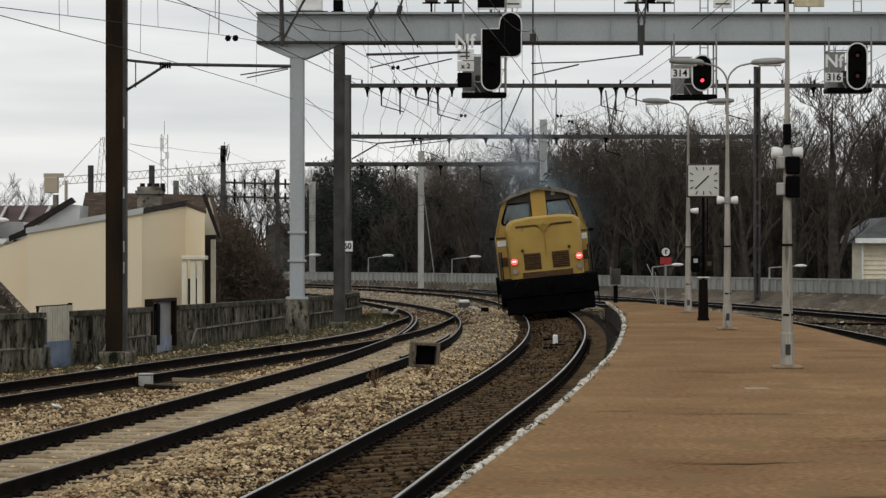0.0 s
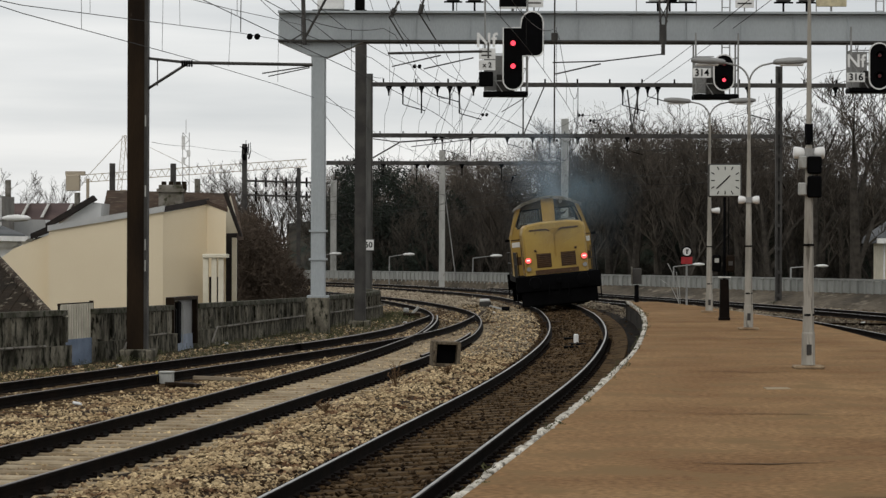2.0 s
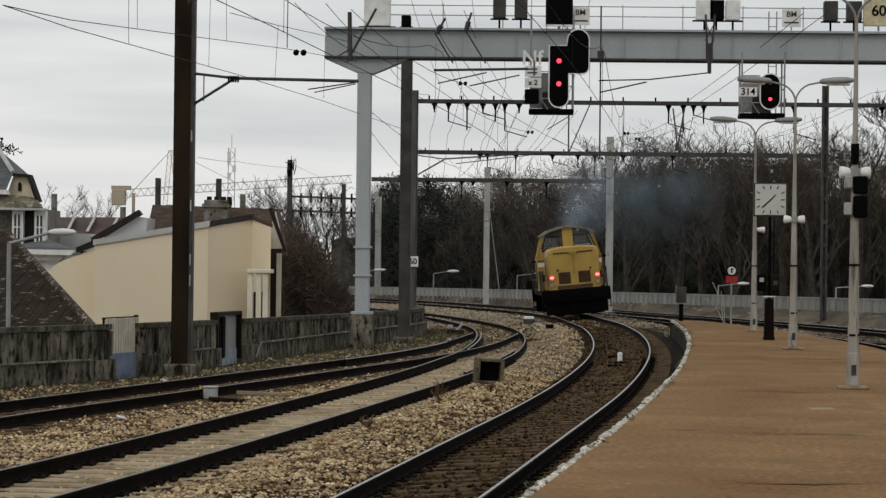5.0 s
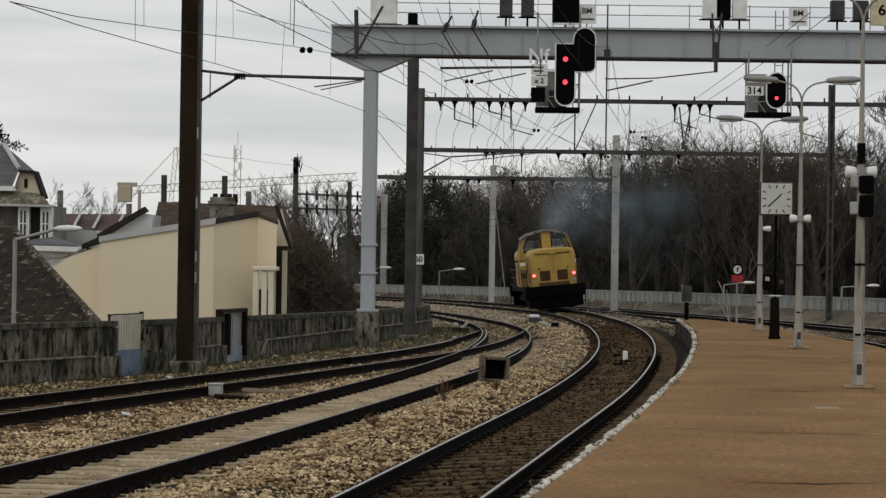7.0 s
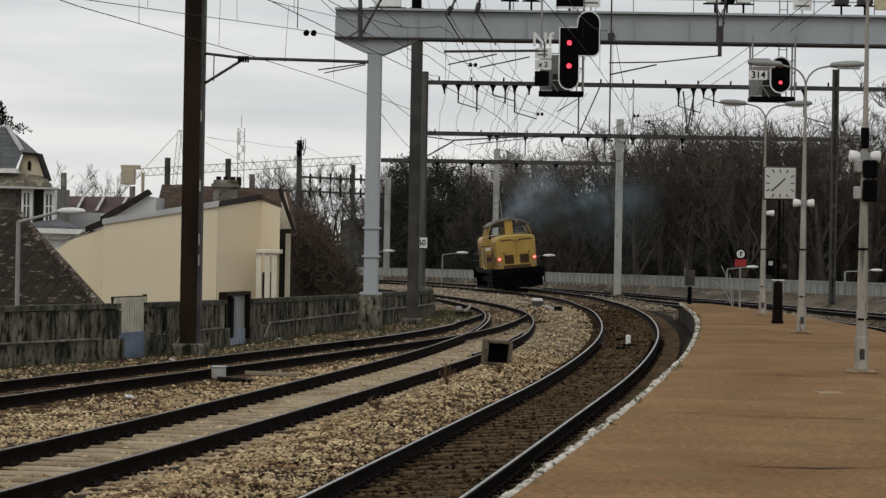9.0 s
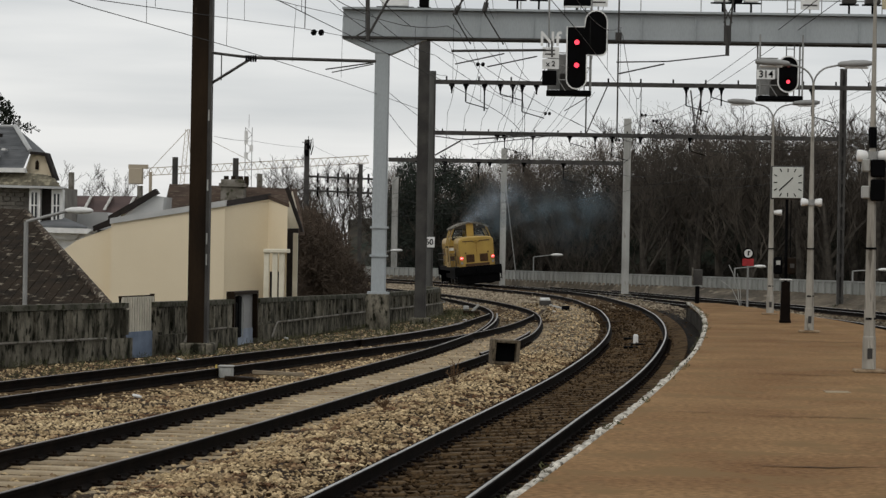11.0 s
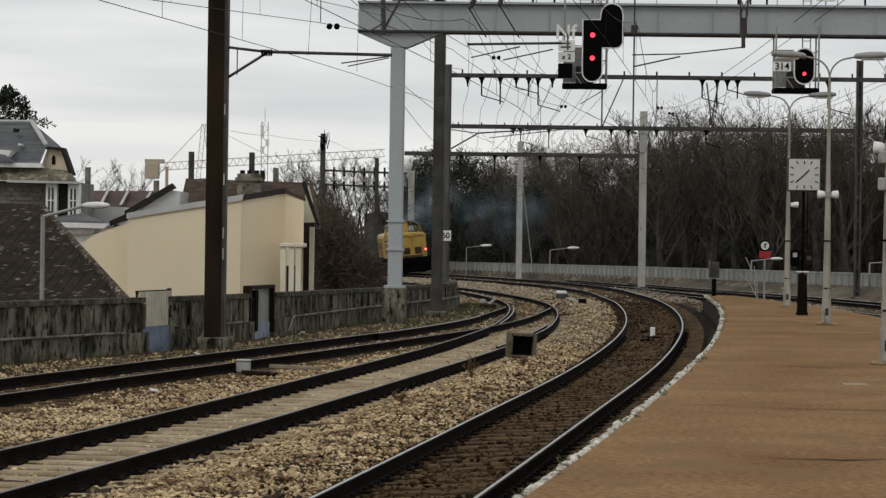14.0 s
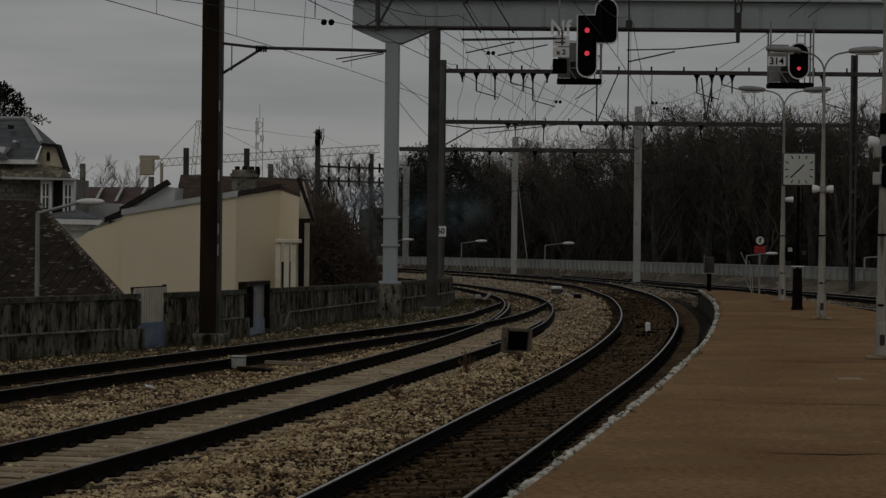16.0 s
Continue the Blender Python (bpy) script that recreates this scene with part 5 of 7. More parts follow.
# a dry weed in the ballast and weathered timbers by the siding
STRAW = material("dry_weed", (0.16, 0.1, 0.055), (0.09, 0.055, 0.03), scale=4, bump=0, spec=0.04)
TIMBER = material("grey_timber", (0.3, 0.25, 0.18), (0.17, 0.13, 0.09), scale=3, stretch=(1, 6, 6), bump=0.4, spec=0.05)
rw = random.Random(31)
for wx, wy, wh in ((-1.15, 42.0, 0.48), (-2.0, 36.0, 0.22), (-0.3, 45.5, 0.25)):
    wd = thing("dry_weed", "dry rust brown weed standing in the ballast", "weed", pose(wx, wy, bed(wx, wy) - 0.02), "dry weeds")
    for k in range(9):
        a, q = rw.uniform(0, 6.28), rw.uniform(0.05, 0.16)
        h_ = wh * rw.uniform(0.5, 1)
        st = Shape().path([(0, 0, 0), (q * 0.4 * math.cos(a), q * 0.4 * math.sin(a), h_ * 0.5), (q * math.cos(a), q * math.sin(a), h_)], [0.008, 0.007, 0.004], n=4)
        for z_ in (0.5, 0.65, 0.8, 0.95):
            b = rw.uniform(0, 6.28)
            p_ = Vector((q * z_ * math.cos(a), q * z_ * math.sin(a), h_ * z_))
            st.tube(p_, p_ + Vector((0.06 * math.cos(b), 0.06 * math.sin(b), 0.03)), 0.009, 0.003, n=4)
        part("stem", st, STRAW, wd)
for tx, ty, tw, rot, mt_, lab in ((-4.45, 45.2, 0.95, 4, TIMBER, "pale weathered plank lying beside the siding"), (-4.95, 43.3, 0.5, 30, BROWNSTEEL, "dark rotten timber offcut by the junction box"),
                                  (-4.75, 43.0, 0.42, -20, BROWNSTEEL, "dark rotten timber offcut by the junction box"), (-10.6, 45.0, 1.1, 12, TIMBER, "pale weathered plank lying below the wall")):
    tb = thing("timber", lab, "timber", pose(tx, ty, bed(tx, ty) + 0.03, 0, 2, rot), "loose timbers")
    part("plank", Shape().box(0, 0, 0.03, tw, 0.16, 0.07, c=0.012), mt_, tb)


# ---- houses and roofs below the line on the left ----
STREET = -4.5
BRICKRED = material("red_brown_roof", (0.085, 0.06, 0.046), (0.052, 0.039, 0.031), scale=1.2, fine=14, stretch=(1, 1, 5), spot=(0.11, 0.09, 0.07), spots=0.62, bump=0.4, spec=0.05)
ZINC = material("zinc_sheet", (0.47, 0.475, 0.465), (0.37, 0.375, 0.37), scale=1.2, rough=0.6, metal=0.0)
VERGE = material("dark_verge", (0.03, 0.026, 0.024), rough=0.8, spec=0.05)
CREAM2 = material("light_cream_trim", (0.72, 0.67, 0.54), (0.62, 0.57, 0.45), scale=2, rough=0.85)
STONEWALL = material("rubble_stone", (0.22, 0.205, 0.18), (0.13, 0.12, 0.105), scale=1.5, fine=18, per=0.35)
DARKGLASS = material("dark_window_glass", (0.03, 0.034, 0.038), rough=0.08, bump=0, spec=0.5)


def front(outline, y, depth, m=None):
    """A solid with the outline (x, z) seen from the line, at y, going depth metres back."""
    return Shape().prism(outline, m or pose(0, y, 0), depth)


HY = 80.0
house = thing("cream_house", "cream rendered house with zinc coping below the railway", "house", pose(0, 0, 0.09))
xa, xb, xc, xd = -13.38, -9.69, -8.40, -7.70
za, zb, zc, zd = 2.68, 3.32, 3.46, 3.31
part("wall", front([(xa, STREET), (xa, za), (xb, zb), (xb, STREET)], HY, 5.0), CREAM, house, "smooth cream rendered gable wall")
part("coping", front([(xa - 0.03, za - 0.02), (xa - 0.03, za + 0.16), (xb + 0.04, zb + 0.17), (xb + 0.04, zb - 0.02)], HY - 0.08, 5.1), ZINC, house, "pale zinc coping")
# the right wing turns away a little
s = Shape()
q = [(xb, HY + 0.02), (xc, HY + 1.1), (xd, HY + 0.35), (xd * 1.075, HY + 5), (xb, HY + 5)]
s.add([(x, y, STREET) for x, y in q] + [(q[0][0], q[0][1], zb - 0.05), (q[1][0], q[1][1], zc + 0.1), (q[2][0], q[2][1], zd), (q[3][0], q[3][1], zd), (q[4][0], q[4][1], zb)],
      [(0, 1, 6, 5), (1, 2, 7, 6), (2, 3, 8, 7), (3, 4, 9, 8), (4, 0, 5, 9), (5, 6, 7, 8, 9)])
part("wing", s, CREAM, house, "cream wing set back at an angle")
s = Shape()
s.add([(xb + 0.03, HY - 0.04, zb - 0.02), (xc + 0.05, HY + 1.05, zc + 0.13), (xc + 0.05, HY + 1.25, zc + 0.3), (xb + 0.03, HY + 0.2, zb + 0.16), (xb + 0.03, HY + 0.4, zb - 0.02), (xc + 0.05, HY + 1.5, zc + 0.13)],
      [(0, 1, 2, 3), (3, 2, 5, 4), (0, 3, 4), (1, 5, 2), (0, 4, 5, 1)])
part("verge", s, VERGE, house, "dark roof verge")
s = Shape()
s.add([(xc, HY + 1.02, zc + 0.1), (xd + 0.06, HY + 0.28, zd - 0.02), (xd + 0.06, HY + 0.28, zd + 0.1), (xc, HY + 1.02, zc + 0.24), (xc, HY + 1.3, zc + 0.24), (xd + 0.06, HY + 0.6, zd + 0.1)], [(0, 1, 2, 3), (3, 2, 5, 4)])
part("eave", s, BRICKRED, house)
# porch with slim white columns
pz = 1.88
po = part("porch_roof", Shape().box((xc + xd) / 2 + 0.07, HY - 0.1, pz, xd - xc + 0.08, 0.9, 0.13, c=0.02), CREAM2, house, "pale porch canopy")
for px in (455, 470, 482):
    u = (px - 784) / 4400 * 80 + (-8.00 - (470 - 784) / 4400 * 80)
    part("column", Shape().box(u, HY - 0.4, (pz + STREET) / 2, 0.17, 0.14, pz - STREET, c=0.01), CREAM2, po, "slim pale column")
# solid box; the porch's shade is put into its dark colour
part("doorway", Shape().box((xc + xd) / 2, HY + 0.6, -0.6, xd - xc - 0.3, 0.4, 3.6), VERGE, house, "dark block for the shaded recess behind the columns")
# low wall on the left and its dark verge
x0, z0 = -14.75, 2.05
part("side_wall", front([(x0 - 0.3, STREET), (x0 - 0.3, z0 - 0.25), (x0 + 0.1, z0 + 0.05), (xa + 0.2, za), (xa + 0.2, STREET)], HY + 0.8, 4.0), CREAM, house, "cream side wall")
part("side_verge", front([(-14.09, 80.00, 2.41)[::2], (-14.10, 80.00, 2.58)[::2], (-13.37, 80.00, 2.90)[::2], (-13.36, 80.00, 2.68)[::2]], HY + 0.7, 0.3), VERGE, house)
# gable behind, with a white-grey flank and dark verge
part("rear_gable", front([(-14.03, 84.00, 2.78)[::2], (-12.66, 84.00, 3.68)[::2], (-12.35, 84.00, 3.64)[::2], (-12.42, 84.00, 2.76)[::2]], 84.6, 2.0), ZINC, house, "pale grey flank of the rear gable")
part("rear_verge", front([(-14.23, 84.00, 2.77)[::2], (-14.23, 84.00, 2.95)[::2], (-12.63, 84.00, 3.91)[::2], (-12.51, 84.00, 3.76)[::2]], 84.4, 0.4), VERGE, house, "dark sloping verge")
# red-brown roof and chimney
rf = Shape()
rx0, rx1, rx2, rx3 = -12.72, -12.73, -8.18, -7.72
rz0, rz1, rz3 = 3.21, 4.18, 2.65
rf.add([(rx0, 86, rz0 - 0.8), (rx3 + 0.1, 86, rz0 - 0.8), (rx2, 88.5, rz1 - 0.1), (rx1, 88.5, rz1), (rx0, 91.5, rz0 - 0.8), (rx3 * 91.5 / 86 + 0.1, 91.5, rz0 - 0.8)], [(0, 1, 2, 3), (3, 2, 5, 4), (0, 3, 4), (1, 5, 2), (0, 4, 5, 1)])
roof = part("roof", rf, BRICKRED, house, "weathered red-brown tiled roof")
ch = part("chimney", Shape().box(-10.31, 87.5, 3.75, 0.83, 0.7, 1.19, c=0.02).box(-10.31, 87.5, 4.15, 0.95, 0.85, 0.12), CAPSTONE, house, "stained stone chimney")
for px in (378, 391, 404, 414):
    u = (px - 784) / 4400 * 87 + (-10.32 - (391 - 784) / 4400 * 87)
    part("chimney_pot", Shape().tube((u, 87.5, 4.17), (u, 87.5, 4.47), 0.1, 0.085, n=10), ROOFTILE, ch)
part("right_gable", front([(-8.16, 85.00, 3.32)[::2], (-8.01, 85.00, 3.92)[::2], (-7.68, 85.00, 2.65)[::2], (-8.15, 85.00, 2.64)[::2]], 85.0, 0.3), CREAM2, house, "pale pediment")
part("gable_verge", front([(-8.23, 85.00, 4.00)[::2], (-8.11, 85.00, 4.07)[::2], (-7.58, 85.00, 2.53)[::2], (-7.68, 85.00, 2.53)[::2]], 84.8, 0.35), VERGE, house)
# dark sheet painted as the shade below the overhanging gable
part("corner_wall", front([(-8.23, 86.00, 2.65)[::2], (-7.87, 86.00, 2.65)[::2], (-7.95, STREET), (-8.23, STREET)], 86.0, 0.4), VERGE, house)
part("corner_post", Shape().box(-7.91, 85.6, (2.49 + STREET) / 2, 0.16, 0.16, 2.49 - STREET), CREAM2, house, "pale corner post")

HIPTILE = material("lichen_tile", (0.06, 0.044, 0.032), (0.028, 0.021, 0.016), scale=2.5, spot=(0.28, 0.25, 0.2), spots=0.6, spec=0.05)
# tiled roof in front, on the left
tr = thing("tiled_roof_house", "house with a steep brown mossy tiled roof", "house")
RYY, REY = 68.0, 57.0
a_ridge, b_ridge = (-14.0, 3.37), (-13.74, 3.10)
eave_z = 0.6
part("gable_wall", Shape().box(-12.2, 68, -2.4, 8.0, 12.0, 4.6), CREAM2, tr)
b_ridge = (b_ridge[0], b_ridge[1] - 0.22)
roofq = [(-16.5, REY, eave_z), (-9.48, REY, eave_z), (b_ridge[0], RYY, b_ridge[1]), (-16.5, RYY, b_ridge[1] + 0.25)]
rb = part("roof_slope", Shape().add([Vector(p) for p in roofq] + [Vector(p) + Vector((0, 0.1, -0.2)) for p in roofq] + [Vector((-9.48 * 1.45, 79.0, eave_z)), Vector((-16.5, 79.0, eave_z))],
                                    [(0, 1, 2, 3), (3, 2, 8, 9), (1, 8, 2), (7, 6, 5, 4)]), ROOFTILE, tr, "steep roof boarding")
e0, e1 = Vector(roofq[1]), Vector(roofq[2])
for k in range(30):
    part("hip_tile", Shape().tube(e0.lerp(e1, k / 30) + Vector((-0.02, 0, 0.05)), e0.lerp(e1, (k + 0.97) / 30) + Vector((-0.02, 0, 0.07)), 0.12, 0.1, n=8), HIPTILE, tr)
# rows of tiles
tile_mesh = Shape().box(0, 0, 0, 0.235, 0.36, 0.028, c=0.006).data("tile", ROOFTILE)
slope = Vector(roofq[3]) - Vector(roofq[0])
ang = math.atan2(b_ridge[1] - eave_z, RYY - REY)
rows_n, count = 34, 0
joined = Shape()
for r in range(rows_n):
    u = (r + 0.5) / rows_n
    y = REY + (RYY - REY) * u
    z = eave_z + (b_ridge[1] + 0.1 - eave_z) * u
    right = roofq[1][0] + (b_ridge[0] - roofq[1][0]) * u
    k = 0
    while right - 0.12 - k * 0.245 > -16.8:
        x = right - 0.12 - k * 0.245 - (0.12 if r % 2 else 0)
        m = Matrix.Translation((x, y, z + 0.035 + random.uniform(0, 0.012))) @ Matrix.Rotation(ang + 0.06, 4, "X") @ Matrix.Rotation(random.uniform(-0.03, 0.03), 4, "Z")
        if count < 300 and k < 9:
            ob = new("tile", tile_mesh)
            ob.parent, ob.matrix_basis = rb, m
            count += 1
        else:
            joined.box(*m.translation, 0.235, 0.4, 0.028, m=m.to_3x3().to_4x4())
        k += 1
tagged(part("tiles", joined, ROOFTILE, rb), kind="stuff")

# stone house with slate mansard, farther left
def town(u, v, y):
    """A place beyond the wall by its bearing u and its slope v from the end of the platform."""
    return Vector((y * (-204.20 / 1000 + (u - 60) / 4400), y, 2.25 + y * ((23.90 - 2.25) / 1000 - (v - 300) / 4400)))


def flat(outline, y, depth):
    return front([(town(u, v, y).x, town(u, v, y).z) for u, v in outline], y, depth)


mh = thing("mansard_house", "old stone house with slate roof, dormers and white windows", "house")
MY = 92.0
MOSSY = material("mossy_slate", (0.17, 0.155, 0.115), (0.075, 0.068, 0.052), scale=2.2, fine=12, spot=(0.26, 0.235, 0.17), spots=0.58, per=0.3, spec=0.06)
part("stone_wall", flat([(-70, 560), (-70, 303), (118, 303), (118, 560)], MY, 5.0), STONEWALL, mh, "grey rubble stone upper wall")
stone_mesh = Shape().box(0, 0, 0, 0.3, 0.06, 0.155, c=0.015).data("stone", STONEWALL)
sw = bpy.data.objects["stone_wall"]
for r in range(8):
    for k in range(9):
        p = town(6 + k * 15.4 + (7 if r % 2 else 0), 310 + r * 8.2, MY)
        if p.x < town(70, 300, MY).x:
            ob = new("stone", stone_mesh)
            ob.parent = sw
            ob.matrix_basis = Matrix.Translation((p.x + random.uniform(-0.02, 0.02), MY - 0.02, p.z)) @ Matrix.Diagonal((random.uniform(0.8, 1.08), 1, random.uniform(0.9, 1.05), 1))
# upper roof
ra, rb2, rc, rd = town(-70, 197, 94), town(48, 197, 94), town(76, 241, 92.2), town(64, 271, 91.5)
re_, rg, rh2 = town(-70, 271, 91.5), town(103, 243, 94.5), town(-70, 240, 98)
part("slate_roof", Shape().add([ra, rb2, rc, rd, re_, rg, rh2, town(103, 243, 98)], [(4, 3, 2, 1, 0), (1, 2, 5), (0, 1, 5, 7, 6)]), SLATE, mh, "grey slate roof with a hipped end")
part("hip_strip", Shape().tube(rb2 + Vector((0, -0.06, 0.02)), rc + Vector((0, -0.06, 0.02)), 0.09, n=6).tube(ra, rb2, 0.06, n=6), ZINC, mh, "pale zinc hip and ridge")
for v in range(10):
    l0, l1 = ra.lerp(re_, (v + 0.7) / 10), (rb2.lerp(rc, (v + 0.7) / 6) if v < 6 else rc.lerp(rd, (v - 5.3) / 4.8))
    part("slate_course", Shape().tube(l0 + Vector((0, -0.01, 0.01)), l1 + Vector((-0.1, -0.01, 0.01)), 0.012, n=4), SLATE, mh)
part("skylight", flat([(14, 216), (16, 209), (22, 210), (20, 216)], 92.6, 0.5), VERGE, mh, "small dark roof light")
part("roof_vent", flat([(23, 240), (25, 236), (31, 237), (30, 240)], 91.9, 0.5), WHITE, mh)
part("dormer_cheek", flat([(-20, 271), (-20, 247), (13, 249), (5, 262), (12, 270)], 91.2, 1.0), WHITE, mh, "white dormer with a small roof")
part("dormer_roof", flat([(-20, 271), (-20, 254), (0, 257), (15, 270)], 91.0, 0.9), SLATE, mh)
part("gable", flat([(64, 284), (77, 244), (102, 247), (118, 288)], 92.3, 1.0), CREAM, mh, "cream gable top")
part("gable_window", flat([(85, 273), (85, 260), (88, 256), (91, 260), (91, 273)], 92.25, 0.1), BROWNSTEEL, mh, "small arched window")
part("gable_verge", flat([(74, 246), (76, 241), (104, 243), (122, 291), (117, 292), (101, 248)], 92.0, 0.8), VERGE, mh, "dark verge board")
part("upper_gutter", flat([(-70, 279), (-70, 271), (64, 271), (67, 279)], 91.2, 0.5), WHITE, mh, "white boxed gutter")
# mansard slope with its rows of mossy slates
part("mansard_edge", Shape().add([town(-70, 279, 91.8), town(67, 279, 91.8), town(118, 285, 92.2), town(131, 303, 91.2), town(-70, 302, 91.2), town(131, 303, 93), town(-70, 302, 93)], [(4, 3, 2, 1, 0), (2, 3, 5), (4, 6, 5, 3)]), MOSSY, mh, "mossy slate lower roof edge")
slate_mesh = Shape().box(0, 0, 0, 0.19, 0.03, 0.14, c=0.0).data("slate", MOSSY)
me_ob = bpy.data.objects["mansard_edge"]
for r in range(4):
    for k in range(17):
        u = -2 + k * 8.1 + (4 if r % 2 else 0)
        if u < 104 + r * 7:
            p = town(u, 282.5 + r * 5.6 + (max(0, u - 70) * 0.1 if r < 2 else 0), 91.62 - r * 0.14)
            ob = new("slate", slate_mesh)
            ob.parent = me_ob
            ob.matrix_basis = Matrix.Translation(p) @ Matrix.Rotation(-0.55 + random.uniform(-0.08, 0.08), 4, "X") @ Matrix.Rotation(random.uniform(-0.06, 0.06), 4, "Y")
part("lower_gutter", flat([(4, 306), (4, 301.5), (134, 303), (134, 307)], 91.05, 0.35), ZINC, mh, "zinc gutter")
part("slate_cheek", flat([(95, 372), (95, 306), (116, 306), (116, 372)], 91.7, 0.4), VERGE, mh, "dark slate between the windows")
for x0, x1, top in ((75, 95, 306), (115, 135, 308)):
    w = part("window", flat([(x0, 368), (x0, top), (x1, top), (x1, 368)], 91.4, 0.4), WHITE, mh, "white framed dormer window")
    part("pane", flat([(x0 + 4, 362), (x0 + 4, top + 8), (x1 - 6, top + 8), (x1 - 6, 362)], 91.36, 0.03), DARKGLASS, w)
    part("mullion", flat([(x0 + 8, 362), (x0 + 8, top + 8), (x0 + 10, top + 8), (x0 + 10, 362)], 91.33, 0.03), WHITE, w)
    part("transom", flat([(x0 + 4, 338), (x0 + 4, 336), (x1 - 6, 336), (x1 - 6, 338)], 91.32, 0.03), WHITE, w)
part("lead_ledge", Shape().add([town(92, 366, 91.6), town(140, 358, 91.6), town(180, 374, 90.6), town(92, 372, 90.6), town(180, 377, 90.6), town(92, 376, 90.6)], [(3, 2, 1, 0), (5, 4, 2, 3)]), SLATE, mh, "dark lead ledge")
part("cornice", flat([(96, 379), (96, 376), (186, 377), (186, 381), (180, 386), (104, 385)], 90.5, 1.4), WHITE, mh, "white moulded cornice")
part("frieze", flat([(108, 396), (108, 386), (166, 386), (166, 391), (158, 396)], 90.9, 1.0), WHITE, mh, "white moulded band")
part("white_wall", flat([(60, 600), (60, 392), (163, 392), (163, 600)], 91.2, 5.0), WHITE, mh, "white rendered wall with mouldings")
part("band", flat([(120, 422), (120, 412), (165, 412), (165, 416), (161, 422)], 91.0, 0.3), WHITE, mh, "white string course")
part("finial", Shape().tube(town(53, 198, 93.9), town(53, 184, 93.9), 0.04, 0.01).tube(town(48, 190, 93.9), town(53, 196, 93.9), 0.02).tube(town(58, 188, 93.9), town(53, 196, 93.9), 0.02), GALV, mh)
# zinc roofs and a distant red roof between the houses
zr = thing("zinc_roof_house", "low house with grey zinc roofs", "house")
part("roof", front([(-18.05, 97.00, 2.52)[::2], (-17.95, 97.00, 3.34)[::2], (-16.39, 97.00, 3.30)[::2], (-16.05, 97.00, 2.55)[::2]], 97, 3), ZINC, zr, "grey zinc roof")
part("body", Shape().box(-17.22, 98.5, (2.54 + STREET) / 2, 2.12, 3, 2.54 - STREET), CREAM2, zr)
part("flat_roof", Shape().box(-16.43, 96, 2.56, 1.09, 2, 0.1), VERGE, zr)
far = thing("red_roof_house", "distant house with a dull red roof and pale ridges", "house")
part("roof", front([(-29.13, 150.00, 3.75)[::2], (-28.46, 150.00, 4.85)[::2], (-23.23, 150.00, 4.89)[::2], (-22.73, 150.00, 3.84)[::2]], 150, 5), material("dull_red_tile", (0.17, 0.125, 0.12), (0.12, 0.09, 0.09), scale=0.5, stretch=(1, 1, 4)), far, "dull red tiled roof")
for px in (128, 164, 205):
    part("ridge_strip", front([(-31.16 + px * 149.8 / 4400, 4.02), (-31.16 + (px + 13) * 149.8 / 4400, 4.84), (-31.16 + (px + 17) * 149.8 / 4400, 4.84), (-31.16 + (px + 5) * 149.8 / 4400, 4.02)], 149.7, 0.3), WHITE, far, "pale strip")
part("body", Shape().box(-26.37, 154, (3.81 + STREET) / 2, 5.6, 5, 3.81 - STREET), CREAM2, far)
for px, top, bot in ((105, 343, 385), (290, 313, 365), (398, 313, 350), (441, 340, 400), (228, 365, 385)):
    u = (px - 784) / 4400 * 120 + (-16.73 - (300 - 784) / 4400 * 120)
    ft = thing("chimney_flue", "tall dull metal chimney flue over the roofs", "chimney", pose(u, 120, STREET), "flues")
    z1 = 2.25 + (467 - 6 - top) / 4400 * 120
    part("pipe", Shape().tube((0, 0, 0), (0, 0, z1 - STREET), 0.15, 0.14, n=10), DARKSTEEL if px in (290, 398) else CAPSTONE, ft)
# right-hand pale house behind the parapet
rh = thing("pale_house", "small pale house with a grey slate roof behind the parapet", "house")
part("wall", Shape().box(28.50 , 152, -0.2, 6.31, 4, 6.4), CREAM2, rh, "pale boarded wall")
s = Shape()
for k in range(14):
    s.box(28.50, 149.97, -1.2 + k * 0.28, 6.31, 0.06, 0.03)
part("boarding", s, CREAM, rh, "horizontal board joints")
part("roof", front([(24.79, 149.00, 2.62)[::2], (24.92, 149.00, 3.03)[::2], (26.55, 149.00, 4.15)[::2], (31.70, 149.00, 4.15)[::2], (32.03, 149.00, 2.62)[::2]], 149.3, 6), SLATE, rh, "grey slate roof with white gutter")
part("gutter", Shape().box(28.31, 149.2, 2.76, 7.11, 0.25, 0.3), WHITE, rh, "white gutter board")
part("downpipe", Shape().tube((25.30, 149.8, 2.62), (25.30, 149.8, -3), 0.06), WHITE, rh)

# gate and service opening in the wall
gt = thing("slatted_gate", "pale slatted metal gate above a blue plate", "gate", pose(wall_line(52.2), 52.2, -0.1, 0, 0, 80 - 90 + 0))
gm = Matrix.Rotation(-heading(wall_line, 52.2) + math.pi / 2, 4, "Z")
gt.matrix_basis = Matrix.Translation((wall_line(52.2) - 0.04, 52.18, level(52) - 0.1)) @ gm
GATE = material("gate_cream", (0.62, 0.57, 0.46), (0.5, 0.46, 0.37), scale=3)
for k in range(13):
    part("slat", Shape().box(-0.85 + k * 0.142, 0, 0.77, 0.1, 0.04, 0.76, c=0.005), GATE, gt)
part("frame", Shape().box(0, 0.03, 1.15, 1.9, 0.06, 0.05).box(0.92, 0.03, 0.65, 0.07, 0.08, 1.1).box(0, 0.03, 0.42, 1.9, 0.05, 0.05), BROWNSTEEL, gt, "dark brown frame")
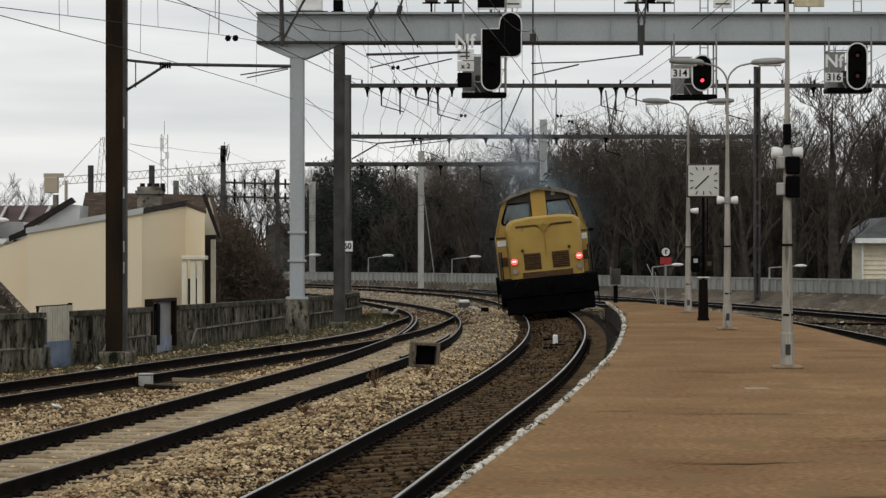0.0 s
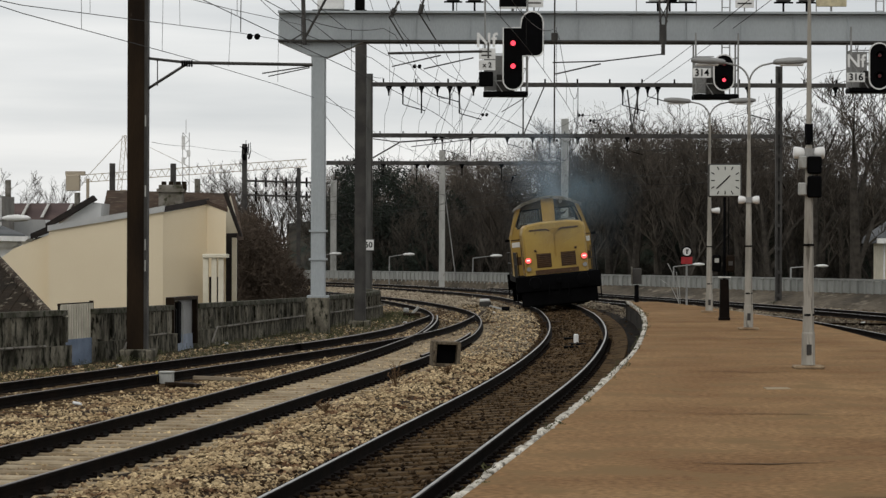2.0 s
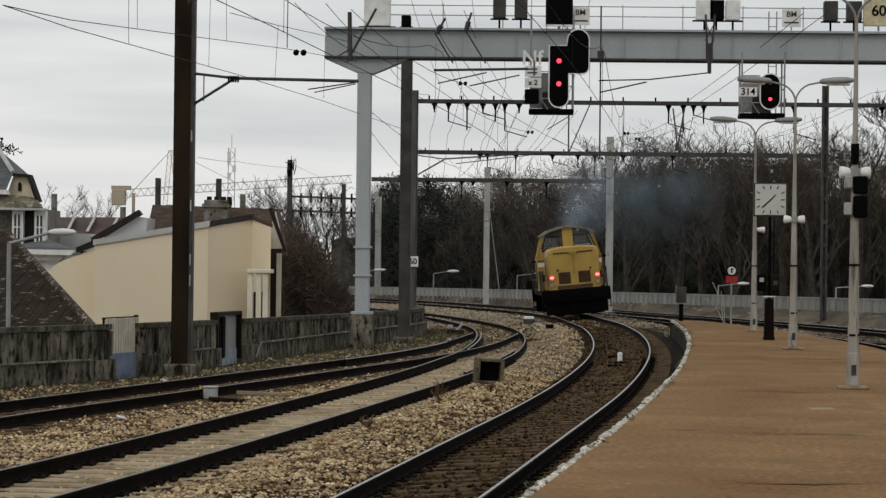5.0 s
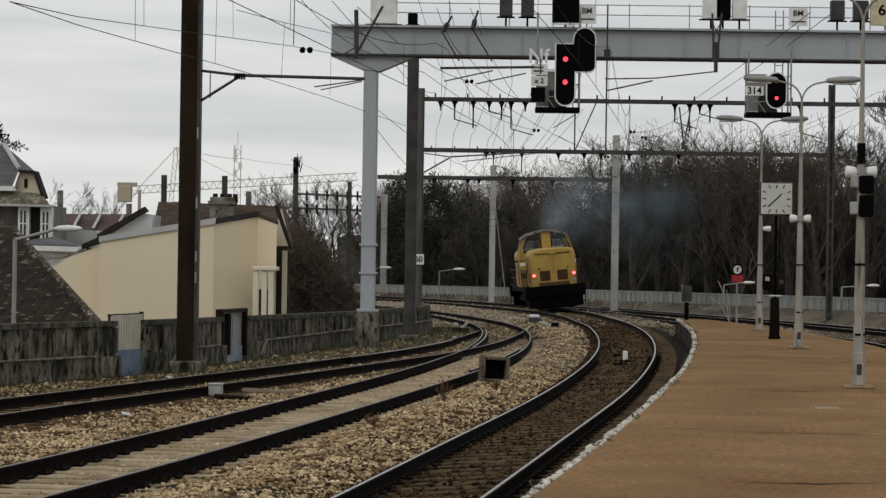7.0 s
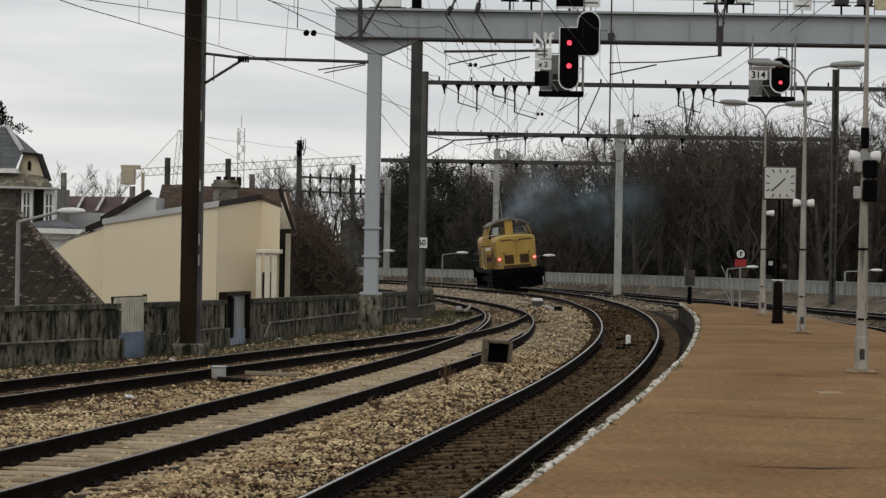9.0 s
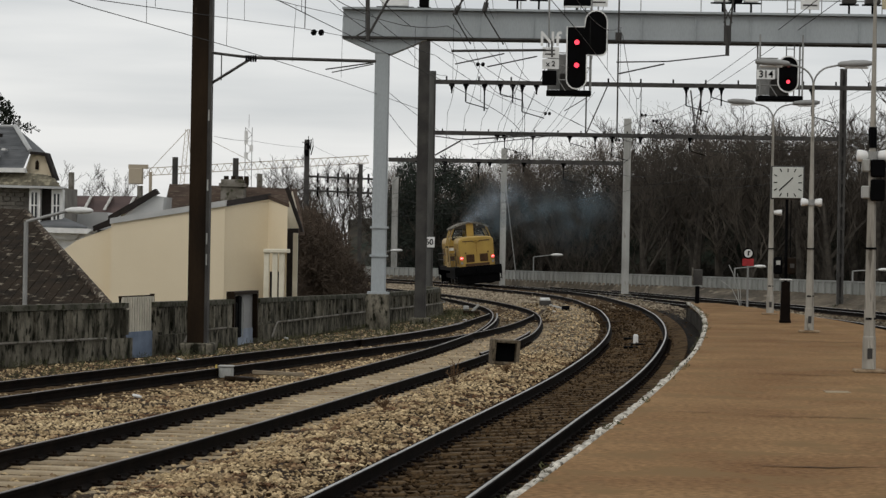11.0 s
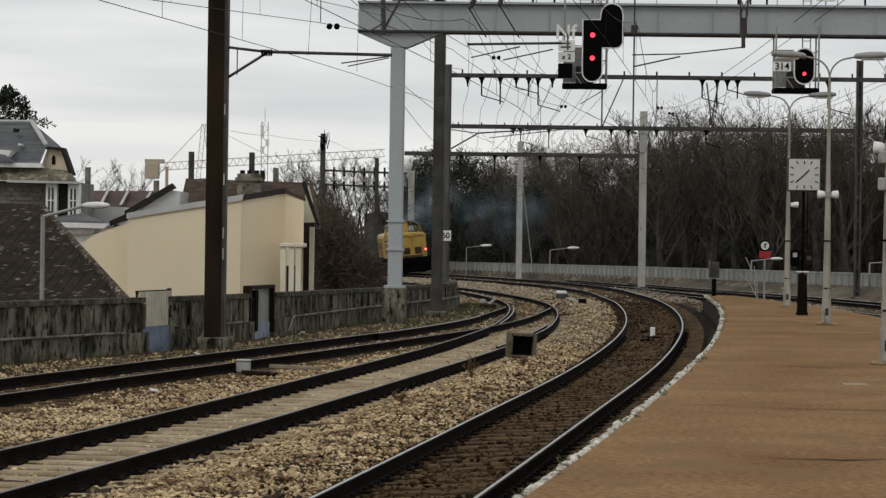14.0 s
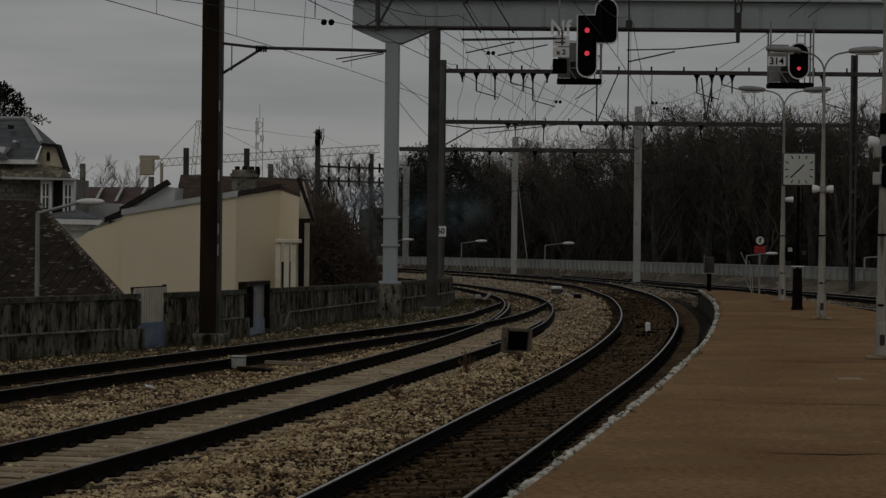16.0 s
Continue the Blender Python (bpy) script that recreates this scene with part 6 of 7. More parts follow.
part("backing", Shape().box(0, 0.06, 0.77, 1.8, 0.02, 0.76), VERGE, gt)
part("blue_plate", Shape().box(0, -0.02, 0.02, 1.85, 0.05, 0.8, c=0.006), material("faded_blue_paint", (0.19, 0.235, 0.31), (0.13, 0.165, 0.225), scale=3), gt, "faded blue metal plate")
op = thing("service_cabinet", "dark frame with grey panel and black equipment in the wall", "cabinet")
op.matrix_basis = Matrix.Translation((wall_line(59.8), 59.8, level(59) - 0.1)) @ Matrix.Rotation(-heading(wall_line, 59.8) + math.pi / 2, 4, "Z")
part("frame", Shape().box(0, 0, 1.12, 2.2, 0.2, 0.08).box(-1.05, 0, 0.55, 0.1, 0.2, 1.1).box(1.05, 0, 0.55, 0.1, 0.2, 1.1), BROWNSTEEL, op)
part("panel", Shape().box(0.4, 0.05, 0.65, 1.2, 0.05, 0.9), GALV, op, "grey panel")
part("lower_plate", Shape().box(0.0, 0.03, -0.05, 2.1, 0.05, 0.6), material("pale_blue_plate", (0.28, 0.32, 0.38), scale=3), op)
part("back", Shape().box(-0.4, 0.08, 0.6, 1.2, 0.05, 1.1), CREAM2, op)
part("equipment", Shape().box(-0.45, -0.02, 0.55, 0.3, 0.1, 1.0, c=0.03).box(-0.75, -0.02, 0.5, 0.16, 0.1, 0.8, c=0.03), BLACK, op, "black upright equipment")
part("cable", Shape().path([(-0.3, -0.09, 0.05), (-0.26, -0.1, 0.4), (-0.27, -0.1, 0.85), (-0.35, -0.09, 1.0)], 0.014), PALE, op, "white looped cable")

# ---- street lamps beyond the walls ----
def street_lamp(p_head, p_elbow, y, base, mat_post, label):
    """A slim post with a level arm and a flat pale head."""
    hx, hz = p_head
    ex, ez = p_elbow
    sl_ = thing("street_lamp", label, "street lamp", pose(ex, y, base), "street lamps")
    part("post", Shape().tube((0, 0, 0), (0, 0, ez - base), 0.06, 0.05), mat_post, sl_)
    part("arm", Shape().tube((0, 0, ez - base), (hx - ex, 0, hz - base), 0.035), mat_post, sl_)
    d = 1 if hx > ex else -1
    k = max(0.86, y / 150)
    rows = []
    for u, w, h in ((-0.05, 0.05, 0.03), (0.1, 0.12, 0.08), (0.35, 0.16, 0.1), (0.6, 0.12, 0.07), (0.68, 0.05, 0.02)):
        rows.append([(hx - ex + d * u * k, w * k * math.cos(a), hz - base + 0.02 + h * k * math.sin(a)) for a in np.linspace(0, 2 * math.pi, 10, endpoint=False)])
    part("head", Shape().sweep(rows), WHITE, sl_, "pale flat lamp head", smooth=True)
    return sl_


for hxp, hyp, exp_, eyp, yy in ((678, 453, 652, 457, 207), (832, 455, 800, 459, 190), (1190, 469, 1155, 473, 160), (1408, 471, 1362, 474, 140), (548, 452, 535, 455, 225)):
    c = yy / 4400
    street_lamp(((hxp - 784) * c, 2.25 + (441 - hyp) * c), ((exp_ - 784) * c, 2.25 + (441 - eyp) * c), yy, -4.5, GALV, "slim grey street lamp with a pale head behind the parapet")
street_lamp((-10.19, 55.00, 2.86)[::2], (-11.10, 55.00, 2.61)[::2], 55, STREET, GALV, "grey street lamp with an oblong head beside the tiled roof")

# ---- far crane and aerials ----
CRANE = material("crane_pale", (0.42, 0.36, 0.27), (0.36, 0.31, 0.25), scale=0.2)
cr = thing("tower_crane", "pale distant tower crane with lattice jib and hanging ballast", "crane", pose(0, 0, 0))
CYY = 420.0


def lattice(p0, p1, w, n, r=0.08):
    s = Shape()
    p0, p1 = Vector(p0), Vector(p1)
    d = (p1 - p0).normalized()
    u = Vector((0, 0, 1)) if abs(d.z) < 0.7 else Vector((1, 0, 0))
    for o in (-1, 1):
        s.tube(p0 + u * o * w / 2, p1 + u * o * w / 2, r, n=4)
    for k in range(n):
        a, b = p0.lerp(p1, k / n), p0.lerp(p1, (k + 1) / n)
        o = 1 if k % 2 else -1
        s.tube(a + u * o * w / 2, b - u * o * w / 2, r * 0.6, n=4)
    return s


part("jib", lattice((-64.34, 420.00, 13.80), (-26.63, 420.00, 16.57), 1.25, 60, 0.085), CRANE, cr)
part("mast", lattice((-58.3, 420.00, 11.89), (-57.5, 420.00, 21.1), 0.7, 16, 0.06), CRANE, cr)
part("mast", lattice((-55.9, 420.00, 11.89), (-57.2, 420.00, 21.1), 0.7, 16, 0.06), CRANE, cr)
part("tie", Shape().tube((-57.37, 420.00, 21.15), (-63.38, 420.00, 14.56), 0.06, n=4).tube((-57.37, 420.00, 21.15), (-46.20, 420.00, 15.71), 0.05, n=4), CRANE, cr)
part("counterweight", Shape().box(-66.15, 420, 13.04, 2.29, 1.5, 2.67, c=0.1), CRANE, cr, "hanging ballast block")
part("cab_frame", Shape().box(-65.77, 420, 14.66, 3.25, 1.2, 0.7), CRANE, cr)
part("support", Shape().tube((-63.67, 420.00, 13.80), (-63.67, 420.00, 4.25), 0.3, n=6).tube((-57.37, 420, 11.89), (-57.37, 420, -5), 0.9, n=6), CRANE, cr)
at = thing("radio_mast", "thin pale lattice radio mast over the town", "mast")
part("lattice", lattice((-42.58, 380.00, -4.57), (-42.58, 380.00, 19.78), 1.0, 22, 0.07).tube((-42.58, 380.00, 19.61), (-42.58, 380.00, 21.77), 0.05, n=4), GALV, at)
s = Shape()
for v in (250, 262, 275, 288):
    c = 380 / 4400
    s.box((291 - 784) * c + 0.4 * (1 if v % 2 else -1), 380, 2.25 + (441 - v) * c, 0.5, 0.4, 1.0)
part("aerials", s, WHITE, at)

# far masts of the line beyond the bend
for px, top, w in ((395, 258, 0.42), (491, 300, 0.34)):
    yy = 238.0
    h_mast("catenary_mast", (px - 784) / 4400 * yy, yy, -3.5, 2.25 + (441 - top) / 4400 * yy, w * 1.1, DARKSTEEL, "dark steel mast on the far bend", twin=False)
for zz in (325, 350):
    fb = thing("portal_beam", "thin dark far portal beam with insulators", "portal", pose(0, 238, 0), "portals")
    c = 238 / 4400
    part("beam", Shape().tube(((395 - 784) * c, 0, 2.25 + (441 - zz + 2) * c), ((545 - 784) * c, 0, 2.25 + (441 - zz - 2) * c), 0.1), DARKSTEEL, fb)
    s = Shape()
    for k in range(7):
        s.tube(((415 + k * 18 - 784) * c, 0, 2.25 + (441 - zz + 8) * c), ((415 + k * 18 - 784) * c, 0, 2.25 + (441 - zz - 9) * c), 0.1, n=6)
    part("insulators", s, BLACK, fb)
mt = thing("mast_gear", "tangle of switches and wires on a far mast", "mast gear", pose((397 - 784) * 238 / 4400, 237.7, 2.25 + (441 - 272) * 238 / 4400))
part("gear", Shape().box(0.05, 0, 0.1, 0.3, 0.3, 0.5, c=0.05).box(-0.12, 0, -0.5, 0.3, 0.3, 0.6, c=0.05).tube((-0.55, 0, 0.5), (-0.1, 0, 0.35), 0.04).tube((0.3, 0, -0.7), (0.5, 0, 0.1), 0.05).tube((0.5, 0, 0.1), (0.45, 0, 0.9), 0.03).tube((-0.35, 0, -0.6), (-0.3, 0, 0.5), 0.04).tube((-0.3, 0, 0.3), (0.35, 0, 0.45), 0.05).tube((0.25, 0, -0.3), (0.3, 0, 0.8), 0.05).tube((0, 0, 0.4), (0.05, 0, 1.1), 0.03), BLACK, mt)


# ---- trees ----
def grow(seed, height, spread_, levels=4, limbs=6, lean=0.0, first=0.3):
    """Branches of a bare tree: a list of (start, end, r0, r1, level)."""
    rnd = random.Random(seed)
    out = []

    def branch(p, d, length, r, lv):
        n = 4 if lv == 0 else (3 if lv < 3 else 2)
        pts = [p]
        for i in range(n):
            d = (d + Vector((rnd.gauss(0, 0.13), rnd.gauss(0, 0.13), rnd.gauss(0.05, 0.08))) * (0.6 if lv == 0 else 1.3)).normalized()
            pts.append(pts[-1] + d * length / n)
        for i in range(n):
            out.append((pts[i], pts[i + 1], r * (1 - 0.7 * i / n), r * (1 - 0.7 * (i + 1) / n), lv))
        if lv >= levels:
            return
        kids = limbs if lv == 0 else (rnd.randint(4, 6) if lv < 3 else rnd.randint(5, 7))
        for k in range(kids):
            u = (first + (1 - first) * (k + rnd.random() * 0.7) / kids) if lv == 0 else 0.25 + 0.75 * (k + rnd.random()) / kids
            i = min(n - 1, int(u * n))
            q = pts[i].lerp(pts[i + 1], u * n - i)
            az = rnd.uniform(0, 2 * math.pi)
            side = Vector((math.cos(az), math.sin(az), 0))
            dd = (d * rnd.uniform(0.35, 0.8) + side * rnd.uniform(0.5, 1.0) * spread_ + Vector((0, 0, 0.25))).normalized()
            branch(q, dd, length * rnd.uniform(0.38, 0.58), max(0.006, r * (1 - 0.7 * u) * 0.6), lv + 1)

    branch(Vector((0, 0, 0)), Vector((lean, 0, 1)).normalized(), height * 0.72, height * 0.02, 0)
    return out


def tree_meshes(seed, height, spread_, stout=1.0, **k):
    """The trunk with its limbs, and the crown; stout: how thick the wood is."""
    trunk, crown = Shape(), Shape()
    for a, b, r0, r1, lv in grow(seed, height, spread_, **k):
        r0, r1 = r0 * stout, r1 * stout
        if lv < 2:
            trunk.tube(a, b, r0, r1, n=6 if lv == 0 else 4, caps=False)
        else:
            crown.tube(a, b, max(r0 * 0.8, 0.013), max(r1 * 0.8, 0.008), n=3, caps=False)
    top = max(p[2] for p in crown.v)
    for sh in (trunk, crown):
        sh.v = [(p[0] * 10 / top, p[1] * 10 / top, p[2] * 10 / top) for p in sh.v]
    return trunk.data("trunk", BARK), crown.data("crown", TWIG)


def tree(meshes, m, label):
    t = thing("bare_tree", label, "tree", m, "bare trees")
    for name, me in zip(("trunk", "crown"), meshes):
        ob = new(name, me)
        ob.parent = t
    return t


KINDS = [tree_meshes(11 + i, 10.0, sp, levels=lv, limbs=li) for i, (sp, lv, li) in enumerate(((0.8, 4, 7), (0.65, 4, 8), (0.95, 4, 6), (0.55, 4, 8), (0.75, 4, 7)))]
KINDS += [tree_meshes(41 + i, 10.0, sp, stout=1.7, levels=4, limbs=li, first=0.38) for i, (sp, li) in enumerate(((0.7, 6), (0.85, 5), (0.6, 7)))]


def plant(px, py_top, y, base, kind, label="bare winter tree with fine twigs on the wooded bank"):
    """A tree of which the top stands at the given bearing."""
    c = y / 4400
    x, top = (px - 784) * c, 2.25 + (441 - py_top) * c
    h = top - base
    sc_ = h / 10.0
    t = tree(KINDS[kind], pose(x, y, base, 0, 0, random.uniform(0, 360)), label)
    t.scale = (sc_ * random.uniform(0.85, 1.05), sc_ * random.uniform(0.85, 1.05), sc_)
    return t


def skyline(px):
    return np.interp(px, [480, 560, 640, 760, 850, 930, 985, 1080, 1150, 1230, 1300, 1380, 1460, 1568, 1700], [318, 305, 297, 282, 272, 245, 205, 184, 196, 200, 192, 200, 212, 222, 220])


px = 560
i = 0
while px < 1740:
    for row, yy in enumerate((196, 214, 232) if px < 950 else (200, 226)):
        y = yy + max(0, 780 - px) * 0.22 - max(0, (px - 900)) * 0.045 + random.uniform(-6, 6)
        plant(px + random.uniform(-14, 14), skyline(px) + random.uniform(-4, 30) + (20 if row == 0 else 0), y, -4.5, (i * 7 + row * 3) % 5 if px < 950 or row else 5 + i % 3)
        i += 1
    px += 30 if px < 950 else 46
# tall trees with clear trunks on the right
for px, top, y in ((1402, 150, 156), (1478, 95, 150), (1545, 60, 168), (1640, 80, 172)):
    plant(px, top, y, -3.8, 5 + random.randrange(3), "tall bare tree with dark trunk and twisted limbs")
# stout crowns that close the wood between the clock and the tall trees
for px, top, y in ((1000, 222, 182), (1040, 205, 186), (1085, 190, 184), (1128, 204, 180), (1172, 206, 176), (1205, 214, 182), (1238, 204, 178), (1272, 210, 174), (1305, 200, 180), (1340, 208, 172), (1372, 218, 176)):
    plant(px, top, y, -4.2, 5 + random.randrange(3), "stout bare tree with a rounded dark crown")
# trees by the town
for px, top, y in ((22, 303, 420), (44, 308, 440), (-60, 300, 400), (330, 296, 380), (358, 288, 360), (392, 282, 330), (425, 276, 320), (455, 290, 340), (480, 296, 300), (510, 296, 300), (535, 298, 290), (410, 300, 400), (560, 294, 280)):
    plant(px, top, y, -5.0, random.randrange(5), "bare winter tree behind the roofs")

# the wooded bank behind: ground, shrubs and ivy as one mass
s = Shape()
rows = []
for k in range(60):
    px = 470 + k * 24
    y0 = 200 + max(0, 780 - px) * 0.22 - max(0, (px - 900)) * 0.045
    rows.append([])
    for j, (dy, f) in enumerate(((0, 0.0), (8, 0.30), (20, 0.52), (34, 0.66), (46, 0.72), (80, 0.6))):
        y = y0 + dy
        top = 2.25 + (441 - skyline(px)) * (y + 8) / 4400
        rows[-1].append(((px - 784) / 4400 * y, y, -4.8 + (top + 3.0) * f * (1 if px < 960 else 1.04) + 0.8 * noise.noise((px * 0.02, j, 0))))
s.sweep(rows, closed=False)
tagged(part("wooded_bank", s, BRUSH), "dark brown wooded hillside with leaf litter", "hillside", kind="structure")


def brush(name, label, spots, size, mat, seed, wide=0.14):
    """Many thin leaves and sticks round the given spots: x, y, z, radius and how many."""
    rng = np.random.default_rng(seed)
    V = []
    for x, y, z, rx, rz, n in spots:
        p = rng.normal(0, 1, (n, 3))
        p /= np.maximum(1e-6, np.linalg.norm(p, axis=1))[:, None]
        p *= rng.random((n, 1)) ** 0.4
        p = p * np.array([rx, rx, rz]) + np.array([x, y, z])
        d = rng.normal(0, 1, (n, 3)) + np.array([0, 0, 0.5])
        d /= np.linalg.norm(d, axis=1)[:, None]
        e = np.cross(d, rng.normal(0, 1, (n, 3)))
        e /= np.linalg.norm(e, axis=1)[:, None]
        ln = size * (0.5 + rng.random((n, 1)))
        V.append(np.stack([p, p + d * ln + e * ln * wide, p + d * ln - e * ln * wide], 1))
    V = np.concatenate(V).reshape(-1, 3)
    me = bpy.data.meshes.new(name)
    me.from_pydata(V.tolist(), [], np.arange(len(V)).reshape(-1, 3).tolist())
    me.materials.append(mat)
    return tagged(new(name, me), label, "shrubs", kind="stuff")


spots = []
rnd = random.Random(5)
for k in range(420):
    px = rnd.uniform(520, 1720)
    f = rnd.random()
    y = 200 + max(0, 780 - px) * 0.22 - max(0, (px - 900)) * 0.045 + f * 30 + (4 if px < 900 else -2)
    top = 2.25 + (441 - skyline(px)) * (y + 8) / 4400
    z = -4.0 + (top + 3.2) * (f * (0.9 if px < 960 else 0.84)) * rnd.uniform(0.85, 1.1)
    spots.append(((px - 784) / 4400 * y, y, z, rnd.uniform(1.0, 2.3), rnd.uniform(0.8, 1.8), 520))
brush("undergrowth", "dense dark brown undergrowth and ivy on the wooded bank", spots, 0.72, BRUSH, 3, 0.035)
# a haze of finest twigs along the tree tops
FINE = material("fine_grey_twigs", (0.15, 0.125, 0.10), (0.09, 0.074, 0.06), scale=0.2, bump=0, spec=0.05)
spots = []
for k in range(260):
    px = 548 + 1170 * rnd.random() ** 1.6
    y = 212 + max(0, 780 - px) * 0.22 - max(0, (px - 900)) * 0.045 + rnd.uniform(-8, 14)
    z = 2.25 + (441 - skyline(px) - rnd.uniform(8, 62 if px < 950 else 95)) * y / 4400
    spots.append(((px - 784) / 4400 * y, y, z, rnd.uniform(1.1, 2.2), rnd.uniform(0.7, 1.5), 90 if px < 950 else 38))
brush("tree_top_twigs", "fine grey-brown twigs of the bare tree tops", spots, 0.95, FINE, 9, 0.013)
HEDGE = material("brown_hedge", (0.105, 0.08, 0.06), (0.055, 0.043, 0.034), scale=0.5, bump=0, spec=0.05)
spots = []
for k in range(150):
    px, f = rnd.uniform(372, 486), rnd.random()
    y = 108 + rnd.uniform(-5, 9)
    ztop = np.interp(px, [372, 400, 440, 460, 486], [3.6, 3.4, 2.8, 1.5, 0.7])
    spots.append(((px - 784) / 4400 * y, y, -3.5 + (ztop + 3.0) * f, rnd.uniform(0.4, 0.9), rnd.uniform(0.6, 1.2), 900))
brush("hedge", "reddish brown bare hedge behind the concrete wall", spots, 0.42, HEDGE, 4, 0.03)
IVY = material("dark_evergreen", (0.02, 0.028, 0.018), (0.012, 0.016, 0.012), scale=0.6, bump=0)
spots = []
for k in range(170):
    px, f = rnd.uniform(545, 900), rnd.random()
    y = 214 + max(0, 700 - px) * 0.12 + rnd.uniform(-4, 8)
    spots.append(((px - 784) / 4400 * y, y, -3.5 + 13.5 * f * np.interp(px, [545, 640, 900], [1, 0.95, 0.55]), rnd.uniform(1.0, 1.8), rnd.uniform(0.8, 1.4), 260))
brush("evergreen_shrubs", "dark evergreen shrubs before the bare trees", spots, 0.5, IVY, 6, 0.1)
# cedar at the far left
spots = []
for k in range(14):
    u = k / 14
    for sgn in (-1, 1):
        spots.append((-28.09 + sgn * (1.4 * (1 - u) + 0.3) * rnd.random(), 130 + rnd.uniform(-1, 1), 7.87 + u * 1.9, 0.7 * (1.1 - u), 0.07, 55))
brush("cedar", "dark green cedar top above the slate roof", spots, 0.3, IVY, 8)
tr_ = Shape().tube((-28.09, 130, STREET), (-28.09, 130, 9.21), 0.2, 0.03)
tagged(part("cedar_trunk", tr_, BARK), "straight dark cedar trunk", "tree")
# bare white-stemmed sapling by the far platform
sp = thing("sapling", "leafless pale sapling with long thin stems", "tree", pose(10.22, 118, level(118) - 0.3))
part("stems", Shape().path([(0, 0, 0), (-0.1, 0, 0.9), (-0.35, 0, 1.7), (-0.55, 0, 2.1)], 0.02).path([(0, 0, 0.2), (-0.4, 0, 1.0), (-0.9, 0, 1.35)], 0.016).path([(0.05, 0, 0.2), (0.0, 0, 1.0), (-0.15, 0, 1.7)], 0.014), PALE, sp)


# ---- overhead wires ----
def wires(f, y0, y1, supports, label, off=0.0, zc=5.65):
    """A contact wire under a sagging messenger with droppers, along a track."""
    w = thing("overhead_wire", label, "overhead wire", group="overhead wires")
    ys = np.arange(y0, y1, 2.0)

    def stagger(y):
        return off + 0.2 * math.sin(y * 0.09)

    def mess(y):
        lo = max([q for q in supports if q <= y] or [supports[0] - 45])
        hi = min([q for q in supports if q > y] or [supports[-1] + 45])
        u = (y - lo) / (hi - lo)
        return level(y) + zc + 1.35 - 4 * 0.9 * u * (1 - u)

    r = lambda y: 0.005 + 0.00004 * y
    s = Shape().path([beside(f, a, stagger(a), level(a) + zc) for a in ys], [r(a) for a in ys], n=4)
    m = Shape().path([beside(f, a, stagger(a), mess(a)) for a in ys], [r(a) for a in ys], n=4)
    part("contact_wire", s, WIRE, w)
    part("messenger_wire", m, WIRE, w)
    for y in np.arange(y0 + 2, y1, 5.5):
        part("dropper", Shape().tube(beside(f, y, stagger(y), level(y) + zc), beside(f, y, stagger(y), mess(y)), 0.004 + 0.00003 * y, n=4), WIRE, w)
    return w


SUP = [25, 53.3, 72, 100, 140, 172, 205, 235]
wires(track_a, 18, 230, SUP, "thin dark contact and messenger wires over the main track")
wires(track_b, 18, 158, SUP, "thin dark contact and messenger wires over the second track")
wires(track_d, 30, 230, SUP, "thin dark contact and messenger wires beyond the platform")
wires(track_e, 30, 230, SUP, "thin dark contact and messenger wires over the outer track")


def feeder(name, pts, r, label, sag=0.3):
    """A slack line from point to point."""
    q = [Vector(pts[0])]
    for a, b in zip(pts[:-1], pts[1:]):
        a, b = Vector(a), Vector(b)
        q += [a.lerp(b, u) - Vector((0, 0, 4 * sag * u * (1 - u))) for u in np.linspace(0, 1, 9)[1:]]
    s = Shape().path(q, r * 0.55, n=4)
    return tagged(part(name, s, WIRE), label, "cable")


feeder("contact_wire", [(-6.99, 34.00, 5.75), (-7.13, 40.00, 6.14), (-6.75, 50.00, 6.84), (-5.44, 60.00, 7.43), (-4.26, 71.00, 8.01)], 0.013, "thin dark wire over the siding running to the gantry", 0)
feeder("contact_wire", [(-6.99, 34.00, 5.75), (-7.13, 40.00, 6.01), (-6.48, 48.00, 6.21), (-5.94, 54.00, 6.34), (-4.86, 64.00, 6.45), (-3.44, 78.00, 6.52)], 0.013, "thin dark contact wire over the siding", 0)
feeder("messenger_wire", [(-5.22, 46.00, 6.88), (-4.89, 52.00, 7.23), (-4.53, 58.00, 7.61), (-4.26, 66.00, 8.14)], 0.012, "thin dark messenger wire before the gantry", 0)
for top_, foot_ in (((-6.80, 44.00, 7.06), (-6.79, 44.00, 6.11)), ((-6.95, 46.00, 7.28), (-6.94, 46.00, 6.58)), ((-6.21, 54.00, 8.15), (-6.19, 54.00, 7.07)), ((-6.19, 51.00, 7.83), (-6.21, 51.00, 6.28)), ((-4.88, 52.00, 7.23), (-4.94, 52.00, 6.04)), ((-4.49, 60.00, 7.72), (-4.51, 60.00, 6.25))):
    feeder("dropper_wire", [top_, foot_], 0.009, "thin hanging dropper wire", 0)
feeder("dropper_wire", [(-5.40, 60.00, 8.81), (-5.41, 60.00, 7.45)], 0.022, "dark hanging connection wire", 0)
feeder("feeder_cable", [(-5.06, 58.00, 8.33), (-3.67, 72.00, 8.16), (-3.21, 98.00, 8.95)], 0.016, "dark feeder cable running to the gantry")
feeder("feeder_cable", [(-4.34, 58.00, 8.33), (-2.76, 74.00, 7.90), (0.90, 110.00, 8.15)], 0.016, "dark feeder cable past the gantry")
feeder("feeder_cable", [(-4.00, 62.00, 8.60), (-1.72, 90.00, 8.82), (5.12, 140.00, 8.33)], 0.018, "dark feeder cable past the gantry")
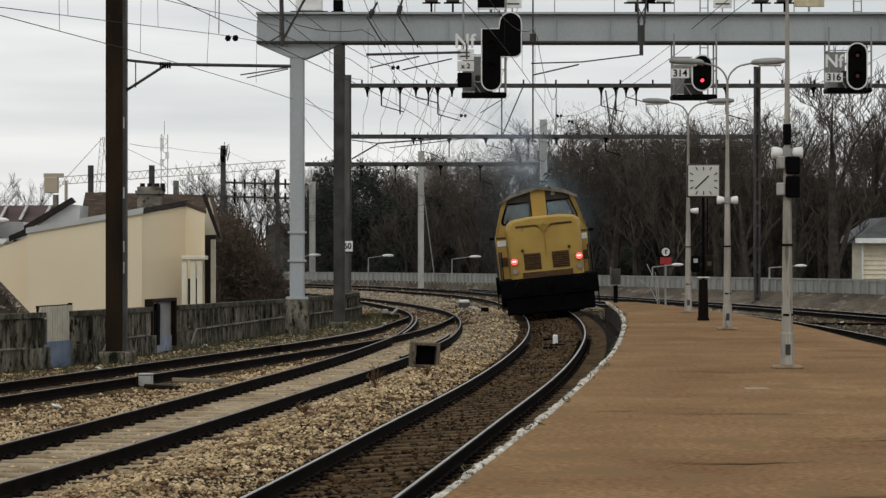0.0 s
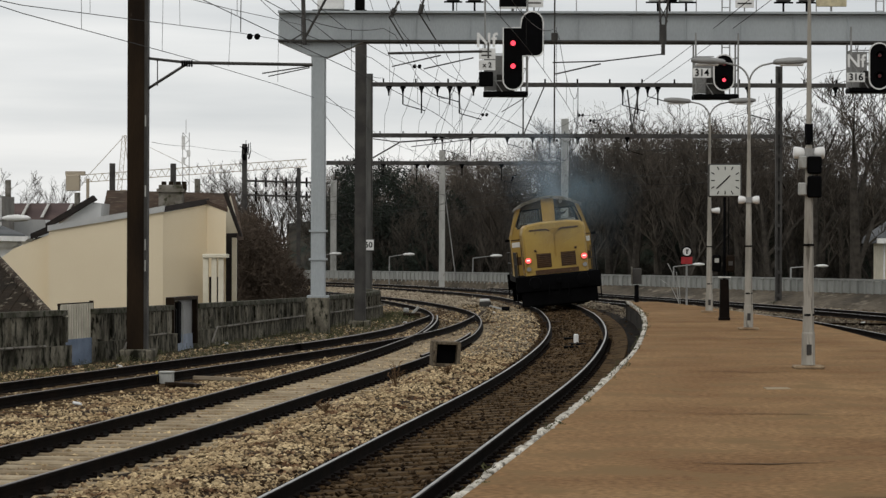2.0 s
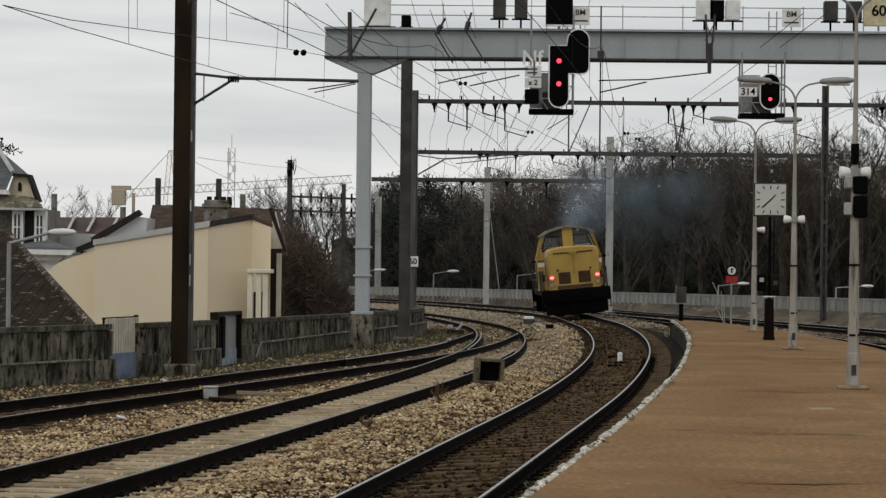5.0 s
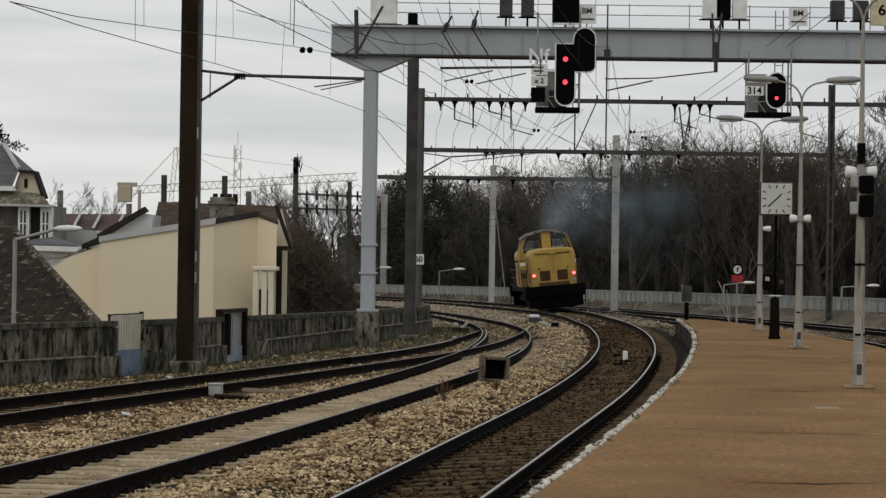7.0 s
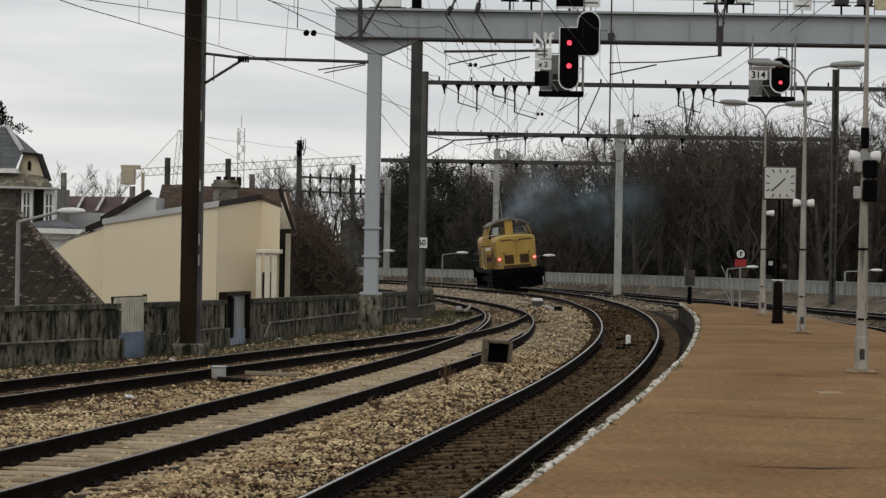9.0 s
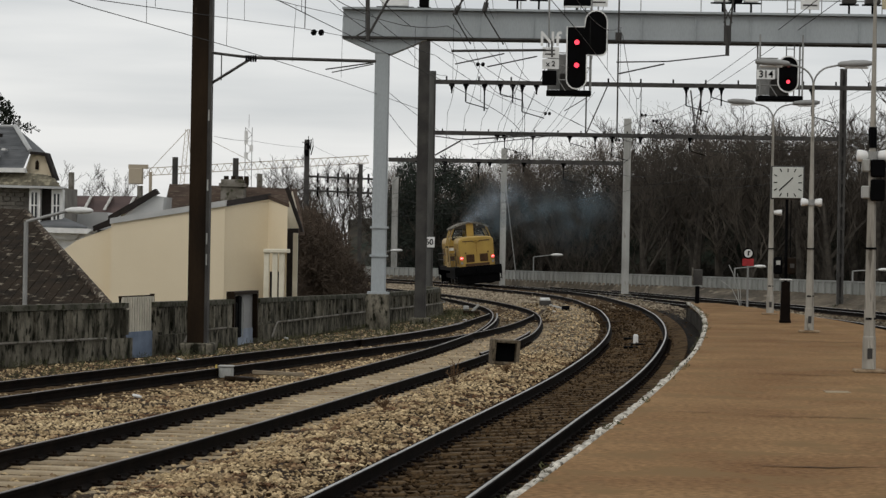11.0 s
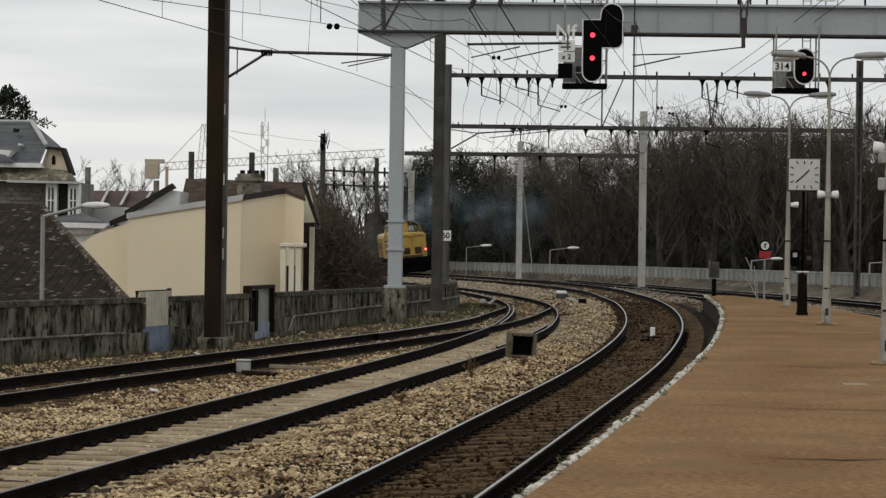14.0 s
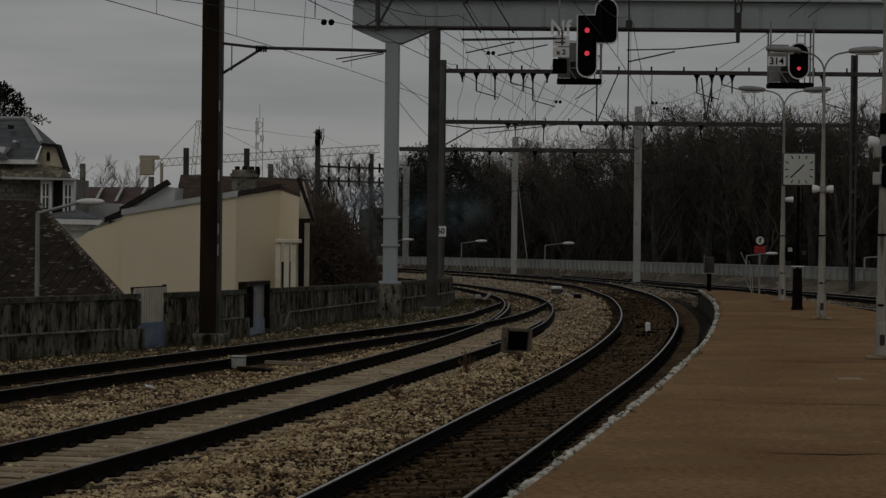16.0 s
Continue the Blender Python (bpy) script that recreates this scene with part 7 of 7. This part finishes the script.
feeder("feeder_cable", [(-2.09, 64.00, 8.81), (-1.37, 72.00, 8.16), (0.36, 99.00, 8.80)], 0.018, "dark stay cable to the portal")
feeder("feeder_cable", [(-1.22, 64.00, 8.81), (0.13, 99.00, 8.80)], 0.018, "dark stay cable to the portal")
feeder("feeder_cable", [(7.04, 60.00, 8.40), (6.89, 99.00, 8.75)], 0.02, "dark stay cable to the portal", 0.05)
feeder("feeder_cable", [(7.58, 60.00, 8.40), (7.45, 99.00, 8.75)], 0.02, "dark stay cable to the portal", 0.05)
feeder("feeder_cable", [(6.95, 100.00, 8.52), (5.85, 125.00, 8.95), (3.03, 139.00, 8.50)], 0.022, "dark cable between the portals")
feeder("feeder_cable", [(7.77, 100.00, 8.52), (6.68, 130.00, 8.93), (4.51, 171.00, 8.51)], 0.022, "dark cable between the portals")
feeder("feeder_cable", [(19.60, 110.00, 10.90), (17.61, 130.00, 10.55), (13.50, 150.00, 9.61)], 0.022, "dark cable slanting down beyond the platform")
feeder("feeder_cable", [(16.04, 90.00, 10.04), (15.90, 110.00, 10.02), (12.48, 150.00, 9.27)], 0.02, "dark cable slanting down beyond the platform")
feeder("feeder_cable", [(6.36, 100.00, 8.64), (9.67, 139.00, 8.44)], 0.02, "dark hanging cable between two beams")
feeder("feeder_cable", [(7.41, 100.00, 8.64), (9.54, 139.00, 8.44)], 0.02, "dark hanging cable between two beams")
feeder("feeder_cable", [(-16.37, 130.00, 7.75), (-22.00, 200.00, 10.39), (-21.20, 238.00, 11.39)], 0.022, "thin line to the far mast", 0.08)
feeder("feeder_cable", [(-20.93, 238.00, 11.77), (-16.44, 238.00, 9.88), (-9.95, 238.00, 8.25)], 0.02, "thin line from the far mast", 0.08)
feeder("feeder_cable", [(-4.00, 71.00, 6.06), (-3.93, 120.00, 6.10), (-3.25, 170.00, 5.96)], 0.016, "thin line behind the gantry leg")
feeder("feeder_cable", [(-4.00, 71.00, 6.62), (-2.86, 150.00, 8.08)], 0.016, "thin line behind the gantry leg")
feeder("feeder_cable", [(2.25, 130.00, 8.93), (7.36, 150.00, 8.59), (15.60, 165.00, 8.96), (23.80, 170.00, 9.82)], 0.024, "thin pale line before the trees")
feeder("feeder_cable", [(3.71, 170.00, 6.54), (9.50, 170.00, 6.73), (15.98, 165.00, 6.60)], 0.024, "thin pale line before the trees", 0.1)


for k in range(7):
    feeder("span_wire", [(-3.0 + k * 0.9, 62 + 2 * k, 10.6), (-2.4 + k * 0.75, 85, 8.4), (-3.2 + k * 0.7, 100, 7.6 - 0.12 * k), (-4.6 + k * 0.8, 140, 6.6)], 0.014, "fine dark span wire under the portal beams", 0.25)
for k in range(5):
    feeder("span_wire", [(-0.5 + k * 0.8, 100, 8.5), (-1.6 + k * 0.5, 118, 6.4 + 0.1 * k), (-3.5 + k * 1.2, 140, 8.3)], 0.014, "fine dark span wire under the portal beams", 0.2)


def ball_pair(p, label="pair of dark round insulators on a wire"):
    b = thing("line_insulator", label, "insulator", pose(*p), "line insulators")
    for dx in (-0.09, 0.09):
        part("bell", Shape().tube((dx - 0.06, 0, 0.02), (dx, 0, 0.0), 0.05, 0.085, n=10).tube((dx, 0, 0.0), (dx + 0.06, 0, -0.02), 0.085, 0.05, n=10), BLACK, b)


for q in ((-5.10, 60.00, 7.34), (0.90, 110.00, 8.15), (5.85, 125.00, 8.95), (-1.72, 90.00, 8.82), (5.12, 140.00, 8.33), (6.68, 130.00, 8.93)):
    ball_pair(q)

# brackets hung from the gantry
def bracket(pts, y, label, r=0.03):
    b = thing("gantry_bracket", label, "catenary bracket", pose(0, 0, 0), "gantry brackets")
    for k, (a, c, rr) in enumerate(pts):
        part("tube", Shape().tube(a, c, rr), DARKSTEEL, b)
    return b


bracket([((-2.10, 68.00, 7.57), (0.48, 68.00, 7.63), 0.035), ((-1.99, 68.00, 7.21), (-0.65, 68.00, 7.52), 0.018), ((-1.12, 68.30, 7.17), (0.25, 68.30, 7.48), 0.018), ((0.65, 68.60, 7.91), (0.65, 68.00, 7.46), 0.025)], 68, "thin tubular bracket with two steady arms")
bracket([((2.46, 68.00, 9.37), (2.46, 68.00, 5.17), 0.022), ((2.41, 68.00, 7.33), (3.80, 68.00, 7.37), 0.018), ((3.80, 68.00, 7.37), (5.42, 68.00, 7.57), 0.018), ((2.46, 68.00, 7.01), (3.72, 68.00, 7.30), 0.02), ((2.46, 68.00, 8.14), (2.46, 68.00, 7.91), 0.09)], 68, "slender drop post with a long steady arm")
bracket([((5.49, 68.80, 7.93), (5.49, 68.80, 7.61), 0.055), ((5.39, 69.00, 9.26), (5.44, 69.00, 8.38), 0.03), ((5.65, 69.00, 9.26), (5.57, 69.00, 8.38), 0.03), ((5.39, 69.00, 9.01), (5.63, 69.00, 8.54), 0.015), ((5.63, 69.00, 9.01), (5.39, 69.00, 8.54), 0.015), ((5.50, 69.00, 8.46), (5.50, 69.00, 7.94), 0.1), ((5.50, 69.00, 8.29), (5.59, 70.02, 8.41), 0.03)], 69, "lattice hanger with insulator below the girder")
bracket([((-3.75, 69.00, 9.35), (-4.45, 69.00, 8.04), 0.035), ((-4.49, 69.00, 9.24), (-4.45, 69.00, 7.88), 0.06), ((-4.45, 69.00, 8.22), (-4.92, 69.00, 7.94), 0.02)], 69, "dark diagonal strut on the girder end")
bracket([((-1.93, 68.50, 8.84), (-2.05, 68.50, 8.62), 0.07), ((-1.81, 68.50, 9.05), (-1.93, 68.50, 8.84), 0.03), ((-2.09, 68.50, 8.62), (-1.60, 69.00, 7.85), 0.02)], 68.5, "slanting insulator stay at the girder")
bracket([((-1.17, 68.50, 8.96), (-1.23, 68.50, 8.71), 0.07), ((-1.09, 68.50, 9.21), (-1.17, 68.50, 8.96), 0.03), ((-1.25, 68.50, 8.71), (-0.69, 69.00, 7.85), 0.02)], 68.5, "slanting insulator stay at the girder")
bracket([((2.34, 99.00, 8.35), (2.34, 99.00, 6.77), 0.03), ((3.19, 99.50, 8.72), (2.38, 99.00, 6.82), 0.025), ((2.38, 99.00, 8.23), (1.48, 99.00, 7.67), 0.018)], 99, "triangular hanger under the portal beam")
bracket([((-3.64, 99.00, 5.83), (-2.61, 99.00, 6.43), 0.03), ((-3.64, 99.00, 6.59), (-2.61, 99.00, 6.46), 0.02), ((-2.61, 99.00, 6.46), (1.81, 105.00, 7.05), 0.03), ((-2.14, 100.00, 6.32), (1.32, 104.00, 6.93), 0.018)], 99, "bracket arm reaching out from the mast")
bracket([((6.51, 99.50, 8.60), (6.69, 99.50, 7.20), 0.03), ((6.97, 99.50, 8.60), (6.74, 99.50, 7.20), 0.03), ((6.69, 99.50, 7.20), (6.69, 99.50, 6.91), 0.08)], 99.5, "v-shaped hanger with an insulator under the beam")

# ---- loose ballast stones ----
def stones(name, mat, label, n, y0, y1, inside, size, seed, span=None):
    """Angular stones over the bed. inside: which stretch they cover, a test of (x, y)."""
    rng = np.random.default_rng(seed)
    Y = np.exp(rng.uniform(math.log(y0), math.log(y1), n))
    U = rng.random(n)
    base = np.array([[0.5, 0, 0], [-0.5, 0, 0], [0, 0.5, 0], [0, -0.5, 0], [0, 0, 0.42], [0, 0, -0.42]])
    tri = [(0, 2, 4), (2, 1, 4), (1, 3, 4), (3, 0, 4), (2, 0, 5), (1, 2, 5), (3, 1, 5), (0, 3, 5)]
    pts = []
    for y, u in zip(Y, U):
        lo, hi = max(wall_line(y) + 0.6, -13), edge_line(min(y, 80)) - 0.05
        if span:
            lo, hi = span(y)
        x = lo + (hi - lo) * u
        if inside(x, y):
            pts.append((x, y, bed(x, y) + (0.035 if abs(x - track_a(y)) < 1.2 else 0.0)))
    p = np.array(pts)
    k = len(p)
    s = size * (0.55 + 0.9 * rng.random((k, 1)) ** 2) * (1 + np.maximum(0, p[:, 1:2] - 45) / 90)
    v = base[None] * (0.7 + 0.6 * rng.random((k, 6, 1)))
    v = v * np.stack([0.8 + 0.6 * rng.random(k), 0.8 + 0.6 * rng.random(k), 0.6 + 0.5 * rng.random(k)], 1)[:, None, :]
    a = rng.uniform(0, 2 * math.pi, k)
    b = rng.uniform(-0.8, 0.8, k)
    ca, sa, cb, sb = np.cos(a), np.sin(a), np.cos(b), np.sin(b)
    x, y, z = v[..., 0], v[..., 1], v[..., 2]
    x, z = x * cb[:, None] + z * sb[:, None], -x * sb[:, None] + z * cb[:, None]
    x, y = x * ca[:, None] - y * sa[:, None], x * sa[:, None] + y * ca[:, None]
    v = np.stack([x, y, z], -1) * s[:, :, None] + p[:, None, :] + np.array([0, 0, 1.0]) * (s * rng.uniform(-0.1, 0.35, (k, 1)))[:, :, None]
    f = (np.arange(k)[:, None, None] * 6 + np.array(tri)[None]).reshape(-1, 3)
    me = bpy.data.meshes.new(name)
    me.from_pydata(v.reshape(-1, 3).tolist(), [], f.tolist())
    me.materials.append(mat)
    return tagged(new(name, me), label, "ballast", kind="stuff")


def off_a(x, y):
    return x - track_a(y)


def clear(x, y):
    return all(abs(abs(x - f(y)) - 0.755) > 0.1 for f in (track_a, track_b)) and abs(abs(x - track_c(y)) - 0.755) > 0.1


def tan_bed(x, y):
    o, q = off_a(x, y), x - track_b(y)
    if o > -1.05:
        return False
    keep = 1.0
    if abs(q) < 1.2:
        keep = 0.35 if y < 30 else 0.75
    if x < track_c(y) + 1.0 and y > 33:
        keep = 0.9
    if x < track_c(y) - 0.9 and y > 36:
        keep = 0.42 if y < 60 else 0.36
    keep *= 1 - 0.6 * min(1.0, max(0.0, (y - 52) / 20))
    return random.random() < keep and clear(x, y)


def rust_bed(x, y):
    o = off_a(x, y)
    if -2.3 < o < -1.25 and y < 70:
        return clear(x, y) and random.random() < 0.6 * (o + 2.3)
    if o < -1.25:
        return abs(x - track_c(y)) < 1.3 and clear(x, y)
    return clear(x, y) and random.random() < (0.7 if abs(o) < 0.7 else 0.3 if o > 0.95 else 1.0)


stones("loose_ballast", STONE, "pale tan angular ballast stones between the tracks", 190000, 16, 112, tan_bed, 0.053, 1)
stones("loose_ballast", STONE3, "grey brown ballast stones between the tracks farther on", 60000, 54, 112, tan_bed, 0.055, 6)
stones("loose_ballast", STONE2, "rust brown dirty ballast stones in the main track", 55000, 16, 112, rust_bed, 0.055, 2)
stones("loose_ballast", STONE3, "grey brown ballast stones round the tracks beyond the platform", 26000, 52, 135,
       lambda x, y: all(abs(abs(x - f(y)) - 0.755) > 0.12 for f in (track_d, track_e)), 0.06, 3, lambda y: ((edge_right(y) if y < 80 else track_a(y) + 1.6) + 0.1, back_line(y) - 0.5))
stones("loose_ballast", STONE3, "grey brown ballast stones round the far bend of the tracks", 60000, 98, 200,
       lambda x, y: all(abs(abs(x - f(y)) - 0.755) > 0.14 for f in (track_a, track_b, track_d, track_e)) and random.random() < (0.06 if min(abs(x - f(y)) for f in (track_a, track_d, track_e)) < 1.35 else 0.85), 0.055, 4,
       lambda y: ((wall_line(99) - 0.24 * (y - 99)) + 0.3 if y > 99 else track_b(y) - 3, back_line(y) - 0.5))
WEED = material("dry_grass", (0.085, 0.085, 0.035), (0.045, 0.05, 0.02), scale=1.5, bump=0)
spots = []
rnd = random.Random(9)
for k in range(1150):
    y = rnd.uniform(34, 96)
    x = wall_line(y) + rnd.uniform(0.4, max(0.6, (track_c(y) if y < 84 else track_b(y)) - wall_line(y) - 1.3))
    spots.append((x, y, bed(x, y) + 0.02, 0.22, 0.05, 14))
brush("grass_tufts", "short dry grass and moss along the wall foot", spots, 0.11, WEED, 12, 0.05)
spots = []
for k in range(70):
    y = rnd.uniform(16, 78)
    spots.append((edge_line(y) + rnd.uniform(0.0, 0.14), y, 0.55, 0.05, 0.03, 10))
brush("edge_weeds", "tiny weeds growing in the platform edge joints", spots, 0.05, WEED, 13)


motions()
